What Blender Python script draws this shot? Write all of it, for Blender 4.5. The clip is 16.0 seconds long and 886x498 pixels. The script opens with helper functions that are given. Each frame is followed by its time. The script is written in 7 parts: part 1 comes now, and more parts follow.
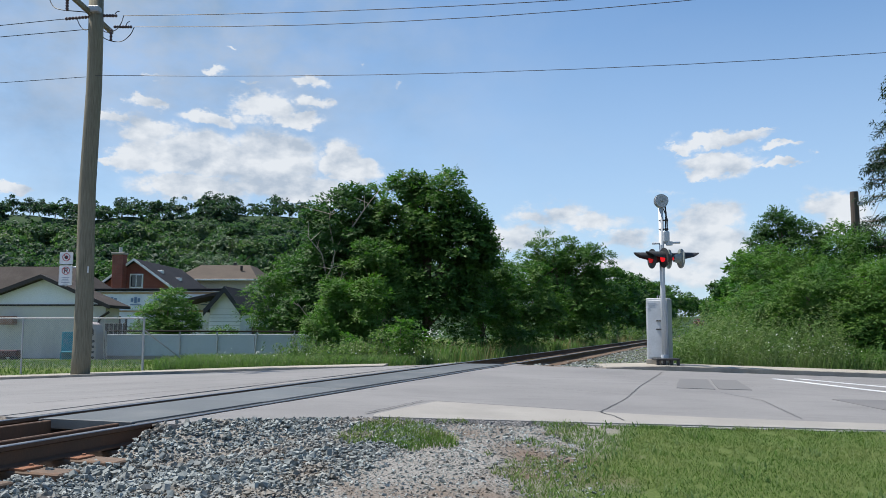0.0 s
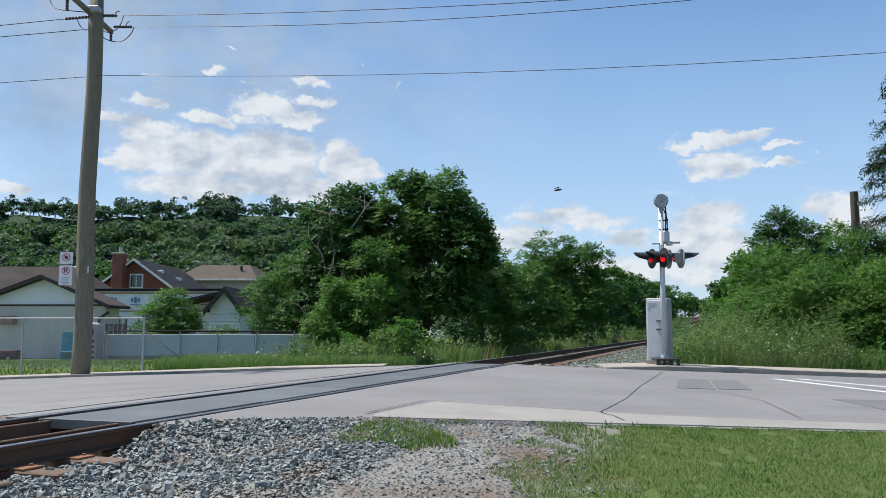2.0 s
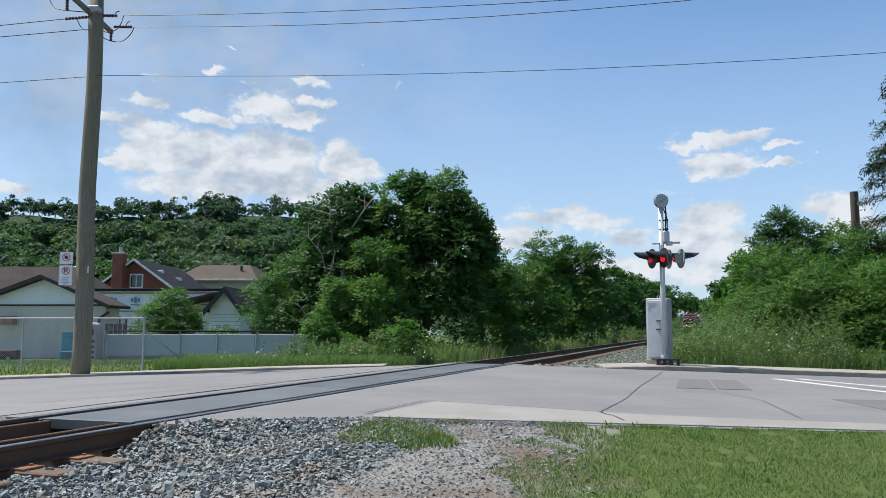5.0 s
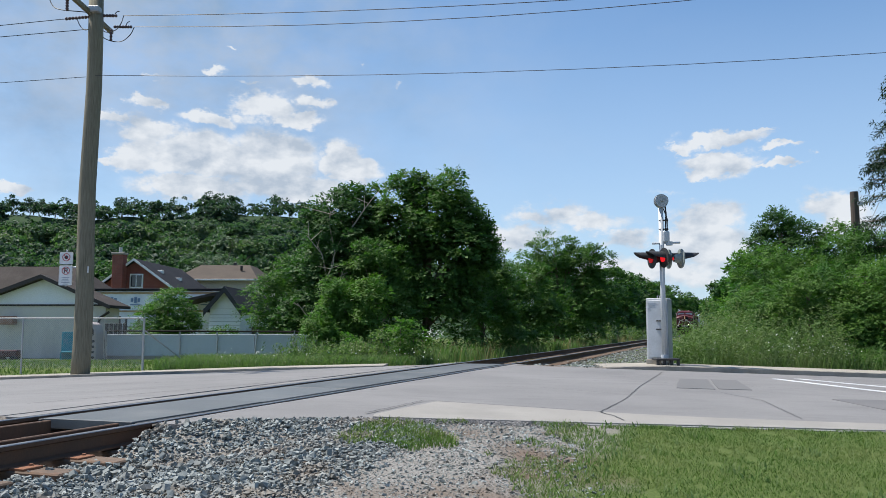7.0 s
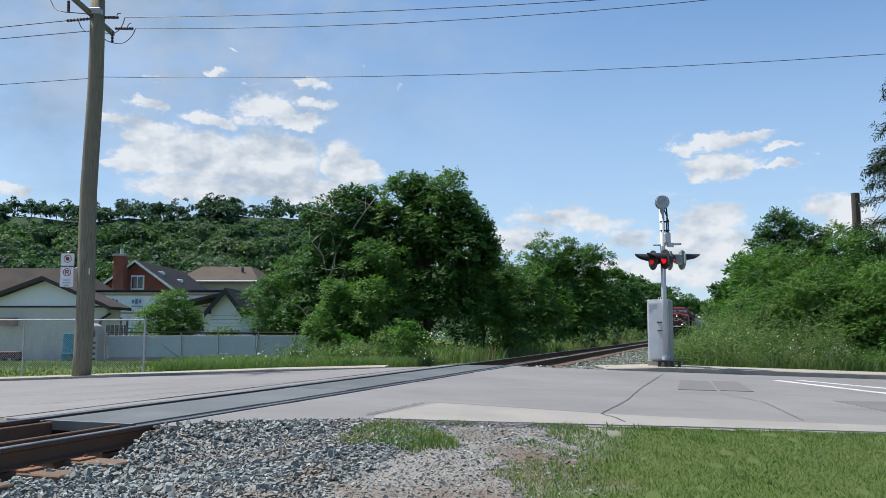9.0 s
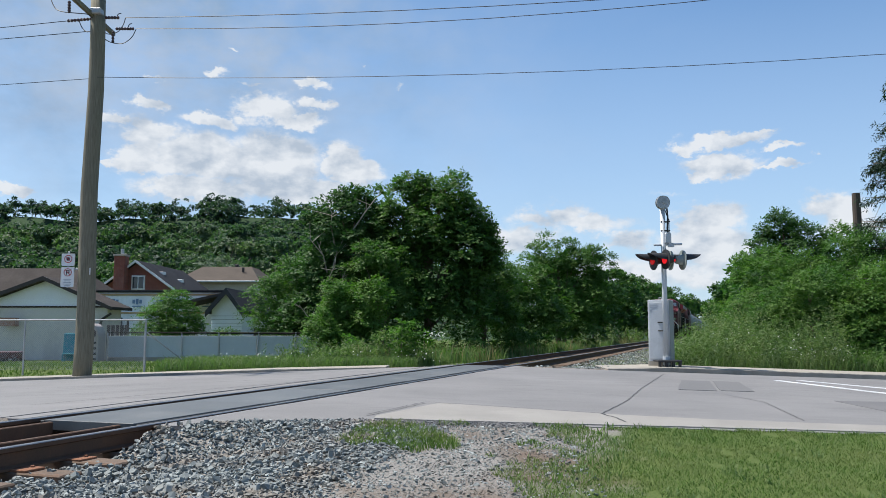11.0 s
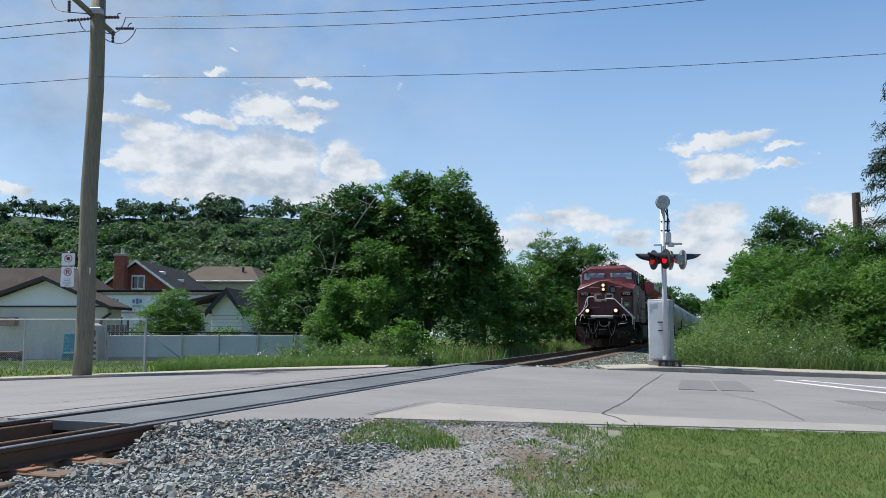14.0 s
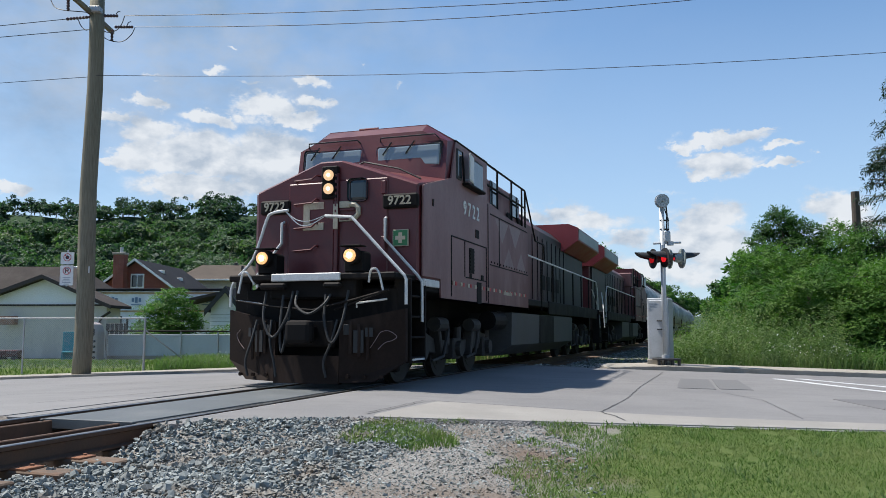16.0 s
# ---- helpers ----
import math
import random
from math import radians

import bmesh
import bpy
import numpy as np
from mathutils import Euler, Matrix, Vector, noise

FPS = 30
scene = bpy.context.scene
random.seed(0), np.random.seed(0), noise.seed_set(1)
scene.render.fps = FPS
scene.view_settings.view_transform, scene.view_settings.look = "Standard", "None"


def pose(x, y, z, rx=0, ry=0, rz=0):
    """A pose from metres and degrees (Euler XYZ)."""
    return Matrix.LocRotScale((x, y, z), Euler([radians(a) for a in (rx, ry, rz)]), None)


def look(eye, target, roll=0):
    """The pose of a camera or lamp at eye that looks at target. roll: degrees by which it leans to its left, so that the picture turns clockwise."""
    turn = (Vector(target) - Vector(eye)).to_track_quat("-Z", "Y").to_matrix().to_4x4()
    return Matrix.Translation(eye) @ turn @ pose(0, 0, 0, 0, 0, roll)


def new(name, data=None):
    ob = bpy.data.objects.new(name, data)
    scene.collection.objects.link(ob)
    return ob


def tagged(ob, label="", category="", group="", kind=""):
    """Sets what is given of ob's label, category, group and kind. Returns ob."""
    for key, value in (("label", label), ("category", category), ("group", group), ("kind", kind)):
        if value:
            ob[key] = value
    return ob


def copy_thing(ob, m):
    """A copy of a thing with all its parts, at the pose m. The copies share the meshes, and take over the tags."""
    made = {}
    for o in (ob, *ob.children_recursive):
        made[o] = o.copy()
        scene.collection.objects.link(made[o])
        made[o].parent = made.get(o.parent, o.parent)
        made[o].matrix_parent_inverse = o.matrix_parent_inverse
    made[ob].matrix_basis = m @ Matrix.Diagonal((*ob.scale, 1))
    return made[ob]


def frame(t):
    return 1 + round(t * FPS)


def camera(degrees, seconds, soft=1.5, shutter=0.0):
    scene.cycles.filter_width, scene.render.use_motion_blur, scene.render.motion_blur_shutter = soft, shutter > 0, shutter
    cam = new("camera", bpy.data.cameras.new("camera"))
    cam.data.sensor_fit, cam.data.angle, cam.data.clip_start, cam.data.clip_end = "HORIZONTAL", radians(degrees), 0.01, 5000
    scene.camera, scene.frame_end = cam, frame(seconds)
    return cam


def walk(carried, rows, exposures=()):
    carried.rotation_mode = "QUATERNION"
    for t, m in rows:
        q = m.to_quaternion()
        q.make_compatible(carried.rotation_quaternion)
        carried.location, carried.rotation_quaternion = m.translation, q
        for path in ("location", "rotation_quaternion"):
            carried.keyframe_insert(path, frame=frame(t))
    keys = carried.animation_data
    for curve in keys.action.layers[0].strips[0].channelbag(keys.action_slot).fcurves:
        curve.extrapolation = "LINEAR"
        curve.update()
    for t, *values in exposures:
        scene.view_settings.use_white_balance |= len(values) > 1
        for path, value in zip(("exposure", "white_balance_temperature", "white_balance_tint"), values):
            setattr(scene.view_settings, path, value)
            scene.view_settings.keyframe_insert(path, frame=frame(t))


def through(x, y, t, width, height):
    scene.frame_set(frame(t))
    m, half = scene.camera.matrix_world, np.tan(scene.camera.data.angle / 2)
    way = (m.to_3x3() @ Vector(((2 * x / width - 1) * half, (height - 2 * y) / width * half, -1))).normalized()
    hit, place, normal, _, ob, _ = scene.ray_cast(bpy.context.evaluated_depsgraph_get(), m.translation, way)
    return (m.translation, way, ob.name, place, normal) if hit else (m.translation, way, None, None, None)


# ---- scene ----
cam = camera(57.74, 16.0, soft=0.55)
EYE = (0.0, 0.0, 0.889)
TILT, PX = 95.78, 0.0403          # degrees of tilt; degrees of one small step of the tripod's sway


def sway(right, down):
    return pose(*EYE, TILT + PX * down, 0, PX * right)


# the tripod stands still but for a slight settling
walk(cam, [(0.0, sway(0, 0)), (4.0, sway(0, 0)), (7.9, sway(0, 0)), (8.5, sway(1.0, 1.2)), (9.0, sway(1.8, 2.6)),
           (9.6, sway(2.6, 2.8)), (11.5, sway(2.8, 2.8)), (14.2, sway(2.8, 2.2)), (15.0, sway(2.6, 1.7)),
           (15.5, sway(1.7, 0.2)), (16.0, sway(1.5, 0.0))])

# ---- track frame: s metres along the line, l metres to its far side, z above the rail heads ----
LINE = radians(18.81)
D = Vector((math.sin(LINE), math.cos(LINE), 0))
N = Vector((-math.cos(LINE), math.sin(LINE), 0))
OFF = 6.02


def track(s, l, z=0.0):
    v = N * (OFF + l) + D * s
    return Vector((v.x, v.y, z))


def along(s, l=0.0, z=0.0, turn=0.0):
    """A pose on the track whose +x points towards the viewer's end of the line."""
    p = track(s, l, z)
    return pose(p.x, p.y, p.z, 0, 0, -90 - math.degrees(LINE) + turn)


# ---- world: summer sky with clouds ----
SUN_AZ, SUN_EL = radians(-76), radians(61)     # azimuth from +y towards +x
world = bpy.data.worlds.new("sky")
scene.world = world
world.use_nodes = True
wn, wl = world.node_tree.nodes, world.node_tree.links
wn.clear()


def wmath(op, a, b=None, c=None, clamp=False):
    n = wn.new("ShaderNodeMath")
    n.operation, n.use_clamp = op, clamp
    for i, v in enumerate((a, b, c)):
        if v is None:
            continue
        if isinstance(v, (int, float)):
            n.inputs[i].default_value = v
        else:
            wl.new(v, n.inputs[i])
    return n.outputs[0]


def wnoise(vec, scale, detail=6, rough=0.55, dist=0.0):
    n = wn.new("ShaderNodeTexNoise")
    n.inputs["Scale"].default_value, n.inputs["Detail"].default_value = scale, detail
    n.inputs["Roughness"].default_value, n.inputs["Distortion"].default_value = rough, dist
    wl.new(vec, n.inputs["Vector"])
    return n.outputs["Fac"]


def wmix(fac, a, b):
    n = wn.new("ShaderNodeMix")
    n.data_type = "RGBA"
    wl.new(fac, n.inputs["Factor"])
    for i, v in ((6, a), (7, b)):
        if isinstance(v, tuple):
            n.inputs[i].default_value = (*v, 1)
        else:
            wl.new(v, n.inputs[i])
    return n.outputs[2]


sky = wn.new("ShaderNodeTexSky")
sky.sky_type, sky.sun_disc = "NISHITA", False
sky.sun_elevation, sky.sun_rotation = SUN_EL, SUN_AZ
sky.air_density, sky.dust_density, sky.ozone_density = 1.0, 0.7, 2.0
tc = wn.new("ShaderNodeTexCoord")
sep = wn.new("ShaderNodeSeparateXYZ")
wl.new(tc.outputs["Generated"], sep.inputs[0])
DEG = 180 / math.pi
az = wmath("MULTIPLY", wmath("ARCTAN2", sep.outputs[0], sep.outputs[1]), DEG)
el = wmath("MULTIPLY", wmath("ARCSINE", sep.outputs[2]), DEG)
comb = wn.new("ShaderNodeCombineXYZ")
wl.new(az, comb.inputs[0])
wl.new(wmath("MULTIPLY", el, 1.5), comb.inputs[1])
SKYV = comb.outputs[0]
# cumulus heaps: azimuth, elevation, half width, half height (degrees), weight
MAIN_HEAP = [(-12.9, 15.5, 2.2, 1.0, 1), (-10.3, 14.7, 1.7, .5, 1), (-20.4, 13.3, 2.1, .75, 1), (-21.4, 12.3, 1.3, .8, 1),
             (-17.1, 11.8, 4.6, 1.45, 1), (-12.5, 11.8, 3.6, 2.0, 1), (-16.3, 14.5, 1.7, .45, .95), (-7.4, 11.9, 1.3, 1.4, 1),
             (-6.3, 11.3, 1.8, .8, 1), (-17.0, 9.7, 3.6, .8, 1), (-10.6, 9.8, 4.0, 1.0, 1), (-21.2, 11.1, 1.6, .65, 1)]
SMALL_PUFFS = [(-16.3, 17.6, 1.0, .32, .85), (-9.6, 17.3, 1.3, .44, .9), (-9.1, 15.8, 1.2, .44, .9), (-20.3, 15.0, .9, .36, .9),
               (-22.9, 14.0, 1.0, .44, .95), (-13.9, 16.9, 1.0, .16, .62), (-23.1, 11.2, .9, .24, .8), (-28.1, 8.8, .8, .4, 1),
               (-14.9, 19.1, .6, .16, .65), (-20.2, 16.7, .6, .12, .55), (-6.0, 18.7, .3, .16, .55), (-3.3, 17.5, .3, .16, .55)]
LENS_CLOUD = [(19.7, 12.9, 2.7, .48, .95), (21.8, 13.2, 1.1, .16, .78), (17.2, 12.5, 1.0, .32, .85), (19.4, 11.3, 2.5, .8, .95),
              (17.8, 10.7, 1.0, .4, .88), (22.8, 10.9, 1.7, .24, .78), (22.9, 12.1, 1.4, .2, .78), (24.8, 11.5, .6, .12, .62)]
LOW_CLOUDS = [(18.4, 7.6, 2.0, 1.05, .95), (17.3, 7.1, 1.2, .73, .92), (18.4, 5.9, 2.8, 1.4, .9), (13.1, 6.3, 1.8, .8, .78),
              (7.7, 8.2, 2.6, .73, .82), (9.9, 7.6, 3.6, .65, .78), (26.0, 8.0, 1.8, .97, .92), (26.9, 6.8, 2.4, 1.2, .82),
              (4.7, 6.6, 4.4, 1.0, .72), (15.7, 9.5, 2.4, .24, .45), (14.5, 4.1, 10, 1.2, .7)]
GREY_BASES = [(-14.2, 10.5, 4.4, .9, 1), (-18.0, 11.3, 2.4, .56, .8), (-10.7, 12.8, 1.2, .8, .7), (-12.3, 13.7, 1.6, .32, .6),
              (8.7, 6.9, 4.8, .8, .3), (19.7, 5.5, 2.4, 1.2, .5)]


def wmounds(rows, grow):
    """The largest of several soft mounds at each direction of the sky."""
    total = None
    for a0, e0, wa, we, k in rows:
        da = wmath("DIVIDE", wmath("SUBTRACT", az, a0), wa * grow)
        de = wmath("DIVIDE", wmath("SUBTRACT", el, e0), we * grow)
        r2 = wmath("ADD", wmath("MULTIPLY", da, da), wmath("MULTIPLY", de, de))
        g = wmath("MULTIPLY", wmath("POWER", 2.718, wmath("MULTIPLY", r2, -1.0)), k)
        total = g if total is None else wmath("MAXIMUM", total, g)
    return total


def wshift(vec, x, y):
    n = wn.new("ShaderNodeVectorMath")
    n.operation = "ADD"
    wl.new(vec, n.inputs[0])
    n.inputs[1].default_value = (x, y, 0)
    return n.outputs[0]


az0, el0 = az, el
az = wmath("ADD", az, wmath("MULTIPLY", wmath("SUBTRACT", wnoise(SKYV, 0.30, 9, 0.62), 0.5), 5.0))
el = wmath("ADD", el, wmath("MULTIPLY", wmath("SUBTRACT", wnoise(wshift(SKYV, 31, 17), 0.36, 9, 0.62), 0.5), 3.0))
heap = wmath("MAXIMUM", wmounds(MAIN_HEAP + SMALL_PUFFS + LENS_CLOUD, 1.3), wmounds(LOW_CLOUDS, 1.4))
n1 = wnoise(SKYV, 0.30, 5, 0.5)
n2 = wnoise(SKYV, 0.9, 10, 0.6)
dens = wmath("ADD", heap, wmath("MULTIPLY", wmath("SUBTRACT", n1, 0.5), 0.5))
dens = wmath("ADD", dens, wmath("MULTIPLY", wmath("SUBTRACT", n2, 0.5), 0.55))
ramp = wn.new("ShaderNodeMapRange")
ramp.interpolation_type = "SMOOTHSTEP"
ramp.inputs[1].default_value, ramp.inputs[2].default_value = 0.30, 0.70
wl.new(dens, ramp.inputs[0])
mask = wmath("MULTIPLY", ramp.outputs[0], wmath("MINIMUM", wmath("MULTIPLY", wmath("MULTIPLY", heap, heap), 2.6), 0.97))
# thin high veil towards the sun
da = wmath("DIVIDE", wmath("SUBTRACT", az0, -21), 21)
de = wmath("DIVIDE", wmath("SUBTRACT", el0, 20), 11)
veil = wmath("POWER", 2.718, wmath("MULTIPLY", wmath("ADD", wmath("MULTIPLY", da, da), wmath("MULTIPLY", de, de)), -1.0))
veil = wmath("MULTIPLY", veil, wmath("MULTIPLY", wmath("SUBTRACT", wnoise(SKYV, 0.16, 8, 0.6), 0.18), 2.5), clamp=True)
# clouds: bright heads on the sunward side of each billow, greyer hollows and bases
lit = wmath("SUBTRACT", n1, wnoise(wshift(SKYV, -0.8, 1.1), 0.30, 5, 0.5))
lit = wmath("ADD", wmath("MULTIPLY", lit, 3.2), wmath("MULTIPLY", wmath("SUBTRACT", n2, wnoise(wshift(SKYV, -0.25, 0.35), 0.9, 10, 0.6)), 0.9))
lit = wmath("ADD", wmath("ADD", lit, 0.78), wmath("MULTIPLY", wmounds(GREY_BASES, 1.2), -0.62), clamp=True)
cloud = wmix(lit, (4.8, 5.6, 6.7), (8.1, 8.5, 9.0))
haze = wn.new("ShaderNodeMapRange")
haze.inputs[1].default_value, haze.inputs[2].default_value = 24.0, 0.0
haze.inputs[3].default_value, haze.inputs[4].default_value = 0.0, 0.7
wl.new(el0, haze.inputs[0])
tint = wn.new("ShaderNodeMix")
tint.data_type, tint.blend_type = "RGBA", "MULTIPLY"
tint.inputs[0].default_value, tint.inputs[7].default_value = 1.0, (1.13, 1.46, 1.66, 1)
wl.new(sky.outputs[0], tint.inputs[6])
base = wmix(haze.outputs[0], tint.outputs[2], (6.0, 7.4, 9.4))
base = wmix(veil, base, wmix(wmath("MULTIPLY", wmath("SUBTRACT", wnoise(wshift(SKYV, 9, 4), 0.12, 7, 0.55), 0.38), 3.6, clamp=True), (2.9, 4.3, 6.3), (4.9, 5.7, 6.9)))
final = wmix(mask, base, cloud)
bg = wn.new("ShaderNodeBackground")
bg.inputs["Strength"].default_value = 0.058
wl.new(final, bg.inputs[0])
out = wn.new("ShaderNodeOutputWorld")
wl.new(bg.outputs[0], out.inputs[0])

sun = new("sun", bpy.data.lights.new("sun", "SUN"))
sun.data.energy, sun.data.angle, sun.data.color = 4.2, radians(1.2), (1.0, 0.95, 0.87)
to_sun = Vector((math.sin(SUN_AZ) * math.cos(SUN_EL), math.cos(SUN_AZ) * math.cos(SUN_EL), math.sin(SUN_EL)))
sun.matrix_basis = look(to_sun * 50, (0, 0, 0))
scene.view_settings.exposure = 0.76

# ---- materials ----


class Mat:
    """A node material; methods return sockets."""

    def __init__(self, name):
        self.m = bpy.data.materials.new(name)
        self.m.use_nodes = True
        self.n, self.l = self.m.node_tree.nodes, self.m.node_tree.links
        self.b = self.n["Principled BSDF"]
        self.tc = self.n.new("ShaderNodeTexCoord").outputs["Object"]

    def put(self, key, v):
        if isinstance(v, (int, float)):
            self.b.inputs[key].default_value = v
        elif isinstance(v, tuple):
            self.b.inputs[key].default_value = (*v, 1)
        else:
            self.l.new(v, self.b.inputs[key])
        return self

    def world(self):
        self.tc = self.n.new("ShaderNodeNewGeometry").outputs["Position"]
        return self

    def noise(self, scale, detail=4, rough=0.55, stretch=None, dist=0.0):
        t = self.n.new("ShaderNodeTexNoise")
        t.inputs["Scale"].default_value, t.inputs["Detail"].default_value = scale, detail
        t.inputs["Roughness"].default_value, t.inputs["Distortion"].default_value = rough, dist
        v = self.tc
        if stretch:
            mp = self.n.new("ShaderNodeMapping")
            mp.inputs["Scale"].default_value = stretch
            self.l.new(v, mp.inputs[0])
            v = mp.outputs[0]
        self.l.new(v, t.inputs["Vector"])
        return t.outputs["Fac"]

    def voro(self, scale, feature="F1"):
        t = self.n.new("ShaderNodeTexVoronoi")
        t.feature = feature
        t.inputs["Scale"].default_value = scale
        self.l.new(self.tc, t.inputs["Vector"])
        return t.outputs["Distance"]

    def rng(self, v, a, b, c=0.0, d=1.0):
        r = self.n.new("ShaderNodeMapRange")
        for i, x in enumerate((a, b, c, d), 1):
            r.inputs[i].default_value = x
        self.l.new(v, r.inputs[0])
        return r.outputs[0]

    def math(self, op, a, b):
        t = self.n.new("ShaderNodeMath")
        t.operation = op
        for i, v in enumerate((a, b)):
            if isinstance(v, (int, float)):
                t.inputs[i].default_value = v
            else:
                self.l.new(v, t.inputs[i])
        return t.outputs[0]

    def mix(self, fac, a, b, kind="MIX"):
        t = self.n.new("ShaderNodeMix")
        t.data_type, t.blend_type = "RGBA", kind
        for i, v in ((0, fac), (6, a), (7, b)):
            if isinstance(v, tuple):
                t.inputs[i].default_value = (*v, 1)
            elif isinstance(v, (int, float)):
                t.inputs[i].default_value = v
            else:
                self.l.new(v, t.inputs[i])
        return t.outputs[2]

    def bump(self, h, strength=0.3, dist=0.01):
        t = self.n.new("ShaderNodeBump")
        t.inputs["Strength"].default_value, t.inputs["Distance"].default_value = strength, dist
        self.l.new(h, t.inputs["Height"])
        self.l.new(t.outputs[0], self.b.inputs["Normal"])
        return self

    def island(self):
        return self.n.new("ShaderNodeNewGeometry").outputs["Random Per Island"]

    def rand(self):
        return self.n.new("ShaderNodeObjectInfo").outputs["Random"]

    def sep(self):
        t = self.n.new("ShaderNodeSeparateXYZ")
        self.l.new(self.tc, t.inputs[0])
        return t.outputs


def worn(name, c1, c2, scale=3.0, rough=0.6, metal=0.0, bump=0.15, fine=40.0, dist=0.004, stain=None, amount=0.5, random=False):
    """Two-scale varied surface: broad patches, fine grain, optional stains."""
    m = Mat(name)
    big = m.noise(scale, 5, 0.6)
    small = m.noise(fine, 3, 0.6)
    c = m.mix(m.rng(big, 0.3, 0.7), c1, c2)
    c = m.mix(m.rng(small, 0.3, 0.7, 0.0, 0.35), c, tuple(x * 0.6 for x in c1))
    if stain:
        s = m.noise(scale * 0.7, 6, 0.65, stretch=(1, 1, 0.35))
        c = m.mix(m.rng(s, 0.52, 0.72, 0, amount), c, stain)
    if random:
        c = m.mix(m.rng(m.rand(), 0, 1, 0, 0.35), c, tuple(min(1, x * 1.25) for x in c2))
    m.put("Base Color", c).put("Roughness", m.rng(big, 0.2, 0.8, max(0, rough - 0.12), min(1, rough + 0.12))).put("Metallic", metal)
    if bump:
        m.bump(small, bump, dist)
    return m.m


def plain(name, c, rough=0.5, metal=0.0, emit=None, power=0.0):
    m = Mat(name)
    n = m.noise(12, 3)
    m.put("Base Color", m.mix(m.rng(n, .3, .7), tuple(x * .85 for x in c), c)).put("Roughness", rough).put("Metallic", metal)
    if emit:
        m.put("Emission Color", emit).put("Emission Strength", power)
    return m.m


def foliage(name, dark, light, warm, through=0.25, grain=0.9):
    m = Mat(name).world()
    c = m.mix(m.island(), dark, light)
    big = m.noise(grain, 3)
    c = m.mix(m.rng(big, 0.42, 0.66, 0, 0.8), c, warm)
    m.put("Base Color", c).put("Roughness", 0.55).put("Specular IOR Level", 0.18)
    tr = m.n.new("ShaderNodeBsdfTranslucent")
    m.l.new(m.mix(1.0, c, (0.78, 1.2, 0.5), "MULTIPLY"), tr.inputs[0])
    mx = m.n.new("ShaderNodeMixShader")
    mx.inputs[0].default_value = through
    m.l.new(m.b.outputs[0], mx.inputs[1])
    m.l.new(tr.outputs[0], mx.inputs[2])
    m.l.new(mx.outputs[0], m.n["Material Output"].inputs[0])
    return m.m


def glassy(name, c=(0.02, 0.03, 0.035)):
    m = Mat(name)
    m.put("Base Color", c).put("Roughness", 0.06).put("Specular IOR Level", 0.7)
    return m.m


LEAF = foliage("leaf_green", (0.038, 0.092, 0.023), (0.080, 0.166, 0.038), (0.096, 0.168, 0.033), 0.4)
LEAF_DARK = foliage("leaf_dark", (0.026, 0.068, 0.021), (0.056, 0.124, 0.034), (0.056, 0.115, 0.027), 0.38)
LEAF_LIGHT = foliage("leaf_light", (0.050, 0.118, 0.024), (0.098, 0.195, 0.040), (0.115, 0.19, 0.036), 0.42)
LEAF_SPRUCE = foliage("needle_green", (0.012, 0.030, 0.016), (0.028, 0.055, 0.026), (0.022, 0.045, 0.02), 0.1)
# far greens: the haze of distance is mixed into the leaf colours as grey-blue
FAR_WOODS = [foliage("hazy_mid_green", (0.050, 0.092, 0.054), (0.078, 0.128, 0.070), (0.088, 0.140, 0.068), 0.42, 0.085),
             foliage("hazy_dark_green", (0.034, 0.064, 0.048), (0.054, 0.092, 0.060), (0.056, 0.096, 0.058), 0.42, 0.085),
             foliage("hazy_yellow_green", (0.074, 0.122, 0.052), (0.106, 0.162, 0.070), (0.116, 0.168, 0.066), 0.42, 0.085),
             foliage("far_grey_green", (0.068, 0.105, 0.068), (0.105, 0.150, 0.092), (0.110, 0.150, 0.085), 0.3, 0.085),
             foliage("hazy_ridge_green", (0.034, 0.066, 0.052), (0.056, 0.096, 0.064), (0.056, 0.098, 0.062), 0.4, 0.085)]
WEED = foliage("weed_green", (0.080, 0.130, 0.046), (0.150, 0.208, 0.080), (0.165, 0.200, 0.082), 0.38)
GRASS = foliage("grass_green", (0.066, 0.118, 0.027), (0.140, 0.200, 0.054), (0.170, 0.190, 0.072), 0.3, 1.6)
STRAW = foliage("dry_grass", (0.20, 0.15, 0.075), (0.30, 0.23, 0.12), (0.22, 0.19, 0.09), 0.2)
PETAL = plain("white_petal", (0.75, 0.77, 0.70), 0.6)
BARK = worn("bark", (0.11, 0.085, 0.06), (0.20, 0.165, 0.125), 2.0, 0.9, 0, 0.6, 18, 0.02)
BARK_PALE = worn("pale_dead_bark", (0.26, 0.23, 0.19), (0.38, 0.35, 0.30), 2.0, 0.9, 0, 0.4, 25, 0.01)

# ---- mesh helpers ----


def mesh_of(name, verts, faces, material, smooth=False):
    me = bpy.data.meshes.new(name)
    me.from_pydata(verts, [], faces)
    me.materials.append(material)
    if smooth:
        me.shade_smooth()
    return me


def part(name, bm, material, parent=None, label="", m=None, smooth=False):
    """One mesh object from a bmesh (freed here), under a thing or part."""
    me = bpy.data.meshes.new(name)
    bm.to_mesh(me)
    bm.free()
    mats = material if isinstance(material, (list, tuple)) else [material]
    for x in mats:
        me.materials.append(x)
    if smooth:
        me.shade_smooth()
    ob = new(name, me)
    if parent is not None:
        ob.parent = parent
    if m is not None:
        ob.matrix_basis = m
    if label:
        ob["label"] = label
    return ob


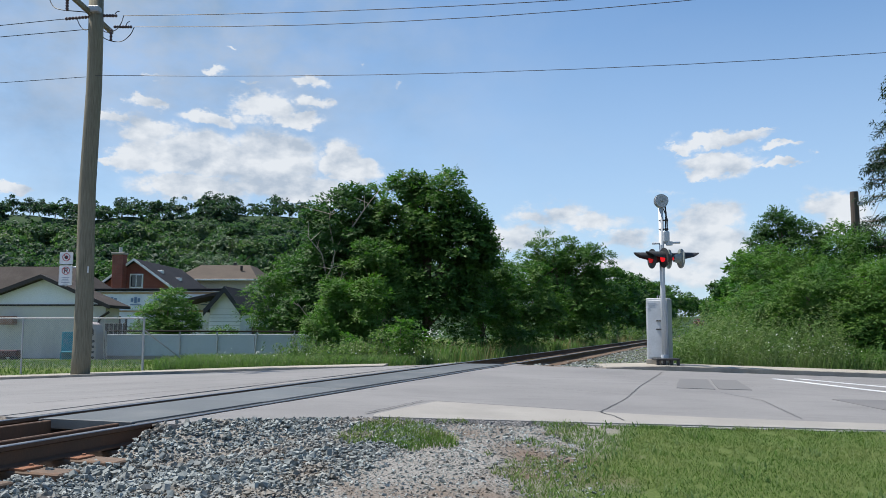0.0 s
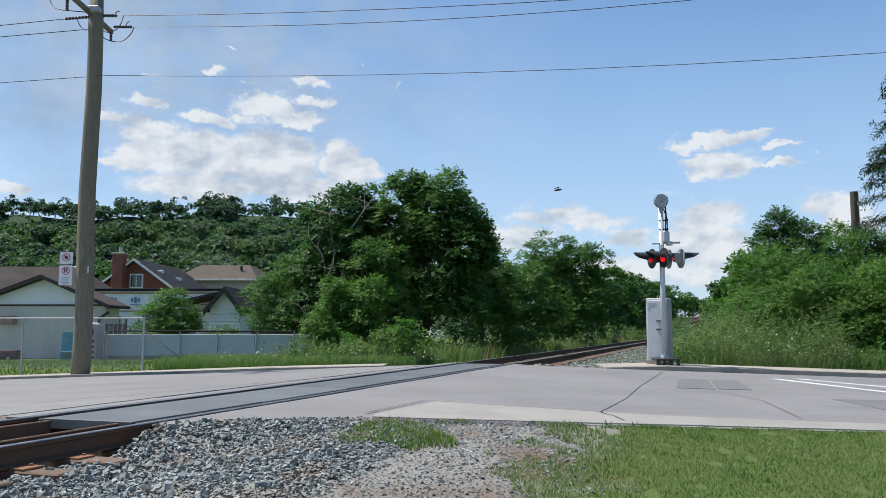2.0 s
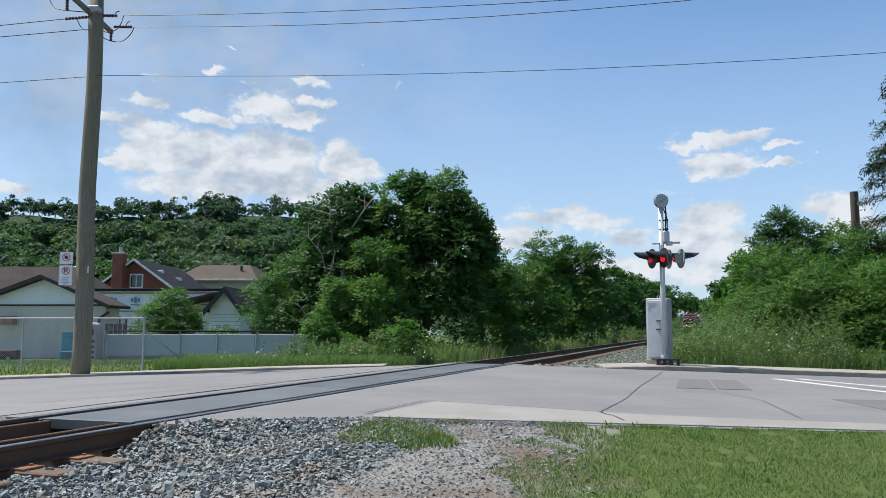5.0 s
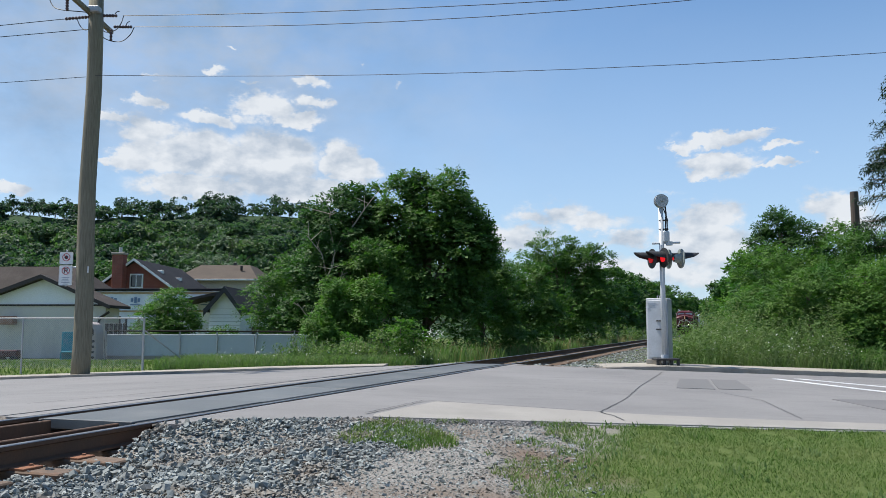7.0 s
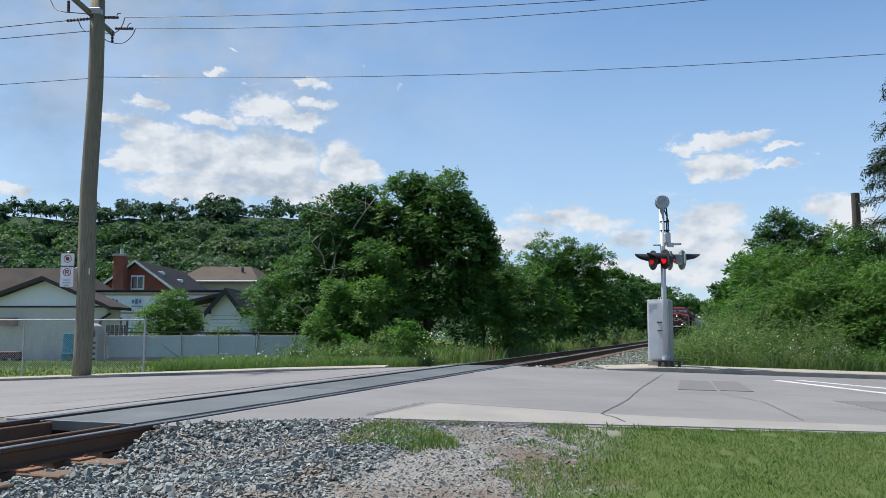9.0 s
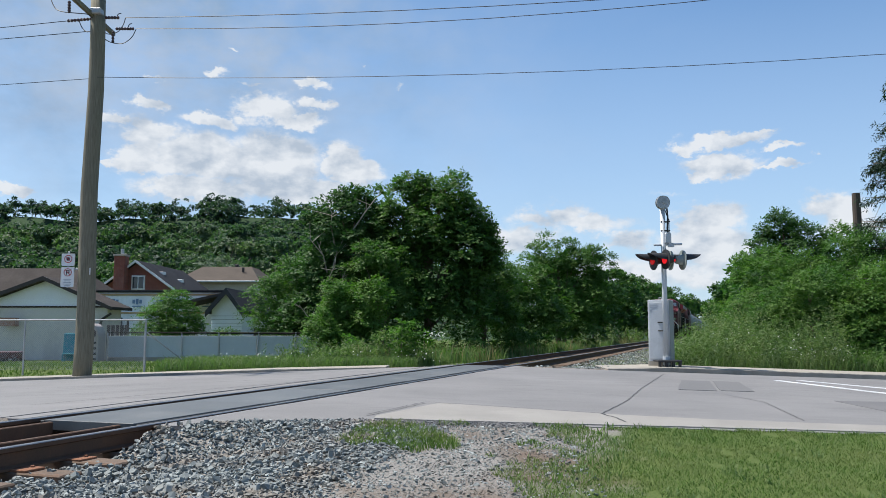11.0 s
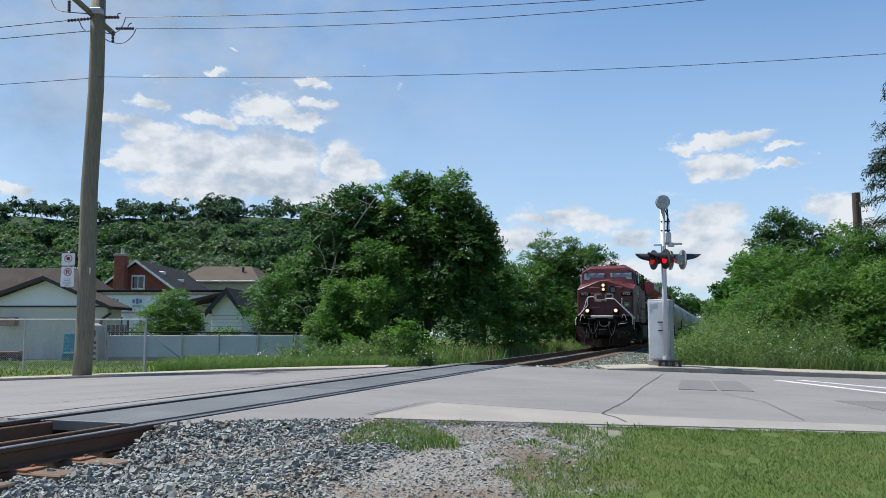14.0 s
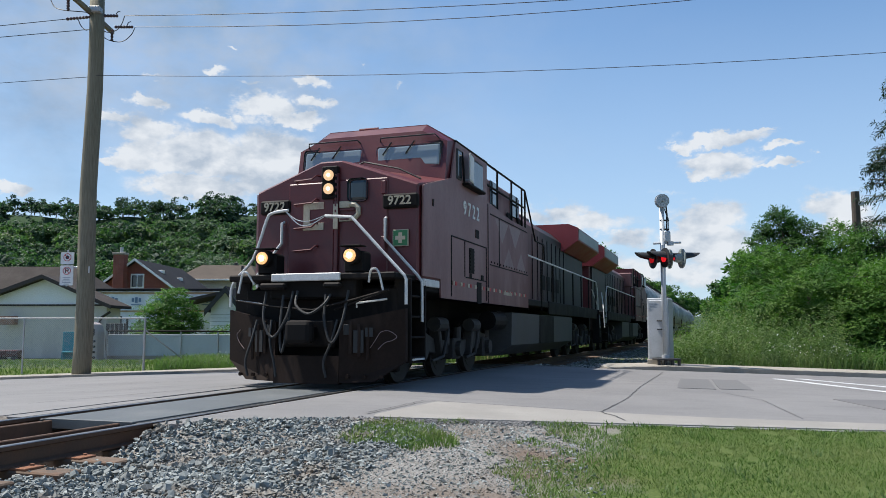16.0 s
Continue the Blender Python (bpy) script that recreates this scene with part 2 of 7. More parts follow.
def pieces(name, bm, material, parent, label=""):
    """Each loose piece of a bmesh as a part of its own."""
    bm.verts.index_update()
    seen, made = set(), []
    for v in bm.verts:
        if v.index in seen:
            continue
        todo, island = [v], []
        seen.add(v.index)
        while todo:
            a = todo.pop()
            island.append(a)
            for e in a.link_edges:
                b = e.other_vert(a)
                if b.index not in seen:
                    seen.add(b.index)
                    todo.append(b)
        local = {a.index: i for i, a in enumerate(island)}
        fs = {f for a in island for f in a.link_faces}
        me = mesh_of(name, [a.co[:] for a in island], [[local[x.index] for x in f.verts] for f in fs], material)
        ob = new(name, me)
        ob.parent = parent
        if label:
            ob["label"] = label
        made.append(ob)
    bm.free()
    return made


def piece(name, me, parent, m):
    ob = new(name, me)
    ob.parent, ob.matrix_basis = parent, m
    return ob


def thing(name, m, label, category, group="", kind=""):
    ob = new(name)
    ob.empty_display_size = 0.1
    ob.matrix_basis = m
    return tagged(ob, label, category, group, kind)


def box(size, at=(0, 0, 0), bevel=0.0, bm=None, rot=None, seg=1):
    """A box of that size, centred at 'at'."""
    bm = bm or bmesh.new()
    r = bmesh.ops.create_cube(bm, size=1.0)
    vs = r["verts"]
    bmesh.ops.scale(bm, vec=size, verts=vs)
    if bevel:
        es = list({e for v in vs for e in v.link_edges})
        vs = list({v for f in bmesh.ops.bevel(bm, geom=es, offset=bevel, segments=seg, affect="EDGES", profile=0.5)["faces"] for v in f.verts} | {v for v in vs if v.is_valid})
    mt = Matrix.Translation(at) @ (rot if rot else Matrix())
    bmesh.ops.transform(bm, matrix=mt, verts=[v for v in vs if v.is_valid])
    return bm


def cyl(r, h, at=(0, 0, 0), axis="Z", n=16, bm=None, r2=None, rot=None):
    """A cylinder or cone of height h, centred at 'at'."""
    bm = bm or bmesh.new()
    vs = bmesh.ops.create_cone(bm, cap_ends=True, segments=n, radius1=r, radius2=r if r2 is None else r2, depth=h)["verts"]
    t = {"Z": Matrix(), "X": Matrix.Rotation(math.pi / 2, 4, "Y"), "Y": Matrix.Rotation(-math.pi / 2, 4, "X")}[axis]
    bmesh.ops.transform(bm, matrix=Matrix.Translation(at) @ (rot if rot else Matrix()) @ t, verts=vs)
    return bm


def tube(points, r, n=8, bm=None, r_end=None, cap=True):
    """A round bar swept through points."""
    bm = bm or bmesh.new()
    pts = [Vector(p) for p in points]
    rings, ref = [], None
    for i, p in enumerate(pts):
        t = (pts[min(i + 1, len(pts) - 1)] - pts[max(i - 1, 0)]).normalized()
        if ref is None or abs(ref.dot(t)) > 0.95:
            ref = Vector((0, 0, 1)) if abs(t.z) < 0.9 else Vector((1, 0, 0))
        a = t.cross(ref).normalized()
        b = a.cross(t).normalized()
        rr = r if r_end is None else r + (r_end - r) * i / (len(pts) - 1)
        rings.append([bm.verts.new(p + a * rr * math.cos(k * 2 * math.pi / n) + b * rr * math.sin(k * 2 * math.pi / n)) for k in range(n)])
        ref = b
    for q, w in zip(rings, rings[1:]):
        for k in range(n):
            bm.faces.new((q[k], q[(k + 1) % n], w[(k + 1) % n], w[k]))
    if cap:
        bm.faces.new(list(reversed(rings[0])))
        bm.faces.new(rings[-1])
    return bm


def bend(points, k=5):
    """More points along a smooth curve through the given ones."""
    p = [Vector(q) for q in points]
    p = [p[0] * 2 - p[1]] + p + [p[-1] * 2 - p[-2]]
    out = []
    for a, b, c, d in zip(p, p[1:], p[2:], p[3:]):
        for i in range(k):
            t = i / k
            out.append(0.5 * (2 * b + (c - a) * t + (2 * a - 5 * b + 4 * c - d) * t * t + (3 * b - a - 3 * c + d) * t ** 3))
    return out + [p[-2]]


def prism(outline, depth, bm=None, bevel=0.0, m=None):
    """Extrude an outline [(x, z)] along y from 0 to depth."""
    bm = bm or bmesh.new()
    a = [bm.verts.new((x, 0, z)) for x, z in outline]
    b = [bm.verts.new((x, depth, z)) for x, z in outline]
    fs = [bm.faces.new(a), bm.faces.new(list(reversed(b)))]
    k = len(a)
    for i in range(k):
        fs.append(bm.faces.new((a[(i + 1) % k], a[i], b[i], b[(i + 1) % k])))
    bmesh.ops.recalc_face_normals(bm, faces=fs)
    vs = a + b
    if bevel:
        es = list({e for f in fs for e in f.edges})
        r = bmesh.ops.bevel(bm, geom=es, offset=bevel, segments=1, affect="EDGES")
        vs = list({v for v in vs if v.is_valid} | set(r["verts"]))
    if m is not None:
        bmesh.ops.transform(bm, matrix=m, verts=vs)
    return bm


def loft(sections, bm=None, close=True):
    """Skin between closed sections (lists of equal length of 3D points)."""
    bm = bm or bmesh.new()
    rows = [[bm.verts.new(p) for p in s] for s in sections]
    fs = []
    for q, w in zip(rows, rows[1:]):
        k = len(q)
        for i in range(k):
            fs.append(bm.faces.new((q[i], q[(i + 1) % k], w[(i + 1) % k], w[i])))
    if close:
        fs.append(bm.faces.new(list(reversed(rows[0]))))
        fs.append(bm.faces.new(rows[-1]))
    bmesh.ops.recalc_face_normals(bm, faces=fs)
    return bm


def smooth(x, a, b):
    t = np.clip((x - a) / (b - a), 0, 1)
    return t * t * (3 - 2 * t)


# ---- leaves ----


def leaf_mesh(name, base, axis, rng, size, per=7, spread=0.9, droop=0.25, wide=0.42, material=None, spray=0.5, out=None):
    """Sprays of pointed leaves: base and axis are (n, 3); each spray carries 'per' leaves along its axis."""
    n = len(base)
    axis = axis / np.linalg.norm(axis, axis=1, keepdims=True)
    ref = rng.normal(size=(n, 3)) * 0.38 + np.array([0, 0, 1.0])
    side = np.cross(axis, ref)
    side /= np.linalg.norm(side, axis=1, keepdims=True) + 1e-9
    k = np.arange(per)
    tt = (k + 0.5) / per
    sgn = np.where(k % 2 == 0, 1.0, -1.0)
    root = base[:, None, :] + axis[:, None, :] * (tt * spray)[None, :, None]
    root[..., 2] -= (tt ** 2 * spray * droop)[None, :]
    dirn = side[:, None, :] * (sgn * spread)[None, :, None] + axis[:, None, :] * 0.55 + rng.normal(size=(n, per, 3)) * 0.28
    dirn[..., 2] -= droop
    dirn /= np.linalg.norm(dirn, axis=2, keepdims=True)
    up = rng.normal(size=(n, per, 3)) * 0.34 + np.array([0, 0, 0.7])
    if out is not None:
        up = up + out[:, None, :] * 0.75
    wv = np.cross(dirn, up)
    wv /= np.linalg.norm(wv, axis=2, keepdims=True) + 1e-9
    nv = np.cross(wv, dirn)
    s = size * rng.uniform(0.65, 1.25, (n, per, 1))
    p0 = root
    mid = root + dirn * s * 0.45 - nv * s * 0.06
    v = np.stack([p0, mid + wv * s * wide * 0.5 + nv * s * 0.05, root + dirn * s, mid - wv * s * wide * 0.5 + nv * s * 0.05], axis=2).reshape(-1, 3)
    me = bpy.data.meshes.new(name)
    nq = n * per
    me.vertices.add(nq * 4)
    me.vertices.foreach_set("co", v.astype(np.float32).ravel())
    me.loops.add(nq * 4)
    me.loops.foreach_set("vertex_index", np.arange(nq * 4, dtype=np.int32))
    me.polygons.add(nq)
    me.polygons.foreach_set("loop_start", np.arange(0, nq * 4, 4, dtype=np.int32))
    me.update(calc_edges=True)
    me.validate()
    me.shade_flat()
    me.materials.append(material)
    return me


def crown_points(rng, blobs, n):
    """Points and outward ways on lumpy shells of ellipsoids (cx, cy, cz, rx, ry, rz)."""
    B = np.array(blobs, float)
    area = B[:, 3] * B[:, 4] + B[:, 4] * B[:, 5] + B[:, 3] * B[:, 5]
    which = rng.choice(len(B), n, p=area / area.sum())
    d = rng.normal(size=(n, 3))
    d /= np.linalg.norm(d, axis=1, keepdims=True)
    # boughs: domes of sprays set into the mass, with dark gaps between them
    k = max(10, n // 22)
    r = rng.uniform(0.25, 1.3, k) ** 0.6
    c = B[which[:k], :3] + d[:k] * B[which[:k], 3:] * r[:, None]
    size = (0.26 * B[which[:k], 3:].mean(axis=1) + 0.10) * rng.uniform(0.6, 1.35, k)
    w2 = rng.integers(0, k, n)
    o = rng.normal(size=(n, 3)) + d[:k][w2] * 0.7
    o[:, 2] = np.where(o[:, 2] < -0.3, -o[:, 2], o[:, 2])
    o /= np.linalg.norm(o, axis=1, keepdims=True)
    p = c[w2] + o * size[w2][:, None] * np.array([1, 1, .62]) * rng.uniform(0.55, 1.05, (n, 1))
    ax = o + d[:k][w2] * 0.35 + rng.normal(size=(n, 3)) * 0.25
    ax[:, 2] -= 0.10
    return p, ax, o * 1.1


SWAYING = []                      # crowns that the wind stirs


def tree(name, at, blobs, sprays, leaf, material, label, seed, trunk=0.14, per=7, spray=0.5, bark=None, group="", category="tree", dead=0):
    """A tapered trunk with limbs to each mass of the crown, and a crown of leafy sprays."""
    sprays, leaf, spray = (int(sprays * .88), leaf * .73, spray * .8) if leaf < .3 else (int(sprays * .5), leaf * 1.1, spray)
    rng = np.random.default_rng(seed)
    ob = thing(name, pose(*at), label, category, group)
    top = max(b[2] for b in blobs)
    bm = bmesh.new()
    bend = rng.normal(size=2) * 0.12
    spine = [(bend[0] * math.sin(z * 1.1), bend[1] * math.sin(z * 0.9 + 1), z - 0.15) for z in np.linspace(0, top, 7)]
    tube(spine, trunk, 8, bm, trunk * 0.35)
    for b in blobs:
        z0 = b[2] * rng.uniform(0.3, 0.55)
        c = Vector((b[0], b[1], b[2]))
        s = Vector((bend[0] * math.sin(z0), bend[1] * math.sin(z0), z0))
        mid = s.lerp(c, 0.5) + Vector((0, 0, 0.12 * (c - s).length))
        tube([s, mid, c], trunk * 0.5, 6, bm, trunk * 0.16)
        for _ in range(3):
            e = c + Vector(rng.normal(size=3)) * 0.55 * min(b[3:])
            tube([mid, mid.lerp(e, 0.6) + Vector((0, 0, 0.1)), e], trunk * 0.22, 5, bm, trunk * 0.07)
    part("trunk", bm, bark or BARK, ob)
    p, ax, face = crown_points(rng, blobs, sprays)
    me = leaf_mesh("crown", p, ax, rng, leaf, per, material=material, spray=spray, wide=0.5, out=face)
    cr = new("crown", me)
    cr.parent = ob
    if at[1] < 66:
        SWAYING.append((cr, seed))
    if dead:
        bm = bmesh.new()
        for _ in range(dead):
            b = blobs[int(rng.integers(len(blobs)))]
            a = Vector((b[0] * .6, b[1] - b[4] * .8, b[2] - b[5] * .6))
            e = Vector((b[0], b[1] - b[4] * 1.1, b[2])) + Vector((rng.normal() * b[3] * .6, -0.2, b[5] * rng.uniform(.2, 1.0)))
            k = a.lerp(e, 0.5) + Vector((rng.normal() * .3, 0, .2))
            tube([a, k, e], 0.045, 5, bm, 0.015)
            for _ in range(4):
                q = k.lerp(e, rng.uniform(0, 1))
                tube([q, q + Vector((rng.normal() * .5, -.1, rng.uniform(.1, .7)))], 0.018, 4, bm, 0.006)
        pieces("dead_branch", bm, BARK_PALE, ob, "bare pale dead branch")
    return ob

# train paints
RED = worn("dark_red_paint", (0.085, 0.011, 0.014), (0.125, 0.017, 0.019), 1.2, 0.42, 0, 0.05, 30, 0.002, (0.07, 0.03, 0.028), 0.6)
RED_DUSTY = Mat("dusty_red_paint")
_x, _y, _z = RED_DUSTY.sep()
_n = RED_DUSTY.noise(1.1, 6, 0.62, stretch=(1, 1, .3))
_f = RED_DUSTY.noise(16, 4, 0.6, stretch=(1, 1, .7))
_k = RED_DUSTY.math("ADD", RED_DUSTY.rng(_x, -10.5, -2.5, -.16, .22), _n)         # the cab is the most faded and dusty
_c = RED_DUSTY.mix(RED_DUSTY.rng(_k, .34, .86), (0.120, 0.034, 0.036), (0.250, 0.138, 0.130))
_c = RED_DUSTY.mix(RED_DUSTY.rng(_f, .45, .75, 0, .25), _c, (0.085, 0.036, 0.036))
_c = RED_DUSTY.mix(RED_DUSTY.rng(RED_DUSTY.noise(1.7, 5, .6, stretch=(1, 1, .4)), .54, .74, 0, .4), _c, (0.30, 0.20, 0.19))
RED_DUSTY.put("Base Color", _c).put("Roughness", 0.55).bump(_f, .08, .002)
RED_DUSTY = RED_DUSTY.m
RED_HOOD = Mat("sooty_red_hood")
_x, _y, _z = RED_HOOD.sep()
_n = RED_HOOD.noise(1.6, 6, 0.65, stretch=(1, 1, .2))
_c = RED_HOOD.mix(RED_HOOD.rng(_n, .35, .7), (0.075, 0.020, 0.022), (0.150, 0.058, 0.055))
_c = RED_HOOD.mix(RED_HOOD.rng(RED_HOOD.noise(3.0, 5, .7, stretch=(1, 1, .12)), .55, .72, 0, .6), _c, (0.26, 0.19, 0.12))
_c = RED_HOOD.mix(RED_HOOD.math("MULTIPLY", RED_HOOD.rng(_x, -12.2, -14.2), RED_HOOD.rng(_n, .2, .5, .6, 1)), _c, (0.020, 0.017, 0.016))
RED_HOOD.put("Base Color", _c).put("Roughness", 0.6)
RED_HOOD = RED_HOOD.m
FLAG_PALE = worn("faded_flag_paint", (0.215, 0.145, 0.142), (0.285, 0.200, 0.195), 1.2, .6, 0, .05, 25, .001, (0.13, 0.06, 0.06), .7)
RED_RADIATOR = worn("bright_red_radiator_paint", (0.23, 0.022, 0.026), (0.29, 0.034, 0.038), 1.2, 0.5, 0, .05, 30, .002, (0.12, 0.03, 0.03), .5)
# lighter copy of the cab red: sun on the roof is put into the colour
RED_SUNLIT = worn("red_paint_sunlit", (0.15, 0.022, 0.024), (0.20, 0.034, 0.034), 1.4, 0.5, 0, 0.05, 30, 0.002, (0.12, 0.05, 0.045), 0.5)
GRIME = worn("oily_black_steel", (0.006, 0.005, 0.005), (0.016, 0.013, 0.012), 2.0, 0.72, 0, 0.2, 30, 0.004, (0.042, 0.032, 0.026), 0.6)
GRIME_PLOW = worn("scuffed_black_plow", (0.012, 0.0075, 0.0058), (0.027, 0.0170, 0.0130), 1.5, 0.8, 0, 0.15, 25, 0.004, (0.070, 0.046, 0.036), 0.5)
for _m in (GRIME, GRIME_PLOW):
    _m.node_tree.nodes["Principled BSDF"].inputs["Specular IOR Level"].default_value = .15
TANK = worn("dusty_grey_tank", (0.045, 0.043, 0.041), (0.082, 0.078, 0.074), 1.2, 0.7, 0, 0.1, 25, 0.003, (0.04, 0.035, 0.03), 0.7)
TRUCK = worn("dusty_black_casting", (0.018, 0.015, 0.013), (0.042, 0.035, 0.030), 2.5, 0.75, 0, 0.2, 30, 0.004, (0.085, 0.070, 0.058), 0.6)
WHITE_STEEL = worn("white_painted_steel", (0.60, 0.58, 0.56), (0.74, 0.73, 0.71), 4, 0.5, 0, 0.05, 40, 0.001, (0.3, 0.27, 0.25), 0.5)
CREAM = worn("worn_cream_paint", (0.40, 0.34, 0.245), (0.52, 0.45, 0.34), 3, 0.6, 0, 0.05, 40, 0.001, (0.16, 0.05, 0.045), 0.85)
DUST_PALE = worn("faded_pale_mark", (0.21, 0.155, 0.15), (0.27, 0.20, 0.19), 2, 0.65, 0, 0.05, 40, 0.001)
LOCO_GLASS = Mat("windscreen")
LOCO_GLASS.put("Base Color", (0.20, 0.24, 0.26)).put("Roughness", 0.08).put("Specular IOR Level", 0.8)
LOCO_GLASS = LOCO_GLASS.m
DARK_GLASS = glassy("dark_window")
GREEN_SIGN = plain("green_sign", (0.02, 0.16, 0.05), 0.4)
LAMP = plain("warm_headlight", (0.35, 0.28, 0.2), 0.3, 0, (1.0, 0.62, 0.30), 0.45)
LAMP_DITCH = plain("ditch_light_glow", (0.9, 0.7, 0.4), 0.3, 0, (1.0, 0.42, 0.08), 0.42)
BULB = plain("lamp_filament_glow", (0.9, 0.8, 0.6), 0.3, 0, (1.0, 0.80, 0.46), 11.0)
BULB_DIM = plain("dim_filament_glow", (0.9, 0.8, 0.6), 0.3, 0, (1.0, 0.80, 0.50), 5.0)
HOPPER = worn("grey_hopper_paint", (0.30, 0.31, 0.31), (0.42, 0.43, 0.42), 0.7, 0.6, 0, 0.08, 20, 0.003, (0.20, 0.16, 0.13), 0.6)


# ---- ground, road and railway ----
ASPHALT = Mat("old_asphalt").world()
_b = ASPHALT.noise(0.35, 5, 0.6)
_f = ASPHALT.noise(90, 2, 0.7)
_c = ASPHALT.mix(ASPHALT.rng(_b, 0.35, 0.65), (0.128, 0.124, 0.124), (0.178, 0.172, 0.170))
_c = ASPHALT.mix(ASPHALT.rng(ASPHALT.noise(2.2, 6, 0.7, stretch=(0.25, 1, 1)), 0.48, 0.72, 0, 0.55), _c, (0.085, 0.084, 0.085))
_c = ASPHALT.mix(ASPHALT.rng(_f, 0.35, 0.7, 0, 0.5), _c, (0.23, 0.222, 0.215))
ASPHALT.put("Base Color", _c).put("Roughness", 0.85).bump(_f, 0.25, 0.004)
ASPHALT = ASPHALT.m
PATCH = worn("dark_patch", (0.122, 0.119, 0.119), (0.150, 0.147, 0.146), 2.0, 0.85, 0, 0.3, 90)
PATCH_PALE = worn("resurfaced_asphalt", (0.115, 0.112, 0.113), (0.15, 0.146, 0.146), 1.0, 0.85, 0, 0.3, 90)
CONCRETE = worn("concrete", (0.27, 0.245, 0.205), (0.34, 0.31, 0.265), 1.2, 0.85, 0, 0.25, 60, 0.004, (0.22, 0.20, 0.17), 0.5)
APRON = worn("grey_concrete_apron", (0.23, 0.215, 0.195), (0.295, 0.28, 0.255), 1.2, 0.85, 0, 0.3, 60, 0.004, (0.18, 0.17, 0.155), 0.6)
KERB = worn("kerb_concrete", (0.27, 0.24, 0.20), (0.36, 0.33, 0.28), 1.5, 0.9, 0, 0.3, 50, 0.005, (0.10, 0.085, 0.065), 0.7)
RAIL_SIDE = worn("rusty_rail", (0.075, 0.042, 0.026), (0.125, 0.068, 0.04), 3.0, 0.75, 0.2, 0.2, 60, 0.002)
RAIL_TOP = worn("polished_rail_head", (0.26, 0.25, 0.24), (0.36, 0.35, 0.34), 5.0, 0.38, 1.0, 0.05, 60, 0.001)
TIE = worn("weathered_tie", (0.085, 0.060, 0.044), (0.155, 0.105, 0.072), 4.0, 0.9, 0, 0.5, 30, 0.008, (0.20, 0.085, 0.035), 0.7, True)
PANEL = worn("rubber_crossing_panel", (0.060, 0.068, 0.072), (0.11, 0.12, 0.125), 1.4, 0.6, 0, 0.25, 70, 0.003, (0.17, 0.17, 0.165), 0.4, True)
RUBBER = worn("black_rubber", (0.018, 0.018, 0.018), (0.035, 0.034, 0.033), 3.0, 0.7, 0, 0.2, 40)
WHITE_LINE = worn("road_paint", (0.52, 0.53, 0.54), (0.68, 0.69, 0.70), 3.0, 0.7, 0, 0.2, 70, 0.002, (0.2, 0.2, 0.2), 0.7)
STONE = Mat("crushed_stone").world()
_i = STONE.island()
_c = STONE.mix(STONE.math("POWER", _i, 1.5), (0.055, 0.066, 0.064), (0.38, 0.41, 0.395))
_c = STONE.mix(STONE.rng(STONE.rand(), 0, 1, 0, 0.45), _c, (0.20, 0.215, 0.215))
_c = STONE.mix(STONE.rng(STONE.noise(1.6, 5), 0.50, 0.68, 0, 0.65), _c, (0.20, 0.145, 0.10))
STONE.put("Base Color", _c).put("Roughness", 0.85).bump(STONE.noise(120, 3), 0.3, 0.003)
STONE = STONE.m
SOIL = Mat("soil_and_verge").world()
_a = SOIL.noise(0.8, 5, 0.6)
_g = SOIL.noise(45, 4, 0.7)
_c = SOIL.mix(SOIL.rng(_g, 0.35, 0.7), (0.135, 0.122, 0.105), (0.31, 0.30, 0.285))
_c = SOIL.mix(SOIL.rng(_a, 0.44, 0.62, 0, 0.8), _c, (0.125, 0.088, 0.064))
_x, _y, _z = SOIL.sep()
_far = SOIL.rng(_y, 110, 160)
_green = SOIL.math("MAXIMUM", SOIL.rng(_y, 21.2, 22.4), SOIL.rng(SOIL.math("ADD", SOIL.math("SUBTRACT", _x, SOIL.math("MULTIPLY", _y, .36)), SOIL.math("MULTIPLY", SOIL.noise(1.5, 4), 1.6)), -.7, -.1))
_c = SOIL.mix(_green, _c, SOIL.mix(SOIL.rng(SOIL.noise(38, 5, .7), .3, .7), (0.045, 0.075, 0.020), (0.115, 0.145, 0.048)))
_c = SOIL.mix(_far, _c, (0.034, 0.060, 0.030))
SOIL.put("Base Color", _c).put("Roughness", 0.95).put("Specular IOR Level", 0.08).bump(_g, 0.5, 0.012)
SOIL = SOIL.m

NEAR_X, NEAR_Y = (-90, -4.8, -2.6, -0.8, 1.5, 5.0, 12, 90), (8.4, 8.4, 7.9, 8.62, 8.75, 9.0, 9.4, 9.4)
FAR_Y = 20.4


def near_edge(x):
    return np.interp(x, NEAR_X, NEAR_Y)


def lat(x, y):
    return x * N.x + y * N.y - OFF


def fall(l):
    """Height of the road: level at the track, falling away on both sides."""
    return -np.minimum(0.036 * np.maximum(np.abs(l) - 1.5, 0) , 0.9)


def hill(x, y):
    rise = smooth(y, 170, 385) * 43 + smooth(y, 348, 374) * (12 + 1.6 * np.sin(x * .055 + 1) + 1.1 * np.sin(x * .16) + .6 * np.sin(x * .41)) + smooth(y, 420, 900) * 4
    return rise * (0.14 + 0.86 * smooth(-x, -70, 75)) + smooth(y, 500, 1500) * 4


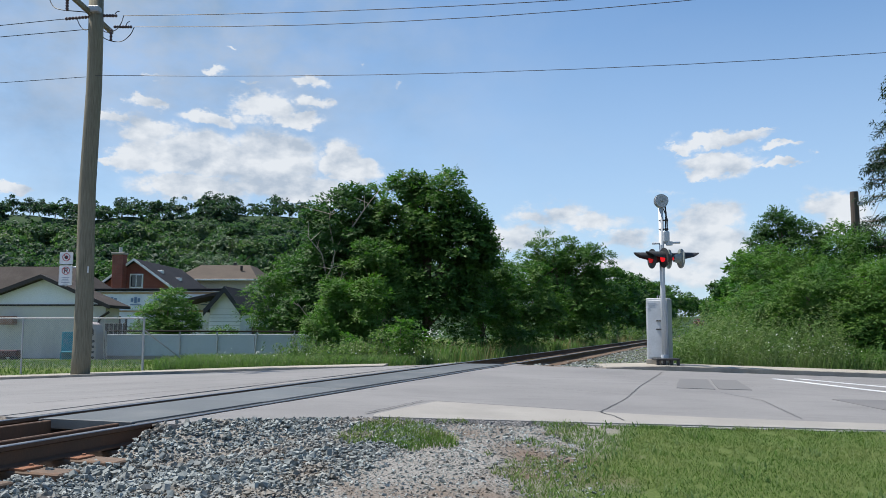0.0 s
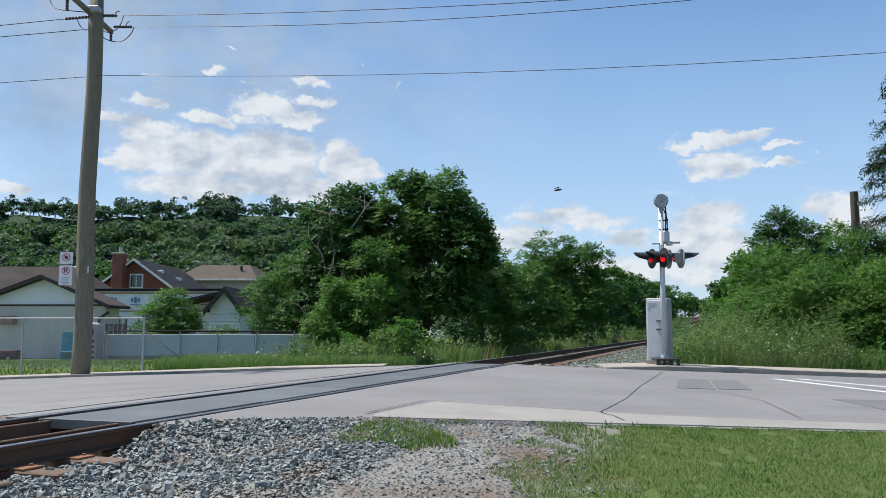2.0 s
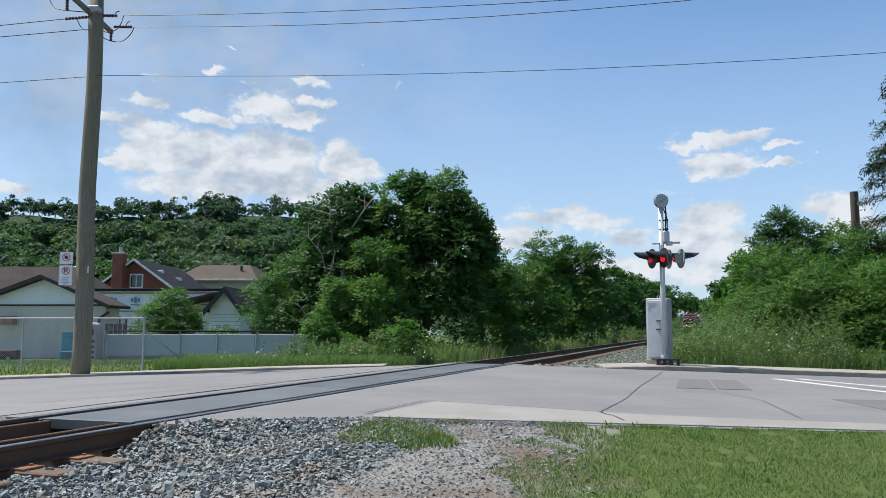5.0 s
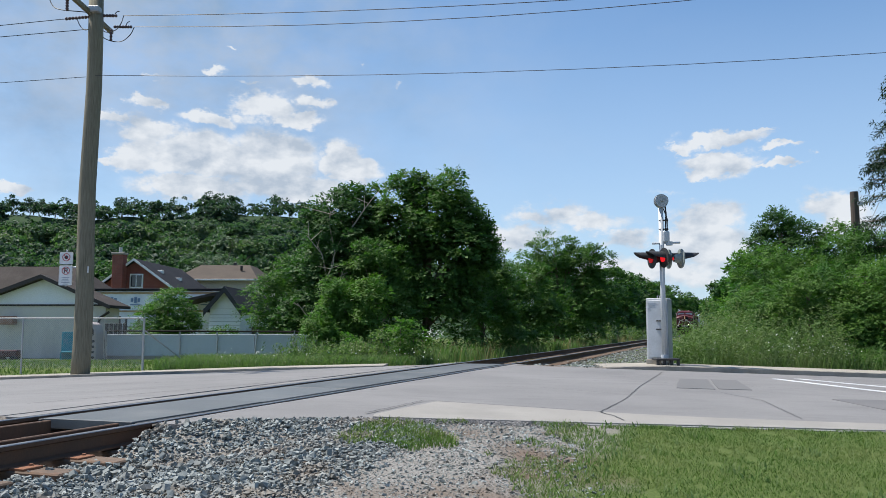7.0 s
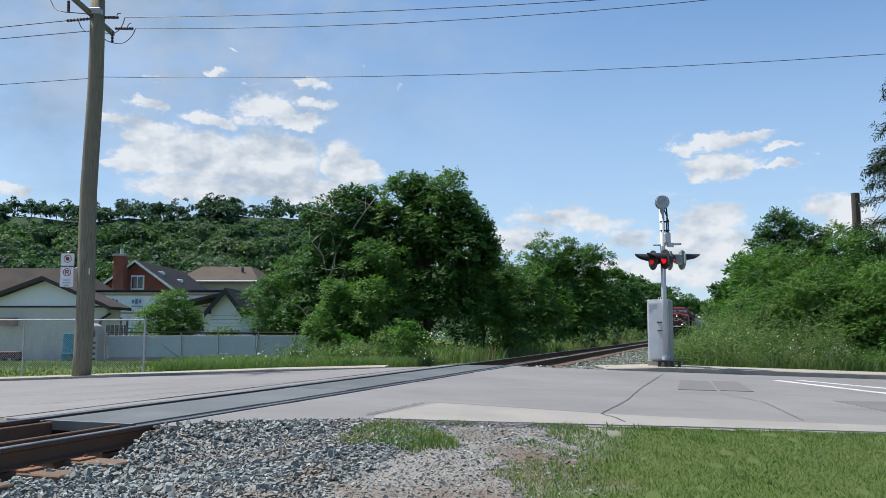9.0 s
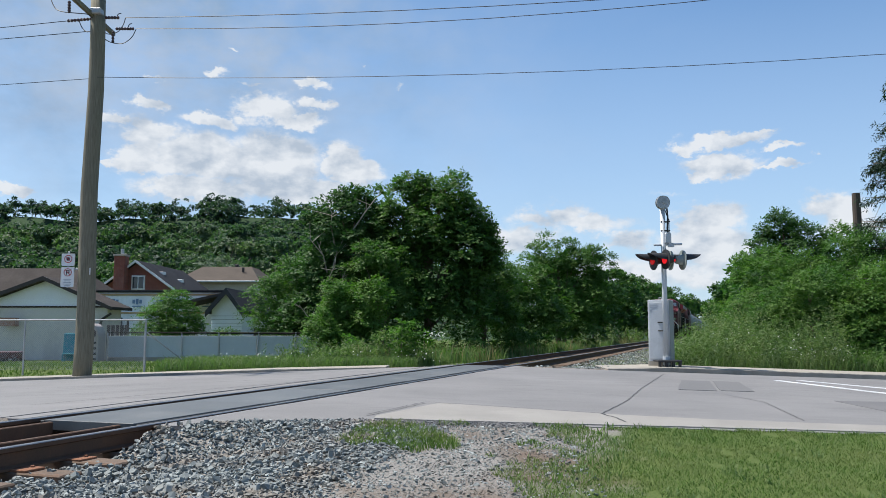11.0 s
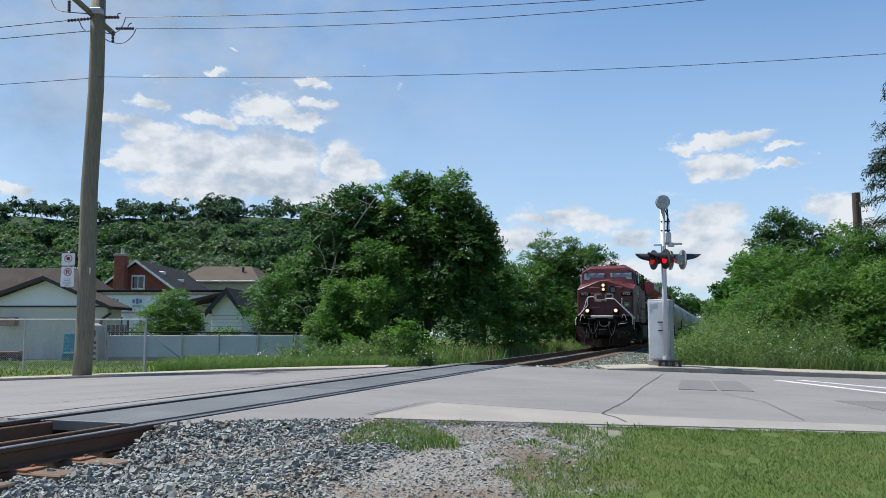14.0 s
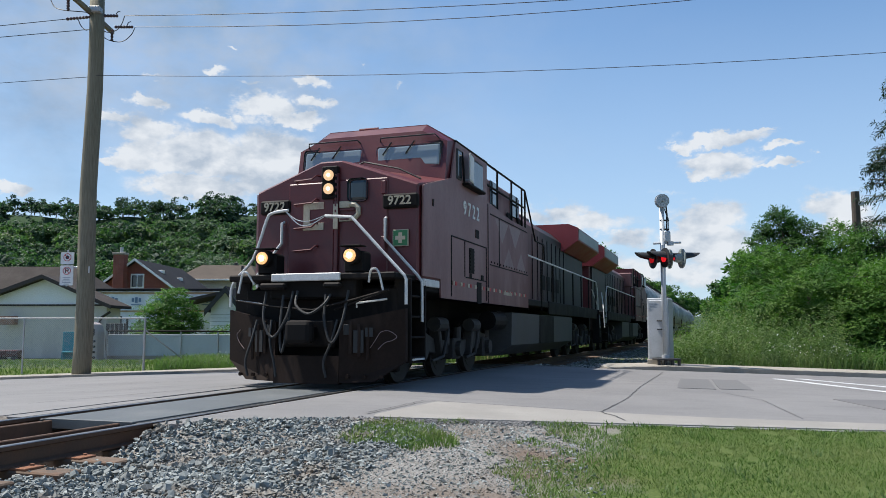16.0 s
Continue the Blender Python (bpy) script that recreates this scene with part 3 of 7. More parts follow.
def ground_z(x, y):
    l = lat(x, y)
    r = fall(l)
    ne = near_edge(x)
    z = r - 0.006 - 0.055 * np.clip(ne - .1 - y, 0, 9)
    on_road = smooth(y, ne + 0.3, ne + 0.6) * (1 - smooth(y, FAR_Y - 0.5, FAR_Y - 0.2))
    z = z - 0.25 * on_road
    beyond = smooth(y, FAR_Y + 1.2, FAR_Y + 4)
    yard = -0.12 - 0.30 * smooth(y, 22, 38)
    bank = 0.55 * smooth(-l, 4.2, 7.5) * (0.6 + 0.4 * np.sin(x * 0.5) * np.cos(y * 0.31)) * smooth(y, 22.5, 27)
    side = np.where(l > 0, yard, -0.28 + bank)
    z = z * (1 - beyond) + side * beyond
    bed = (1 - smooth(np.abs(l), 1.35, 3.0)) * np.where(np.abs(l) < 1.0, 1, smooth(np.minimum(np.abs(ne - y), np.abs(y - FAR_Y - .3)), .25, 1.1) * np.where((y > ne) & (y < FAR_Y), 0, 1))
    z = z * (1 - bed) + np.minimum(z, -0.27) * bed
    return z + hill(x, y)


def sheet(name, xs, ys, zf, material):
    X, Y = np.meshgrid(xs, ys)
    V = np.stack([X, Y, zf(X, Y)], -1).reshape(-1, 3)
    w = len(xs)
    f = [(j * w + i, j * w + i + 1, (j + 1) * w + i + 1, (j + 1) * w + i) for j in range(len(ys) - 1) for i in range(w - 1)]
    return mesh_of(name, V.tolist(), f, material, True)


xs = np.concatenate([-np.geomspace(2600, 16, 40), np.arange(-15.6, 20, 0.3), np.geomspace(20.5, 2600, 40)])
ys = np.concatenate([-np.geomspace(900, 3, 14), np.arange(-2.5, 45, 0.3), np.geomspace(46, 3200, 60)])
ground = new("ground", sheet("ground", xs, ys, ground_z, SOIL))
tagged(ground, "gravel, bare soil and rough green verge running to a wooded hillside", "ground", kind="structure")


def slab(name, rows, thick, material, parent=None):
    """A strip with a top and skirts: rows of (left points ... right points) on the top."""
    bm = bmesh.new()
    g = [[bm.verts.new(p) for p in r] for r in rows]
    for q, w in zip(g, g[1:]):
        for i in range(len(q) - 1):
            bm.faces.new((q[i], q[i + 1], w[i + 1], w[i]))
    rim = [e for e in bm.edges if e.is_boundary]
    ex = bmesh.ops.extrude_edge_only(bm, edges=rim)
    bmesh.ops.translate(bm, vec=(0, 0, -thick), verts=[v for v in ex["geom"] if isinstance(v, bmesh.types.BMVert)])
    bmesh.ops.recalc_face_normals(bm, faces=bm.faces)
    return part(name, bm, material, parent)


def x_at(l, y):
    return (OFF + l - y * N.y) / N.x


def ragged(x):
    return 0.05 * math.sin(x * 5.1) + 0.035 * math.sin(x * 13.7 + 1) + 0.02 * math.sin(x * 37)


def road_side(sign):
    rows = []
    t = np.concatenate([np.linspace(0, 8, 90), np.geomspace(8.4, 85, 18)])
    for k in range(22):
        v = k / 21
        r = []
        for d in t:
            # follow each edge along x, from the crossing panels outwards
            y0 = float(near_edge(x_at(sign * 1.12, 8.1) - sign * d)) + ragged(d * sign)
            y = y0 + (FAR_Y - y0) * v
            x = x_at(sign * 1.12, y) - sign * d
            r.append((x, y, float(fall(lat(x, y)))))
        rows.append(r if sign < 0 else r[::-1])
    ob = slab("road", rows, 0.22, ASPHALT)
    return tagged(ob, "worn grey asphalt road with cracks across a level crossing", "road", kind="structure")


road_side(-1)
road_side(1)


def drape(name, pts, lift, thick, material, label, category, nx=24, ny=4):
    """A thin layer on the road; pts: (x, y near, y far)."""
    px = [p[0] for p in pts]
    rows = []
    for j in range(ny + 1):
        r = []
        for x in np.linspace(px[0], px[-1], nx + 1):
            a, b = np.interp(x, px, [p[1] for p in pts]), np.interp(x, px, [p[2] for p in pts])
            y = a + (b - a) * j / ny + ragged(x + j) * 0.25
            r.append((x, y, float(fall(lat(x, y))) + lift))
        rows.append(r)
    return tagged(slab(name, rows, thick, material), label, category, kind="structure")


drape("apron", [(-0.75, 8.70, 8.95), (-0.2, 8.72, 10.6), (0.8, 8.78, 10.3), (1.9, 8.86, 9.95), (3.0, 8.95, 9.75), (5.0, 9.06, 9.72), (12, 9.45, 10.0), (60, 9.45, 10.0)],
      0.012, 0.10, APRON, "pale concrete strip along the edge of the road", "pavement", 90)
# joint and cracks: dark sealed lines lying in the surface


def crack(points, width, label="dark ragged crack in the asphalt", lift=.004):
    rng = random.Random(len(points) * 7 + int(points[0][0] * 100))
    bm = bmesh.new()
    pts = []
    for a, b in zip(points, points[1:]):
        n = max(2, int(math.hypot(b[0] - a[0], b[1] - a[1]) / 0.08))
        for i in range(n):
            f = i / n
            pts.append((a[0] + (b[0] - a[0]) * f + rng.uniform(-.012, .012), a[1] + (b[1] - a[1]) * f + rng.uniform(-.02, .02)))
    last = None
    for (x, y), (x2, y2) in zip(pts, pts[1:]):
        d = Vector((y - y2, x2 - x)).normalized() * width * rng.uniform(0.55, 0.8) * 0.5
        z = float(fall(lat(x, y))) + lift
        w = (bm.verts.new((x + d.x, y + d.y, z)), bm.verts.new((x - d.x, y - d.y, z)))
        if last:
            bm.faces.new((last[0], last[1], w[1], w[0]))
        last = w
    return tagged(part("crack", bm, RUBBER), label, "crack", kind="structure")


crack([(-0.85, 9.0), (-0.25, 10.62), (0.8, 10.32), (1.9, 9.97), (2.0, 9.5), (2.05, 8.95)], 0.030, lift=.016)
crack([(1.9, 9.97), (2.7, 12.0), (3.5, 14.5), (4.6, 17.6), (5.3, 19.6)], 0.024)
crack([(-5.2, 10.2), (-3.9, 12.2), (-2.4, 15.0)], 0.03)
crack([(-12, 15.5), (-6, 15.2), (-2, 15.8), (-0.6, 17.2)], 0.03)
crack([(-9, 12.0), (-6.5, 12.6), (-4.4, 13.0)], 0.025)
crack([(-16, 18.2), (-9, 17.9), (-4, 18.3), (-1.2, 18.9)], 0.025)
crack([(1.2, 15.4), (4.0, 15.9), (8.0, 15.2), (13, 15.6)], 0.02)
crack([(4.4, 10.0), (4.9, 12.5), (4.7, 14.0)], 0.018)
crack([(0.0, 13.2), (1.6, 13.6), (2.9, 12.8)], 0.018)
drape("patch", [(6.3, 9.9, 13.2), (9.5, 10.0, 13.6), (14, 10.1, 13.9)], 0.006, 0.02, PATCH_PALE, "slightly darker resurfaced strip of asphalt", "road patch", 30)


def repair(corners, label="dark rectangular asphalt repair patch", name="patch", material=PATCH, category="road patch"):
    """A thin repair laid parallel to the track; corners: near left, near right, far right, far left."""
    a, b, c, d = (Vector(q) for q in corners)
    rows = []
    for j in range(7):
        p, q = a.lerp(d, j / 6), b.lerp(c, j / 6)
        rows.append([(v.x + ragged(j + i) * .2, v.y, float(fall(lat(v.x, v.y))) + .008) for i, v in enumerate(p.lerp(q, k / 4) for k in range(5))])
    tagged(slab(name, rows, .02, material), label, category, kind="structure")


repair([(4.16, 14.5), (4.85, 14.5), (5.6, 17.2), (5.0, 17.2)])
repair([(4.95, 14.6), (5.55, 14.6), (6.25, 17.3), (5.7, 17.3)])
for ax, ay, bx, by in ((7.41, 18.33, 8.75, 13.6), (8.05, 18.63, 10.2, 14.75)):
    repair([(bx, by), (bx + .17, by + .05), (ax + .17, ay + .05), (ax, ay)], "faded white painted line on the asphalt", "road_marking", WHITE_LINE, "road marking")


def walkway(x0, x1, lift, label):
    xx = np.arange(x0, x1 + 0.01, 1.55)
    base = thing("sidewalk", pose(0, 0, 0), label, "sidewalk", kind="structure")
    for a, b in zip(xx, xx[1:]):
        rows = [[(x, y, float(fall(lat(x, y))) + lift * min(1, abs(x - (4.0 if x > 0 else -0.4)) / (2.0 if x > 0 else 5.0) + .2)) for x in (a + .006, (a + b) / 2, b - .006)] for y in (FAR_Y + 0.17, FAR_Y + 0.9, FAR_Y + 1.75)]
        slab("slab", rows, 0.3, CONCRETE, base)
    for a, b in zip(xx, xx[1:]):
        rows = [[(x, y, float(fall(lat(x, y))) + lift * min(1, abs(x - (4.0 if x > 0 else -0.4)) / (2.0 if x > 0 else 5.0) + .2) - 0.004) for x in (a, b)] for y in (FAR_Y + 0.01, FAR_Y + 0.165)]
        slab("kerb", rows, 0.35, KERB, base)


walkway(4.1, 60, 0.11, "pale concrete sidewalk with a low stained kerb")
walkway(-60.4, -0.3, 0.06, "pale concrete sidewalk with a low stained kerb")

# --- the track ---
rail_line = thing("railway_track", pose(0, 0, 0), "single railway track with rusty rails on wooden ties", "railway track", kind="structure")


def rail_at(l, name="rail"):
    w = [(-.07, -.175), (.07, -.175), (.07, -.160), (.012, -.145), (.010, -.05), (.036, -.038), (.036, -.006), (.028, 0), (-.028, 0), (-.036, -.006), (-.036, -.038), (-.010, -.05), (-.012, -.145), (-.07, -.160)]
    bm = bmesh.new()
    rows = [[bm.verts.new(track(s, l + a, z)) for a, z in w] for s in (-40, 0, 20, 60, 200, 620)]
    for q, r in zip(rows, rows[1:]):
        for i in range(len(w)):
            f = bm.faces.new((q[i], q[(i + 1) % len(w)], r[(i + 1) % len(w)], r[i]))
            f.material_index = 1 if i in (6, 7, 8) else 0
    bmesh.ops.recalc_face_normals(bm, faces=bm.faces)
    return part(name, bm, [RAIL_SIDE, RAIL_TOP], rail_line, "rusty steel rail with a polished head")


rail_at(0.75)
rail_at(-0.75)
for s0, s1, l in ((6.6, 21.2, 0.60), (6.6, 21.2, -0.60), (6.6, 21.2, 0.815), (6.6, 21.2, -0.815), (3.2, 6.55, 0.42), (3.2, 6.55, -0.42)):
    bm = box((0.05, s1 - s0, 0.14), (0, 0, 0), 0.008)
    p = track((s0 + s1) / 2, l, -0.085)
    part("guard_bar", bm, RAIL_SIDE if s0 < 5 else RUBBER, rail_line, "dark flange guard beside the rail", pose(*p, 0, 0, -math.degrees(LINE)))
tie_me = [mesh_of("tie", *[[tuple(v.co) for v in b.verts], [[v.index for v in f.verts] for f in b.faces]], TIE) for b in [box((2.6, 0.23, 0.18), (0, 0, 0), 0.012)] if not b.verts.index_update()]
rt = random.Random(5)
for k in range(240):
    s = -9 + k * 0.56
    if 6.4 < s < 21.3:
        continue
    p = track(s, rt.uniform(-.05, .05), -0.275 + rt.uniform(-.008, .008))
    piece("tie", tie_me[0], rail_line, pose(*p, 0, 0, -math.degrees(LINE) + rt.uniform(-1, 1)))
plate_me = bpy.data.meshes.new("tie_plate")
plate_bm = box((.40, .19, .022), (0, 0, 0), .004)
for dx in (-.12, .12):
    cyl(.018, .025, (dx, .05, .012), "Z", 6, plate_bm)
plate_bm.to_mesh(plate_me)
plate_bm.free()
plate_me.materials.append(worn("rusty_tie_plate", (0.17, 0.070, 0.036), (0.27, 0.115, 0.055), 5.0, .85, 0, .3, 50, .003, (0.06, 0.035, 0.025), .6))
for k in range(14, 27):
    for l in (-.77, .77):
        p = track(-9 + k * .56, l, -.176)
        piece("tie_plate", plate_me, rail_line, pose(*p, 0, 0, -math.degrees(LINE)))
panel_bm = box((1.10, 2.412, 0.10), (0, 0, 0), 0.004)
side_bm = box((0.25, 2.41, 0.10), (0, 0, 0), 0.004)
for src, lats in ((panel_bm, (0.0,)), (side_bm, (0.975, -0.975))):
    me = bpy.data.meshes.new("crossing_panel")
    src.to_mesh(me)
    src.free()
    me.materials.append(PANEL if len(lats) == 1 else ASPHALT)
    for l in lats:
        for k in range(6):
            p = track(7.8 + 2.42 * k, l, -0.055 - 0.004 * (k % 2))
            piece("crossing_panel", me, rail_line, pose(*p, 0, 0, -math.degrees(LINE)))


def stones(name, pts, sizes, seed, material, octa=False):
    """Broken stones joined into one mesh: each a squashed, skewed solid."""
    rng = np.random.default_rng(seed)
    v = np.array([(x, y, z) for x in (-.8, .8) for y in (-.8, .8) for z in (-.8, .8)], float)
    f = np.array([(0, 1, 3), (0, 3, 2), (4, 6, 7), (4, 7, 5), (0, 4, 5), (0, 5, 1), (2, 3, 7), (2, 7, 6), (0, 2, 6), (0, 6, 4), (1, 5, 7), (1, 7, 3)])
    if octa:
        v = np.array([(1, 0, 0), (-1, 0, 0), (0, 1, 0), (0, -1, 0), (0, 0, 1), (0, 0, -1)], float)
        f = np.array([(0, 2, 4), (2, 1, 4), (1, 3, 4), (3, 0, 4), (2, 0, 5), (1, 2, 5), (3, 1, 5), (0, 3, 5)])
    n = len(pts)
    q, _ = np.linalg.qr(rng.normal(size=(n, 3, 3)))
    sc = sizes[:, None] * rng.uniform(0.38, 1.25, (n, 3))
    vv = v[None] * (1 + rng.uniform(-.45, .35, (n, len(v), 1))) + rng.uniform(-.22, .22, (n, len(v), 3))
    vv = np.einsum("nij,nkj->nki", q, vv * sc[:, None, :])
    vv[..., 2] *= 0.7
    vv += pts[:, None, :]
    ff = f[None] + (np.arange(n) * len(v))[:, None, None]
    me = bpy.data.meshes.new(name)
    V, F = vv.reshape(-1, 3), ff.reshape(-1, 3)
    me.vertices.add(len(V))
    me.vertices.foreach_set("co", V.astype(np.float32).ravel())
    me.loops.add(F.size)
    me.loops.foreach_set("vertex_index", F.astype(np.int32).ravel())
    me.polygons.add(len(F))
    me.polygons.foreach_set("loop_start", np.arange(0, F.size, 3, dtype=np.int32))
    me.update(calc_edges=True)
    me.validate()
    me.shade_flat()
    me.materials.append(material)
    return new(name, me)


def bed_z(l):
    """Top of the ballast across the track."""
    return -0.225 - 0.05 * (np.abs(l) < .9) - 0.16 * smooth(np.abs(l), 1.35, 2.6)

# ---- roadside: pole, wires, signal, signs ----
POLE_WOOD = Mat("weathered_pole_wood")
_g = POLE_WOOD.noise(9, 6, 0.65, stretch=(6, 6, 0.25))
_b = POLE_WOOD.noise(0.9, 4, 0.6, stretch=(1, 1, .5))
_c = POLE_WOOD.mix(POLE_WOOD.rng(_g, .32, .68), (0.105, 0.092, 0.062), (0.245, 0.220, 0.158))
_c = POLE_WOOD.mix(POLE_WOOD.rng(_b, .45, .7, 0, .6), _c, (0.16, 0.15, 0.11))
POLE_WOOD.put("Base Color", _c).put("Roughness", 0.92).bump(_g, 0.6, 0.012)
POLE_WOOD = POLE_WOOD.m
DARK_WOOD = worn("dark_pole_wood", (0.05, 0.038, 0.03), (0.09, 0.07, 0.055), 1.5, 0.9, 0, 0.4, 14, 0.01)
WIRE = plain("black_cable", (0.022, 0.022, 0.024), 0.6)
INSULATOR = plain("brown_insulator", (0.06, 0.03, 0.03), 0.35)
GALV = worn("galvanised_steel", (0.34, 0.35, 0.36), (0.46, 0.47, 0.48), 3, 0.5, 0.5, 0.05, 40, 0.001, (0.22, 0.21, 0.20), 0.4)
SIGNAL_GREY = worn("silver_grey_paint", (0.45, 0.47, 0.49), (0.55, 0.57, 0.59), 2, 0.55, 0.1, 0.05, 40, 0.001, (0.30, 0.29, 0.28), 0.5)
# darker copy of the case grey for its shaded side; also lamp backs and joints
CASE_DARK = worn("shaded_case_paint", (0.24, 0.27, 0.25), (0.30, 0.33, 0.31), 2, 0.6, 0, 0.05, 40, 0.001, (0.22, 0.22, 0.20), 0.5)
BLACK = worn("matt_black", (0.016, 0.016, 0.017), (0.03, 0.03, 0.032), 4, 0.6, 0, 0.1, 40)
RED_LENS = plain("red_signal_lens", (0.30, 0.01, 0.012), 0.25, 0, (1.0, 0.02, 0.03), 0.20)
RED_LENS_LIT = plain("lit_red_signal_lens", (0.5, 0.02, 0.02), 0.25, 0, (1.0, 0.02, 0.03), 0.42)
SIGN_WHITE = plain("sign_white", (0.78, 0.78, 0.77), 0.45)
SIGN_RED = plain("sign_red", (0.45, 0.02, 0.03), 0.45)
SIGN_BAR = plain("sign_print", (0.35, 0.38, 0.42), 0.5)

PX0, PY0 = -9.34, 20.9
pole = thing("utility_pole", pose(PX0, PY0, -0.3), "tall weathered wooden utility pole with crossarm and insulators", "utility pole")
part("shaft", tube([(0.03 * math.sin(z), 0, z) for z in np.linspace(-0.6, 10.35, 9)], 0.235, 20, None, 0.185), POLE_WOOD, pole, smooth=True)
bm = box((0.012, 0.05, 0.17), (0.16, -0.17, 2.75), 0)
part("tag_plate", bm, SIGN_WHITE, pole, "small pale tag plate")
part("crossarm", box((0.11, 2.6, 0.12), (-0.12, 0.0, 9.66), 0.01), POLE_WOOD, pole)
part("bracket", box((0.30, 0.30, 0.16), (0.02, -0.12, 9.72), 0.02), GALV, pole)


def beads(a, b, n, parent, r=0.045):
    a, b = Vector(a), Vector(b)
    bm = tube([a, b], 0.014, 6)
    for k in range(n):
        p = a.lerp(b, (k + .5) / n)
        bmesh.ops.create_uvsphere(bm, u_segments=8, v_segments=5, radius=r, matrix=Matrix.Translation(p))
    return part("insulator_string", bm, INSULATOR, parent, "string of dark insulator discs")


beads((0.22, -.10, 9.58), (0.61, -.10, 9.58), 5, pole)
beads((0.10, .90, 9.66), (0.62, .90, 9.66), 7, pole)
beads((-0.11, -.10, 9.55), (-0.79, -.10, 9.49), 8, pole)
beads((-0.27, -1.10, 9.62), (-0.26, -1.10, 9.33), 4, pole)
beads((0.03, .90, 9.60), (0.04, .90, 9.25), 4, pole)
for pts in ([(.78, -.1, 9.58), (.59, .2, 9.48), (.32, .5, 9.41), (0, .6, 9.40), (-.1, .3, 9.5)], [(.68, .9, 9.66), (.58, .9, 9.44), (.38, .9, 9.26), (.15, .9, 9.23), (-.05, .7, 9.25), (-.05, .2, 9.3)],
            [(-.85, -.9, 9.75), (-.66, -1, 9.46), (-.39, -1.1, 9.33), (-.14, -1.0, 9.34), (-.1, -.4, 9.55), (-.1, -.15, 9.55)], [(-.47, -.1, 9.50), (-.35, -.15, 9.28), (-.2, -.2, 9.15), (-.1, -.2, 9.17)],
            [(.55, -.1, 9.6), (.58, -.1, 9.68), (.66, -.1, 9.70)], [(.44, .9, 9.68), (.48, .9, 9.78), (.55, .9, 9.82)]):
    part("jumper_wire", tube(bend(pts, 5), 0.012, 5), WIRE, pole)


def cable(a, b, sag, r=0.008):
    a, b = Vector(a), Vector(b)
    pts = [a.lerp(b, t) - Vector((0, 0, sag * 4 * t * (1 - t))) for t in np.linspace(0, 1, 24)]
    return tagged(part("overhead_wire", tube(pts, r, 5), WIRE), "thin black overhead wire strung from the pole", "wire", "overhead wires")


cable((-8.56, 20.8, 9.28), (48, 14.2, 14.22), 1.78, .010)
cable((-8.66, 21.8, 9.36), (48, 15.4, 18.07), 2.90, .010)
cable((-9.20, 20.68, 7.60), (48, 14.1, 11.71), 1.77)
cable((-10.13, 20.8, 9.19), (-35.7, 29.2, 10.6), .08, .010)
cable((-9.44, 20.8, 8.91), (-43.0, 29.2, 9.75), .08, .010)
cable((-9.42, 20.8, 7.60), (-42.4, 29.2, 8.55), .08)

# parking signs on a bracket of the pole
sg = thing("parking_sign", pose(-9.80, 20.85, 2.0), "two white no-parking signs bracketed to the pole", "sign")
part("bracket", box((.34, .03, .05), (.15, 0, .52), .005), GALV, sg)
part("back_strip", box((.05, .015, .95), (0, .0, .50), .004), GALV, sg)
for zc, hgt, kind in ((0.76, .32, 0), (0.31, .52, 1)):
    pl = part("plate", box((.34, .008, hgt), (0, -.02, zc), .02), SIGN_WHITE, sg)
    zr = zc + (0.02 if kind == 0 else .12)
    bm = bmesh.new()
    tube([(.095 * math.cos(a), -.03, zr + .095 * math.sin(a)) for a in np.linspace(0, 2 * math.pi, 25)], .009, 5, bm)
    tube([(-.066, -.03, zr + .066), (.066, -.03, zr - .066)], .008, 5, bm)
    part("red_ring", bm, SIGN_RED, pl)
    if kind:
        write_bm = bmesh.new()
        box((.02, .006, .12), (-.03, -.028, zr), 0, write_bm)
        box((.07, .006, .02), (0, -.028, zr + .05), 0, write_bm)
        box((.07, .006, .02), (0, -.028, zr), 0, write_bm)
        box((.02, .006, .06), (.035, -.028, zr + .025), 0, write_bm)
        part("symbol", write_bm, BLACK, pl)
        bm = bmesh.new()
        for k, w in enumerate((.2, .16, .2, .22, .14)):
            box((w, .005, .018), (0, -.027, zc - .06 - .042 * k), 0, bm)
        part("print_bars", bm, SIGN_BAR, pl)
    else:
        part("symbol", cyl(.05, .006, (0, -.028, zr), "Y", 8), BLACK, pl)

# crossing signal
SX, SY = 5.80, 21.2
sig = thing("crossing_signal", pose(SX, SY, -0.06), "silver railway crossing signal with red lamps and a bell", "crossing signal")
part("mast", tube([(0, 0, 0), (0, 0, 4.2)], .065, 14), SIGNAL_GREY, sig, smooth=True)
bm = box((.62, .5, .05), (0, -.1, .20), .01)
for x in (-.25, -.08, .1, .27):
    box((.07, .07, .22), (x, -.28, .09), .01, bm)
part("base", bm, BLACK, sig, "black base plate on bolts")
part("foot", cyl(.095, .22, (0, 0, .2), "Z", 14), SIGNAL_GREY, sig)
bm = cyl(.175, .10, (0, -.10, 4.37), "Y", 24)
cyl(.19, .03, (0, -.04, 4.37), "Y", 24, bm)
cyl(.03, .04, (0, -.165, 4.37), "Y", 10, bm)
box((.12, .16, .12), (0, .05, 4.3), .02, bm)
part("bell", bm, GALV, sig, "round grey warning bell")
bm = bmesh.new()
tube([(.12, 0, 4.25), (.14, 0, 4.0), (.12, 0, 3.7), (.13, 0, 3.4)], .022, 6, bm)
tube([(.06, 0, 4.2), (.17, 0, 3.9), (.16, 0, 3.5)], .014, 6, bm)
for z in (3.62, 3.86):
    box((.24, .12, .03), (.06, 0, z), .004, bm)
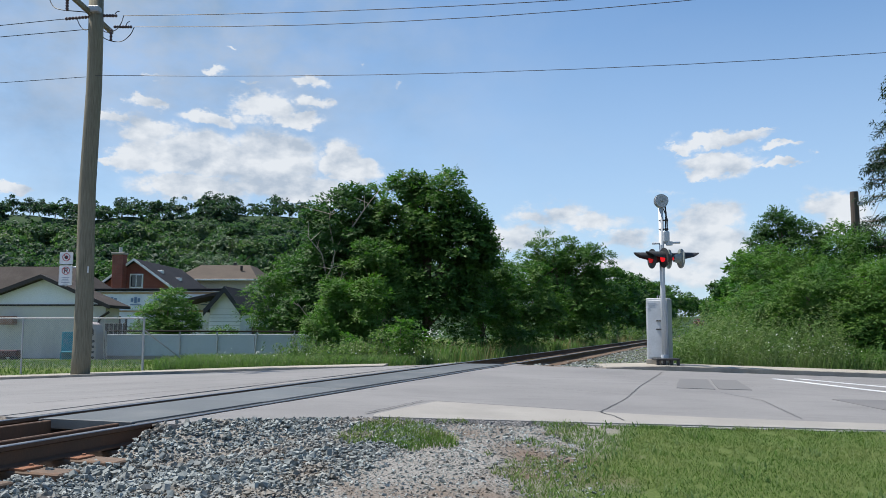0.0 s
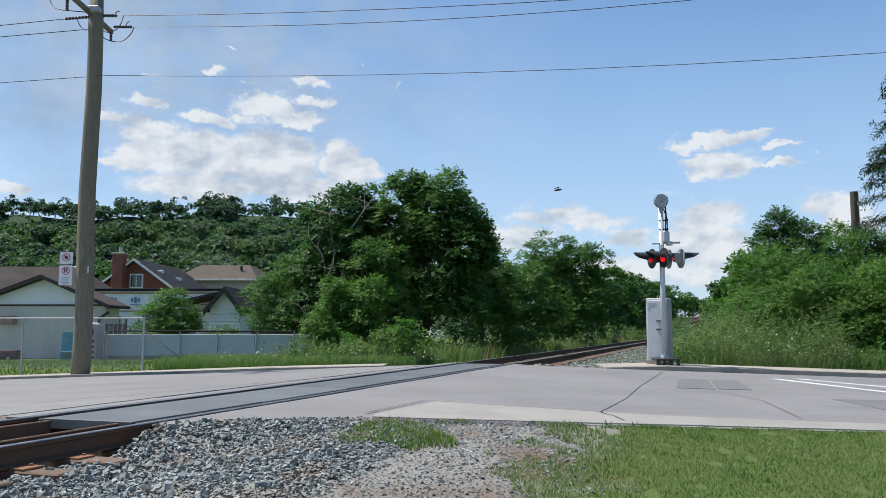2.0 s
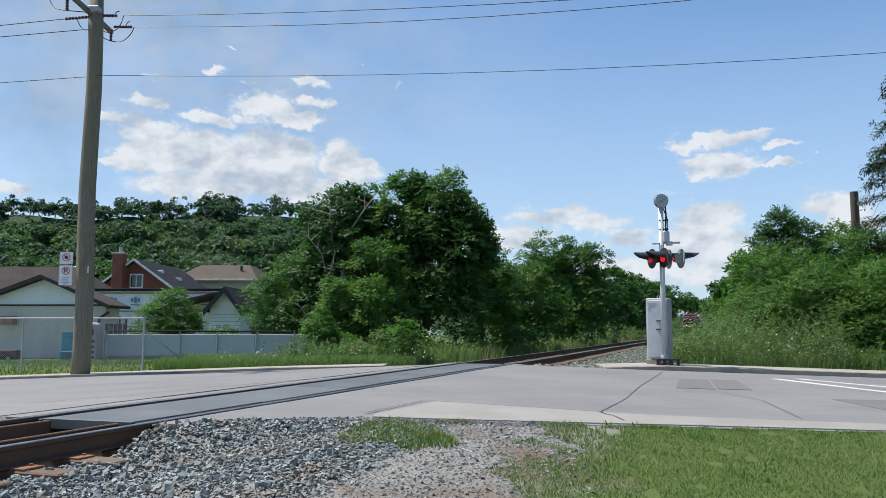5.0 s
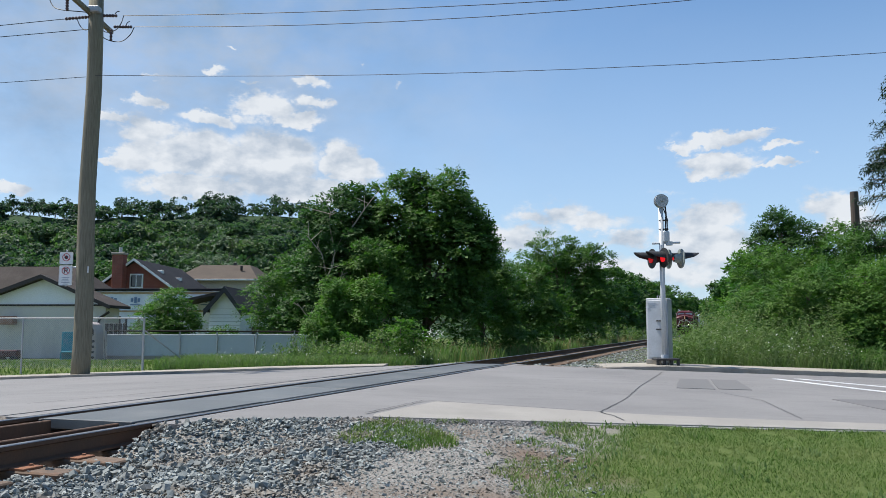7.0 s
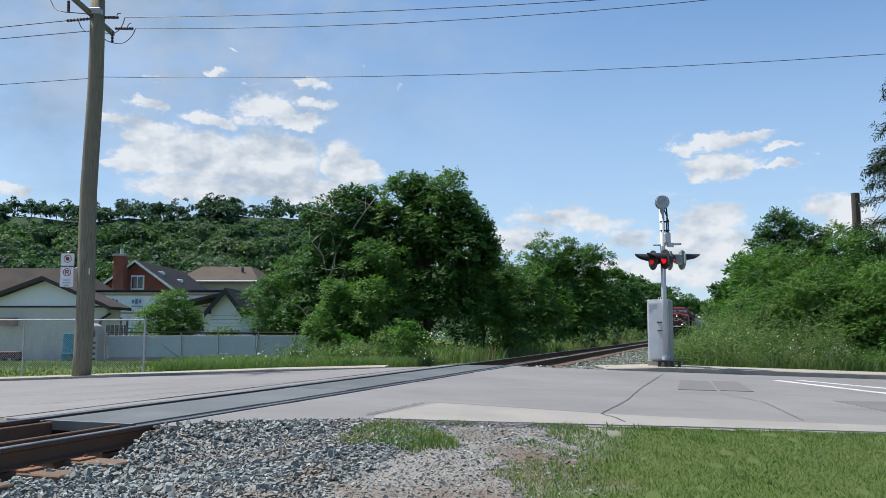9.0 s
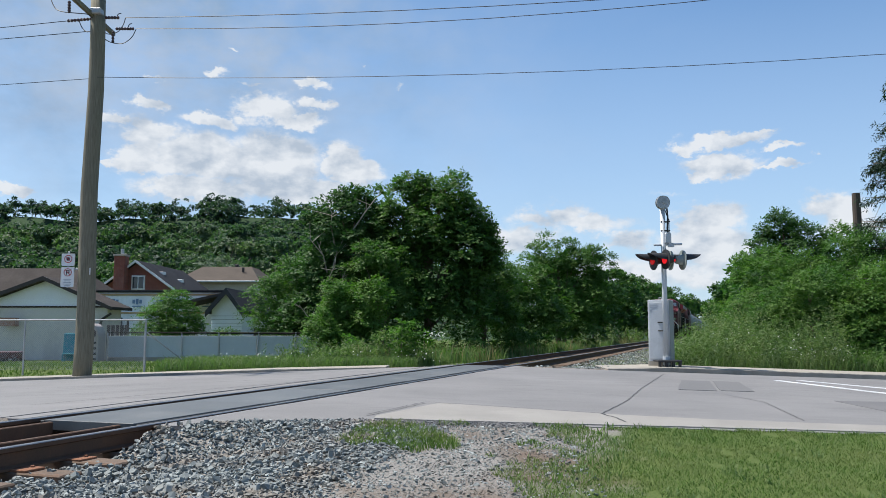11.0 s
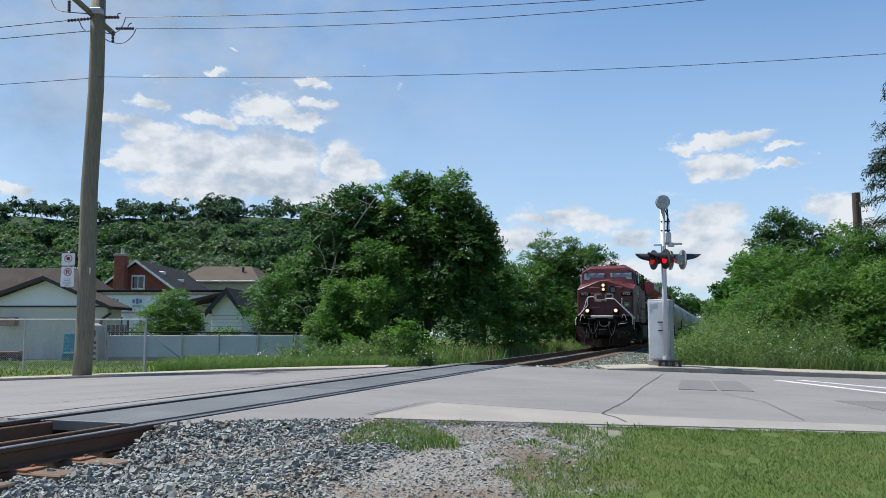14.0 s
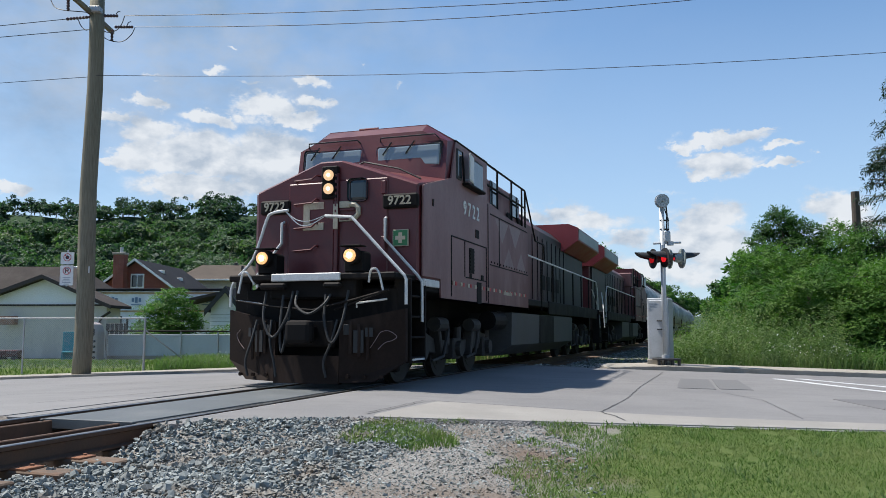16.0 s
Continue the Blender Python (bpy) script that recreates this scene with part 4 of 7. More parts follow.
part("conduit", bm, BLACK, sig)
part("junction_box", box((.18, .16, .30), (.11, -.02, 3.42), .03), SIGNAL_GREY, sig)
bm = tube([(-.25, 0, 3.24), (.48, -.05, 3.26)], .028, 8)
tube([(-.02, -.05, 3.2), (-.02, -.05, 2.75)], .03, 8, bm)
cyl(.09, .1, (.2, -.02, 3.24), "Z", 12, bm)
part("lamp_arm", bm, SIGNAL_GREY, sig)


def lamp(x, y, z, turn, lit, hood):
    """A round black target, a red lens and a long visor; it faces -y before its turn."""
    m = pose(x, y, z, 0, 0, turn)
    bm = cyl(.26, .03, (0, 0, 0), "Y", 28)
    cyl(.15, .2, (0, .1, 0), "Y", 18, bm, .09)
    t = part("lamp_target", bm, BLACK if hood else CASE_DARK, sig, "round lamp on a dark target disc", m)
    part("lens", cyl(.115, .03, (0, -.035, 0), "Y", 24), RED_LENS_LIT if lit else RED_LENS, t, "red lens")
    bm = bmesh.new()
    a = [(.165 * math.cos(q), .165 * math.sin(q)) for q in np.linspace(-.15, math.pi + .15, 16)]
    for i in range(15):
        (x0, z0), (x1, z1) = a[i], a[i + 1]
        k0, k1 = .16 + .34 * max(0, math.sin(i / 15 * math.pi)) ** .6, .16 + .34 * max(0, math.sin((i + 1) / 15 * math.pi)) ** .6
        bm.faces.new([bm.verts.new(p) for p in ((x0, -.02, z0), (x1, -.02, z1), (x1 * .86, -k1, z1 * .86 + .02), (x0 * .86, -k0, z0 * .86 + .02))])
    bmesh.ops.remove_doubles(bm, verts=bm.verts, dist=1e-4)
    bmesh.ops.solidify(bm, geom=bm.faces[:], thickness=.008)
    part("visor", bm, BLACK, t, "long black visor")
    if not hood:
        part("back_light", cyl(.035, .03, (.02, .21, .0), "Y", 12), RED_LENS_LIT, t, "small red light on the back of the lamp")


lamp(-.28, -.06, 2.83, -80, False, True)
lamp(-.015, -.25, 2.84, -78, True, True)
lamp(.215, .14, 2.84, 93, False, False)
lamp(.50, .0, 2.84, 96, True, False)

case = thing("signal_case", pose(5.79, 21.62, -0.06), "tall silver railway equipment case behind the signal mast", "equipment case")
m = pose(0, 0, 0, 0, 0, -27)
part("body", box((.56, .52, 1.62), (0, 0, .99), .012), SIGNAL_GREY, case, m=m)
part("door", box((.50, .02, 1.50), (0, -.272, .99), .008), SIGNAL_GREY, case, m=m)
# thin sheet that puts the shade of this side into its colour
part("flank", box((.012, .50, 1.56), (.287, 0, .99), .004), CASE_DARK, case, "greenish-grey side panel, darkened as the shaded side of the case", m)
part("plinth", box((.6, .56, .22), (0, 0, .08), .01), KERB, case, m=m)
for z in (1.20, .98):
    part("handle", box((.16, .03, .03), (.06, -.295, z), .005), BLACK, case, m=m)
bm = tube([(-.03, 0, 1.8), (-.03, 0, 1.87), (.03, 0, 1.87), (.03, 0, 1.8)], .012, 5)
part("lifting_eye", bm, SIGNAL_GREY, case, m=m)
bm = bmesh.new()
for k in range(2):
    box((.2 - .03 * k, .004, .03), (-.12, -.286, 1.66 - .06 * k), 0, bm)
box((.05, .004, .05), (-.2, -.286, 1.52), 0, bm)
part("print_bars", bm, SIGN_BAR, case, m=m)

old_pole = thing("old_pole", pose(23.3, 45, 0.0), "dark old wooden pole standing behind the bushes", "utility pole")
part("shaft", tube([(0, 0, -.5), (0, 0, 8.7)], .25, 12, None, .22), DARK_WOOD, old_pole)
bm = box((.3, .2, .25), (.2, -.2, 8.0), .03)
tube([(.3, -.2, 8.0), (1.0, -.2, 8.1), (1.6, -.2, 8.5)], .03, 5, bm)
tube([(.3, -.2, 7.2), (.9, -.2, 7.3), (1.3, -.2, 8.1)], .02, 5, bm)
part("fittings", bm, GALV, old_pole)

# ---- yard, fences and houses ----
STUCCO = worn("grey_stucco", (0.57, 0.53, 0.48), (0.66, 0.62, 0.56), 0.8, 0.95, 0, 0.4, 30, 0.006, (0.26, 0.24, 0.22), 0.5)
WHITE_SIDING = worn("white_siding", (0.80, 0.83, 0.86), (0.86, 0.88, 0.90), 0.8, 0.6, 0, 0.1, 20, 0.002, (0.5, 0.5, 0.48), 0.4)
SHINGLE = worn("brown_grey_shingles", (0.048, 0.041, 0.038), (0.072, 0.062, 0.056), 1.0, 0.95, 0, 0.4, 12, 0.01, (0.09, 0.08, 0.075), 0.5)
SHINGLE_DARK = worn("charcoal_shingles", (0.018, 0.019, 0.023), (0.034, 0.036, 0.042), 1.0, 0.9, 0, 0.4, 12, 0.01)
SHINGLE_TAN = worn("tan_shingles", (0.085, 0.070, 0.058), (0.115, 0.096, 0.080), 1.0, 0.95, 0, 0.4, 12, 0.01)
for _m in (SHINGLE, SHINGLE_DARK, SHINGLE_TAN):
    _m.node_tree.nodes["Principled BSDF"].inputs["Specular IOR Level"].default_value = .1
TRIM_DARK = worn("dark_brown_trim", (0.03, 0.022, 0.02), (0.05, 0.036, 0.03), 2, 0.6, 0, 0.1, 20)
TRIM_WHITE = worn("white_trim", (0.70, 0.71, 0.70), (0.80, 0.80, 0.79), 2, 0.5, 0, 0.05, 20)
BEIGE = worn("beige_siding", (0.48, 0.42, 0.33), (0.55, 0.49, 0.40), 0.7, 0.8, 0, 0.15, 15, 0.003)
WRAP = worn("white_house_wrap", (0.80, 0.83, 0.87), (0.87, 0.89, 0.91), 0.7, 0.45, 0, 0.3, 3, 0.02, (0.58, 0.60, 0.64), 0.5)
WRAP_PRINT = plain("wrap_print", (0.16, 0.24, 0.36), 0.5)
RAW_WOOD = worn("raw_lumber", (0.42, 0.28, 0.15), (0.52, 0.37, 0.21), 2, 0.8, 0, 0.2, 20)
BRICK = Mat("red_brick")
_bt = BRICK.n.new("ShaderNodeTexBrick")
_bt.inputs["Scale"].default_value = 1.0
_bt.inputs["Brick Width"].default_value, _bt.inputs["Row Height"].default_value, _bt.inputs["Mortar Size"].default_value = .22, .075, .008
for _k, _v in (("Color1", (0.20, 0.045, 0.028, 1)), ("Color2", (0.26, 0.065, 0.04, 1)), ("Mortar", (0.22, 0.15, 0.12, 1))):
    _bt.inputs[_k].default_value = _v
_mp = BRICK.n.new("ShaderNodeMapping")
_mp.inputs["Rotation"].default_value = (math.pi / 2, 0, 0)
BRICK.l.new(BRICK.tc, _mp.inputs[0])
BRICK.l.new(_mp.outputs[0], _bt.inputs[0])
BRICK.put("Base Color", BRICK.mix(BRICK.rng(BRICK.noise(1.5, 4), .4, .7, 0, .5), _bt.outputs[0], (0.13, 0.035, 0.025))).put("Roughness", 0.9)
BRICK = BRICK.m
PANEL_GREY = worn("weathered_grey_panel", (0.38, 0.415, 0.44), (0.46, 0.49, 0.51), 0.9, 0.75, 0, 0.15, 25, 0.003, (0.22, 0.23, 0.23), 0.6, True)
TEAL = plain("teal_plastic", (0.01, 0.22, 0.27), 0.4)
TOY = plain("grey_toy_plastic", (0.42, 0.36, 0.33), 0.5)
TOY_DARK = plain("dark_red_plastic", (0.08, 0.02, 0.018), 0.5)


def gable_house(name, x0, x1, y0, y1, base, eave, ridge, wall, roof, label, peak=None, over=0.4, trim=TRIM_WHITE, gable=None, split=None, deep=0.0):
    """A house whose gable faces -y; x0..x1 wide."""
    ob = thing(name, pose(0, 0, 0), label, "house")
    peak = (x0 + x1) / 2 if peak is None else peak
    top = eave if split is None else split
    part("wall", box((x1 - x0, y1 - y0, top - base), ((x0 + x1) / 2, (y0 + y1) / 2, (top + base) / 2), .01), wall, ob)
    prism_pts = [(x0, top + .003), (x0, eave), (peak, ridge), (x1, eave), (x1, top + .003)] if top < eave - .02 else [(x0, eave + .003), (peak, ridge), (x1, eave + .003)]
    part("gable", prism(prism_pts, y1 - y0, None, 0, Matrix.Translation((0, y0, 0))), gable or wall, ob)
    for xe, s in ((x0, -1), (x1, 1)):
        dx, dz = xe - peak, eave - ridge
        ln = math.hypot(dx, dz)
        ux, uz = dx / ln, dz / ln
        ex, ez = xe + ux * over, eave + uz * over
        t = .14
        pts = [(peak, ridge + .03), (ex, ez + .03), (ex, ez + .03 + t), (peak, ridge + .03 + t)]
        r = part("roof", prism(pts if s > 0 else pts[::-1], y1 - y0 + .9, None, 0, Matrix.Translation((0, y0 - .45, 0))), roof, ob)
        q = [(peak, ridge - .01 - deep), (ex, ez - .01 - deep), (ex, ez + t + .035), (peak, ridge + t + .035)]
        part("barge_board", prism(q if s > 0 else q[::-1], .05, None, 0, Matrix.Translation((0, y0 - .52, 0))), trim, r)
    return ob


gar = gable_house("garage", -22.2, -15.9, 38, 39.6, -.6, 2.05, 3.32, STUCCO, SHINGLE, "low stucco garage with a white gable and brown shingle roof", peak=-18.8, trim=TRIM_DARK, gable=WHITE_SIDING, split=2.05)
part("gable_lip", box((6.4, .06, .08), (-19.05, 37.97, 2.07), .01), TRIM_DARK, gar)
part("downpipe", tube([(-15.7, 37.9, 1.75), (-16.1, 37.9, 1.5), (-16.2, 37.9, 1.2), (-16.2, 37.9, -.4)], .06, 8), TRIM_DARK, gar)
bm = box((.7, .4, .4), (-20.3, 37.6, 1.35), .02)
part("wall_vent", bm, worn("terracotta_box", (.28, .14, .09), (.34, .18, .12), 3), gar, "terracotta coloured vent box")
hs = thing("bungalow", pose(0, 0, 0), "grey bungalow with a wide brown shingle roof", "house")
part("wall", box((15, 3.2, 4.0), (-27.9, 47.4, 1.3), .02), STUCCO, hs)
rf = loft([[(-36, 45.4, 3.2), (-19.9, 45.4, 3.2), (-19.9, 49.4, 3.2), (-36, 49.4, 3.2)], [(-34, 47.2, 4.62), (-21.6, 47.2, 4.62), (-21.6, 47.6, 4.62), (-34, 47.6, 4.62)]])
part("roof", rf, SHINGLE, hs)

wr = thing("wrapped_house", pose(0, 0, 0), "house extension covered in white building wrap with raw timber strips", "house")
part("wall", box((7.6, 8, 4.0), (-16.6, 50.2, 1.15), .02), WRAP, wr)
for z in (3.02, 1.98):
    part("timber_strip", box((7.7, .06, .10), (-16.6, 46.16, z), .01), RAW_WOOD, wr)
part("roof", box((8.0, 8.4, .12), (-16.6, 50.2, 3.22), .02), SHINGLE_DARK, wr)
part("opening", box((1.9, .06, 1.3), (-19.4, 46.15, 1.05), .01), TRIM_DARK, wr, "dark red framed opening")
bm = bmesh.new()
rp = random.Random(2)
for k in range(5):
    x = -19.2 + 1.35 * k
    for j in range(3):
        box((.14, .02, .22 + .1 * (j % 2)), (x + .2 * j, 46.17, 2.62), 0, bm)
    box((.6, .02, .06), (x + .2, 46.17, 2.35), 0, bm)
pieces("print_bar", bm, WRAP_PRINT, wr, "blue printed mark on the wrap")
bm = bmesh.new()
for k in range(12):
    box((.12, .04, .35), (-18.3 + .27 * k, 45.2, .9), .01, bm)
box((3.4, .05, .06), (-16.8, 45.2, 1.08), 0, bm)
pieces("porch_slat", bm, TRIM_DARK, wr, "dark porch rail slat")

br = gable_house("brick_house", -25.6, -20.3, 60, 70, -.6, 4.1, 6.05, BRICK, SHINGLE_DARK, "red brick house with dark roof and white trim", peak=-23.0, over=.5)
w = part("window", box((1.0, .10, 1.1), (-22.9, 59.96, 4.55), .02), TRIM_WHITE, br, "white framed window")
for x in (-23.12, -22.68):
    part("pane", box((.36, .04, .85), (x, 59.90, 4.55), .01), DARK_GLASS, w)
ch = part("chimney", box((.78, .8, 4.6), (-23.95, 59.3, 4.2), .02), BRICK, br, "tall red brick chimney")
part("cap", box((.92, .94, .16), (-23.95, 59.3, 6.52), .02), KERB, ch)
part("flue", cyl(.12, .45, (-23.9, 59.3, 6.8)), GALV, ch)
bm = bmesh.new()
for x, z, y in ((-21.9, 5.38, 62.0), (-21.3, 4.95, 64.5)):
    box((.5, .5, .25), (x, y, z), .02, bm)
pieces("skylight", bm, TRIM_WHITE, br)

be = thing("beige_house", pose(0, 0, 0), "beige house with a tan hipped roof", "house")
part("wall", box((7.0, 9, 6.0), (-20.5, 77, 2.4), .02), BEIGE, be)
rf = loft([[(-24.4, 72, 5.42), (-16.6, 72, 5.42), (-16.6, 82, 5.42), (-24.4, 82, 5.42)], [(-22.8, 75.5, 7.0), (-18.2, 75.5, 7.0), (-18.2, 78.5, 7.0), (-22.8, 78.5, 7.0)]])
r = part("roof", rf, SHINGLE_TAN, be)
part("gutter", box((7.9, .12, .14), (-20.5, 71.95, 5.40), .02), TRIM_WHITE, r)
bm = box((.3, .3, .3), (-19.6, 75.6, 7.1), .03)
box((.2, .2, .45), (-18.6, 74, 6.6), .02, bm)
pieces("roof_vent", bm, TRIM_DARK, r)

sm = gable_house("small_garage", -12.15, -10.55, 42, 50, -.6, 2.02, 3.0, WHITE_SIDING, SHINGLE_DARK, "small white sided garage with a dark gable roof", peak=-11.3, over=.3, trim=BLACK, deep=.16)
bm = bmesh.new()
for k in range(9):
    box((1.58, .03, .02), (-11.35, 41.985, .2 + .19 * k), 0, bm)
pieces("siding_joint", bm, CASE_DARK, sm)
part("side_roof", prism([(-15.0, 2.2), (-11.6, 2.95), (-11.6, 3.1), (-15.0, 2.35)], 6, None, 0, Matrix.Translation((0, 43.5, 0))), SHINGLE, sm)

# low grey panel wall with posts and a top rail
wall = thing("panel_fence", pose(0, 0, 0), "low weathered grey panel fence with steel posts", "fence")
pm = box((1.40, .05, .82), (0, 0, 0), .01)
me = bpy.data.meshes.new("panel")
pm.to_mesh(me)
pm.free()
me.materials.append(PANEL_GREY)
for k in range(7):
    x = -12.9 + 1.42 * k + .71
    piece("panel", me, wall, pose(x, 31.0 + .02 * (k % 2), .33))
    part("post", tube([(x - .71, 30.92, -.3), (x - .71 + (.12 if k in (4, 5) else 0), 30.92, .88)], .03, 8), GALV, wall)
part("top_rail", tube([(-12.9, 30.92, .87), (-2.9, 30.92, .82)], .032, 8), GRIME, wall, "dark top rail")
part("footing", box((10, .2, .5), (-7.9, 31.05, -.32), .02), KERB, wall)

# chain-link fence
cf = thing("chain_link_fence", pose(0, 0, 0), "grey chain-link fence with steel posts beside the sidewalk", "fence")
for x in (-15.0, -11.60, -8.26):
    part("post", tube([(x, 22.3, -.3), (x, 22.3, 1.23)], .032 if x > -9 else .024, 8), GALV, cf)
part("top_rail", tube([(-30, 22.3, 1.22), (-8.26, 22.3, 1.22)], .02, 8), GALV, cf)
part("brace", tube([(-8.26, 22.3, .9), (-7.55, 23.3, .1)], .022, 8), GALV, cf)
bm = bmesh.new()


def strand(x0, z0, x1, z1, r=.0022):
    d = Vector((z0 - z1, x1 - x0)).normalized() * r
    bm.faces.new([bm.verts.new(p) for p in ((x0 - d.x, 22.3, z0 - d.y), (x1 - d.x, 22.3, z1 - d.y), (x1 + d.x, 22.3, z1 + d.y), (x0 + d.x, 22.3, z0 + d.y))])


for k in range(int(8.3 / .06)):
    x = -16.6 + k * .06
    strand(x, -.15, min(x + 1.37, -8.26), -.15 + min(1.37, -8.26 - x))
    strand(x, 1.22, min(x + 1.37, -8.26), 1.22 - min(1.37, -8.26 - x))
part("wire_mesh", bm, GALV, cf, "diamond wire mesh")

wf = thing("board_fence", pose(0, 0, 0), "old grey wooden board fence behind the garage", "fence")
for k in range(22):
    part("board", box((.17, .03, 1.5 + .06 * math.sin(k * 2.3)), (-11.2 + .19 * k, 44.5, .35), .005), BARK, wf)
gf = thing("dark_fence", pose(0, 0, 0), "dark slatted wooden gate between the buildings", "gate")
for k in range(5):
    part("board", box((.16, .03, 1.7), (-15.2 + .2 * k, 36.5, .35), .005), TRIM_DARK, gf)
bm = bmesh.new()
for k in range(2):
    tube([(-12.95 + .55 * k - .8, 35, -.5), (-12.95 + .55 * k - .8, 35, 1.4)], .05, 6, bm)
pieces("post", bm, TRIM_DARK, gf)

# playthings in the yard
sl = thing("toy_playhouse", pose(-13.3, 30.2, -.30), "pinkish grey plastic toy playhouse with slots", "playhouse")
part("shell", prism([(-.36, 0), (-.36, 1.15), (-.25, 1.42), (0, 1.52), (.22, 1.42), (.34, 1.12), (.34, 0)], .7, None, .03), TOY, sl)
bm = bmesh.new()
for k in range(4):
    box((.46, .05, .09), (.06, -.01, .18 + .2 * k), .02, bm)
box((.3, .05, .28), (.1, -.01, 1.12), .05, bm)
pieces("slot", bm, TRIM_DARK, sl)
ch = thing("garden_chair", pose(-14.0, 30.2, -.30, 0, 0, 20), "teal plastic garden chair leaning on end", "chair")
part("back", box((.46, .06, 1.05), (0, .1, .62), .03, rot=Matrix.Rotation(-.18, 4, "X"), seg=2), TEAL, ch)
part("seat", box((.48, .45, .06), (.02, -.12, .38), .025, seg=2), TEAL, ch)
for x, y in ((-.2, -.3), (.22, -.3), (-.2, .1), (.22, .1)):
    part("leg", box((.06, .06, .36), (x, y, .18), .01), TEAL, ch)
wg = thing("toy_wagon", pose(-16.1, 30, -.30), "dark red plastic toy wagon on the grass", "wagon")
part("tub", box((.85, .45, .26), (0, 0, .34), .04, seg=2), TOY_DARK, wg)
for x in (-.3, .3):
    for y in (-.2, .2):
        part("wheel", cyl(.13, .06, (x, y, .13), "Y", 14), BLACK, wg)

# ---- trees ----
def gz(x, y):
    return float(ground_z(np.float64(x), np.float64(y)))


def plant(name, x, y, blobs, sprays, leaf, material, label, seed, **kw):
    return tree(name, (x, y, gz(x, y)), blobs, sprays, leaf, material, label, seed, **kw)


def rnd_blobs(rng, w, h, n=6, low=0.25):
    """Masses of an ordinary spreading crown w wide and h high."""
    out = [(0, 0, h * .66, w * .36, w * .34, h * .30)]
    for k in range(n):
        a = k * 2.4 + rng.uniform(0, 1)
        z = h * rng.uniform(low, .80)
        r = w * .5 * (1 - .45 * max(0, z / h - .45) / .4)
        s = rng.uniform(.20, .30) * w
        out.append((math.cos(a) * (r - s * .7), math.sin(a) * (r - s * .7), z, s, s, s * rng.uniform(.7, 1.0)))
    return out


G = "trees beside the railway"
plant("tree", -0.8, 38.5, [(0, 0, 6.6, 1.9, 1.9, 1.8), (-.9, .1, 8.5, .7, .8, .7), (.9, 0, 8.4, .9, .9, .7), (-1.5, .2, 7.5, 1.0, 1.1, 1.1), (.6, 0, 7.2, 1.1, 1.2, 1.1), (1.75, 0, 7.0, .9, 1.0, .9), (2.1, -.2, 6.1, .8, .9, .8), (-2.2, 0, 6.6, .9, 1.0, 1.0), (1.5, -.3, 4.9, 1.5, 1.6, 1.7), (-1.4, 0, 5.0, 1.5, 1.6, 1.9), (2.75, -.2, 5.4, .65, .6, .5), (2.3, -.2, 3.9, 1.0, 1, 1), (0, -1.0, 3.6, 2.0, 1.3, 1.6), (0.3, -1.2, 1.8, 2.5, 1.5, 1.5)],
      9000, .27, LEAF, "large dark green spreading tree beside the railway", 11, trunk=.22, group=G, spray=.55)
plant("tree", -4.6, 38.0, [(0.3, 0, 6.5, 1.3, 1.4, 1.3), (-.8, 0, 6.0, 1.2, 1.3, 1.2), (-1.2, 0, 4.4, 1.2, 1.3, 1.4), (.9, -.4, 5.0, 1.4, 1.3, 1.5), (0, -.6, 3.2, 1.8, 1.3, 1.4), (-.4, -.8, 1.6, 2.1, 1.4, 1.4)],
      6000, .25, LEAF_DARK, "dark green tree with bare dead branches among the leaves", 12, trunk=.18, group=G, dead=9, spray=.55)
plant("tree", -2.9, 35.6, [(0, 0, 4.4, .9, .9, 1.1), (-.3, 0, 3.2, 1.1, 1.0, 1.1), (.3, -.2, 2.0, 1.3, 1.1, 1.2)], 2600, .20, LEAF, "slim yellow-green young tree", 13, trunk=.10, group=G)
plant("tree", -3.4, 30.2, [(-.45, 0, 2.2, .55, .5, .75), (.55, 0, 2.2, .45, .5, .75), (.05, -.2, 1.2, .85, .7, .75), (-.4, -.2, .9, .65, .6, .6)], 3400, .16, LEAF_LIGHT, "bright green young tree in front of the thicket", 14, trunk=.07, group=G, spray=.45)
plant("tree", -7.1, 39.5, [(0, 0, 3.6, 1.5, 1.4, 1.3), (-1.1, 0, 2.4, 1.3, 1.3, 1.4), (1.3, 0, 2.9, 1.3, 1.3, 1.4), (.2, -.5, 1.6, 1.8, 1.2, 1.3)], 5000, .19, LEAF, "green bushy tree next to the garage", 15, trunk=.13, group=G)
plant("tree", -6.0, 39.0, [(0, 0, 3.2, 1.2, 1.2, 1.3), (0, -.5, 1.6, 1.6, 1.2, 1.3)], 3000, .19, LEAF_DARK, "dark green bush below the trees", 16, trunk=.12, group=G)
plant("tree", 1.9, 41.5, [(0, 0, 4.3, 1.3, 1.3, 1.2), (.9, 0, 3.2, 1.2, 1.2, 1.3), (-.8, -.3, 3.0, 1.2, 1.2, 1.4), (.3, -.7, 1.6, 1.9, 1.3, 1.4)], 4600, .20, LEAF, "green bushy tree beside the railway", 17, trunk=.14, group=G)
plant("tree", 4.6, 47, [(0, 0, 4.2, 1.4, 1.4, 1.2), (1.0, -.2, 2.9, 1.4, 1.3, 1.4), (-1.1, -.2, 2.8, 1.3, 1.3, 1.5), (0, -.7, 1.5, 2.0, 1.3, 1.4)], 4600, .21, LEAF, "green bushy tree beside the railway", 18, trunk=.14, group=G)
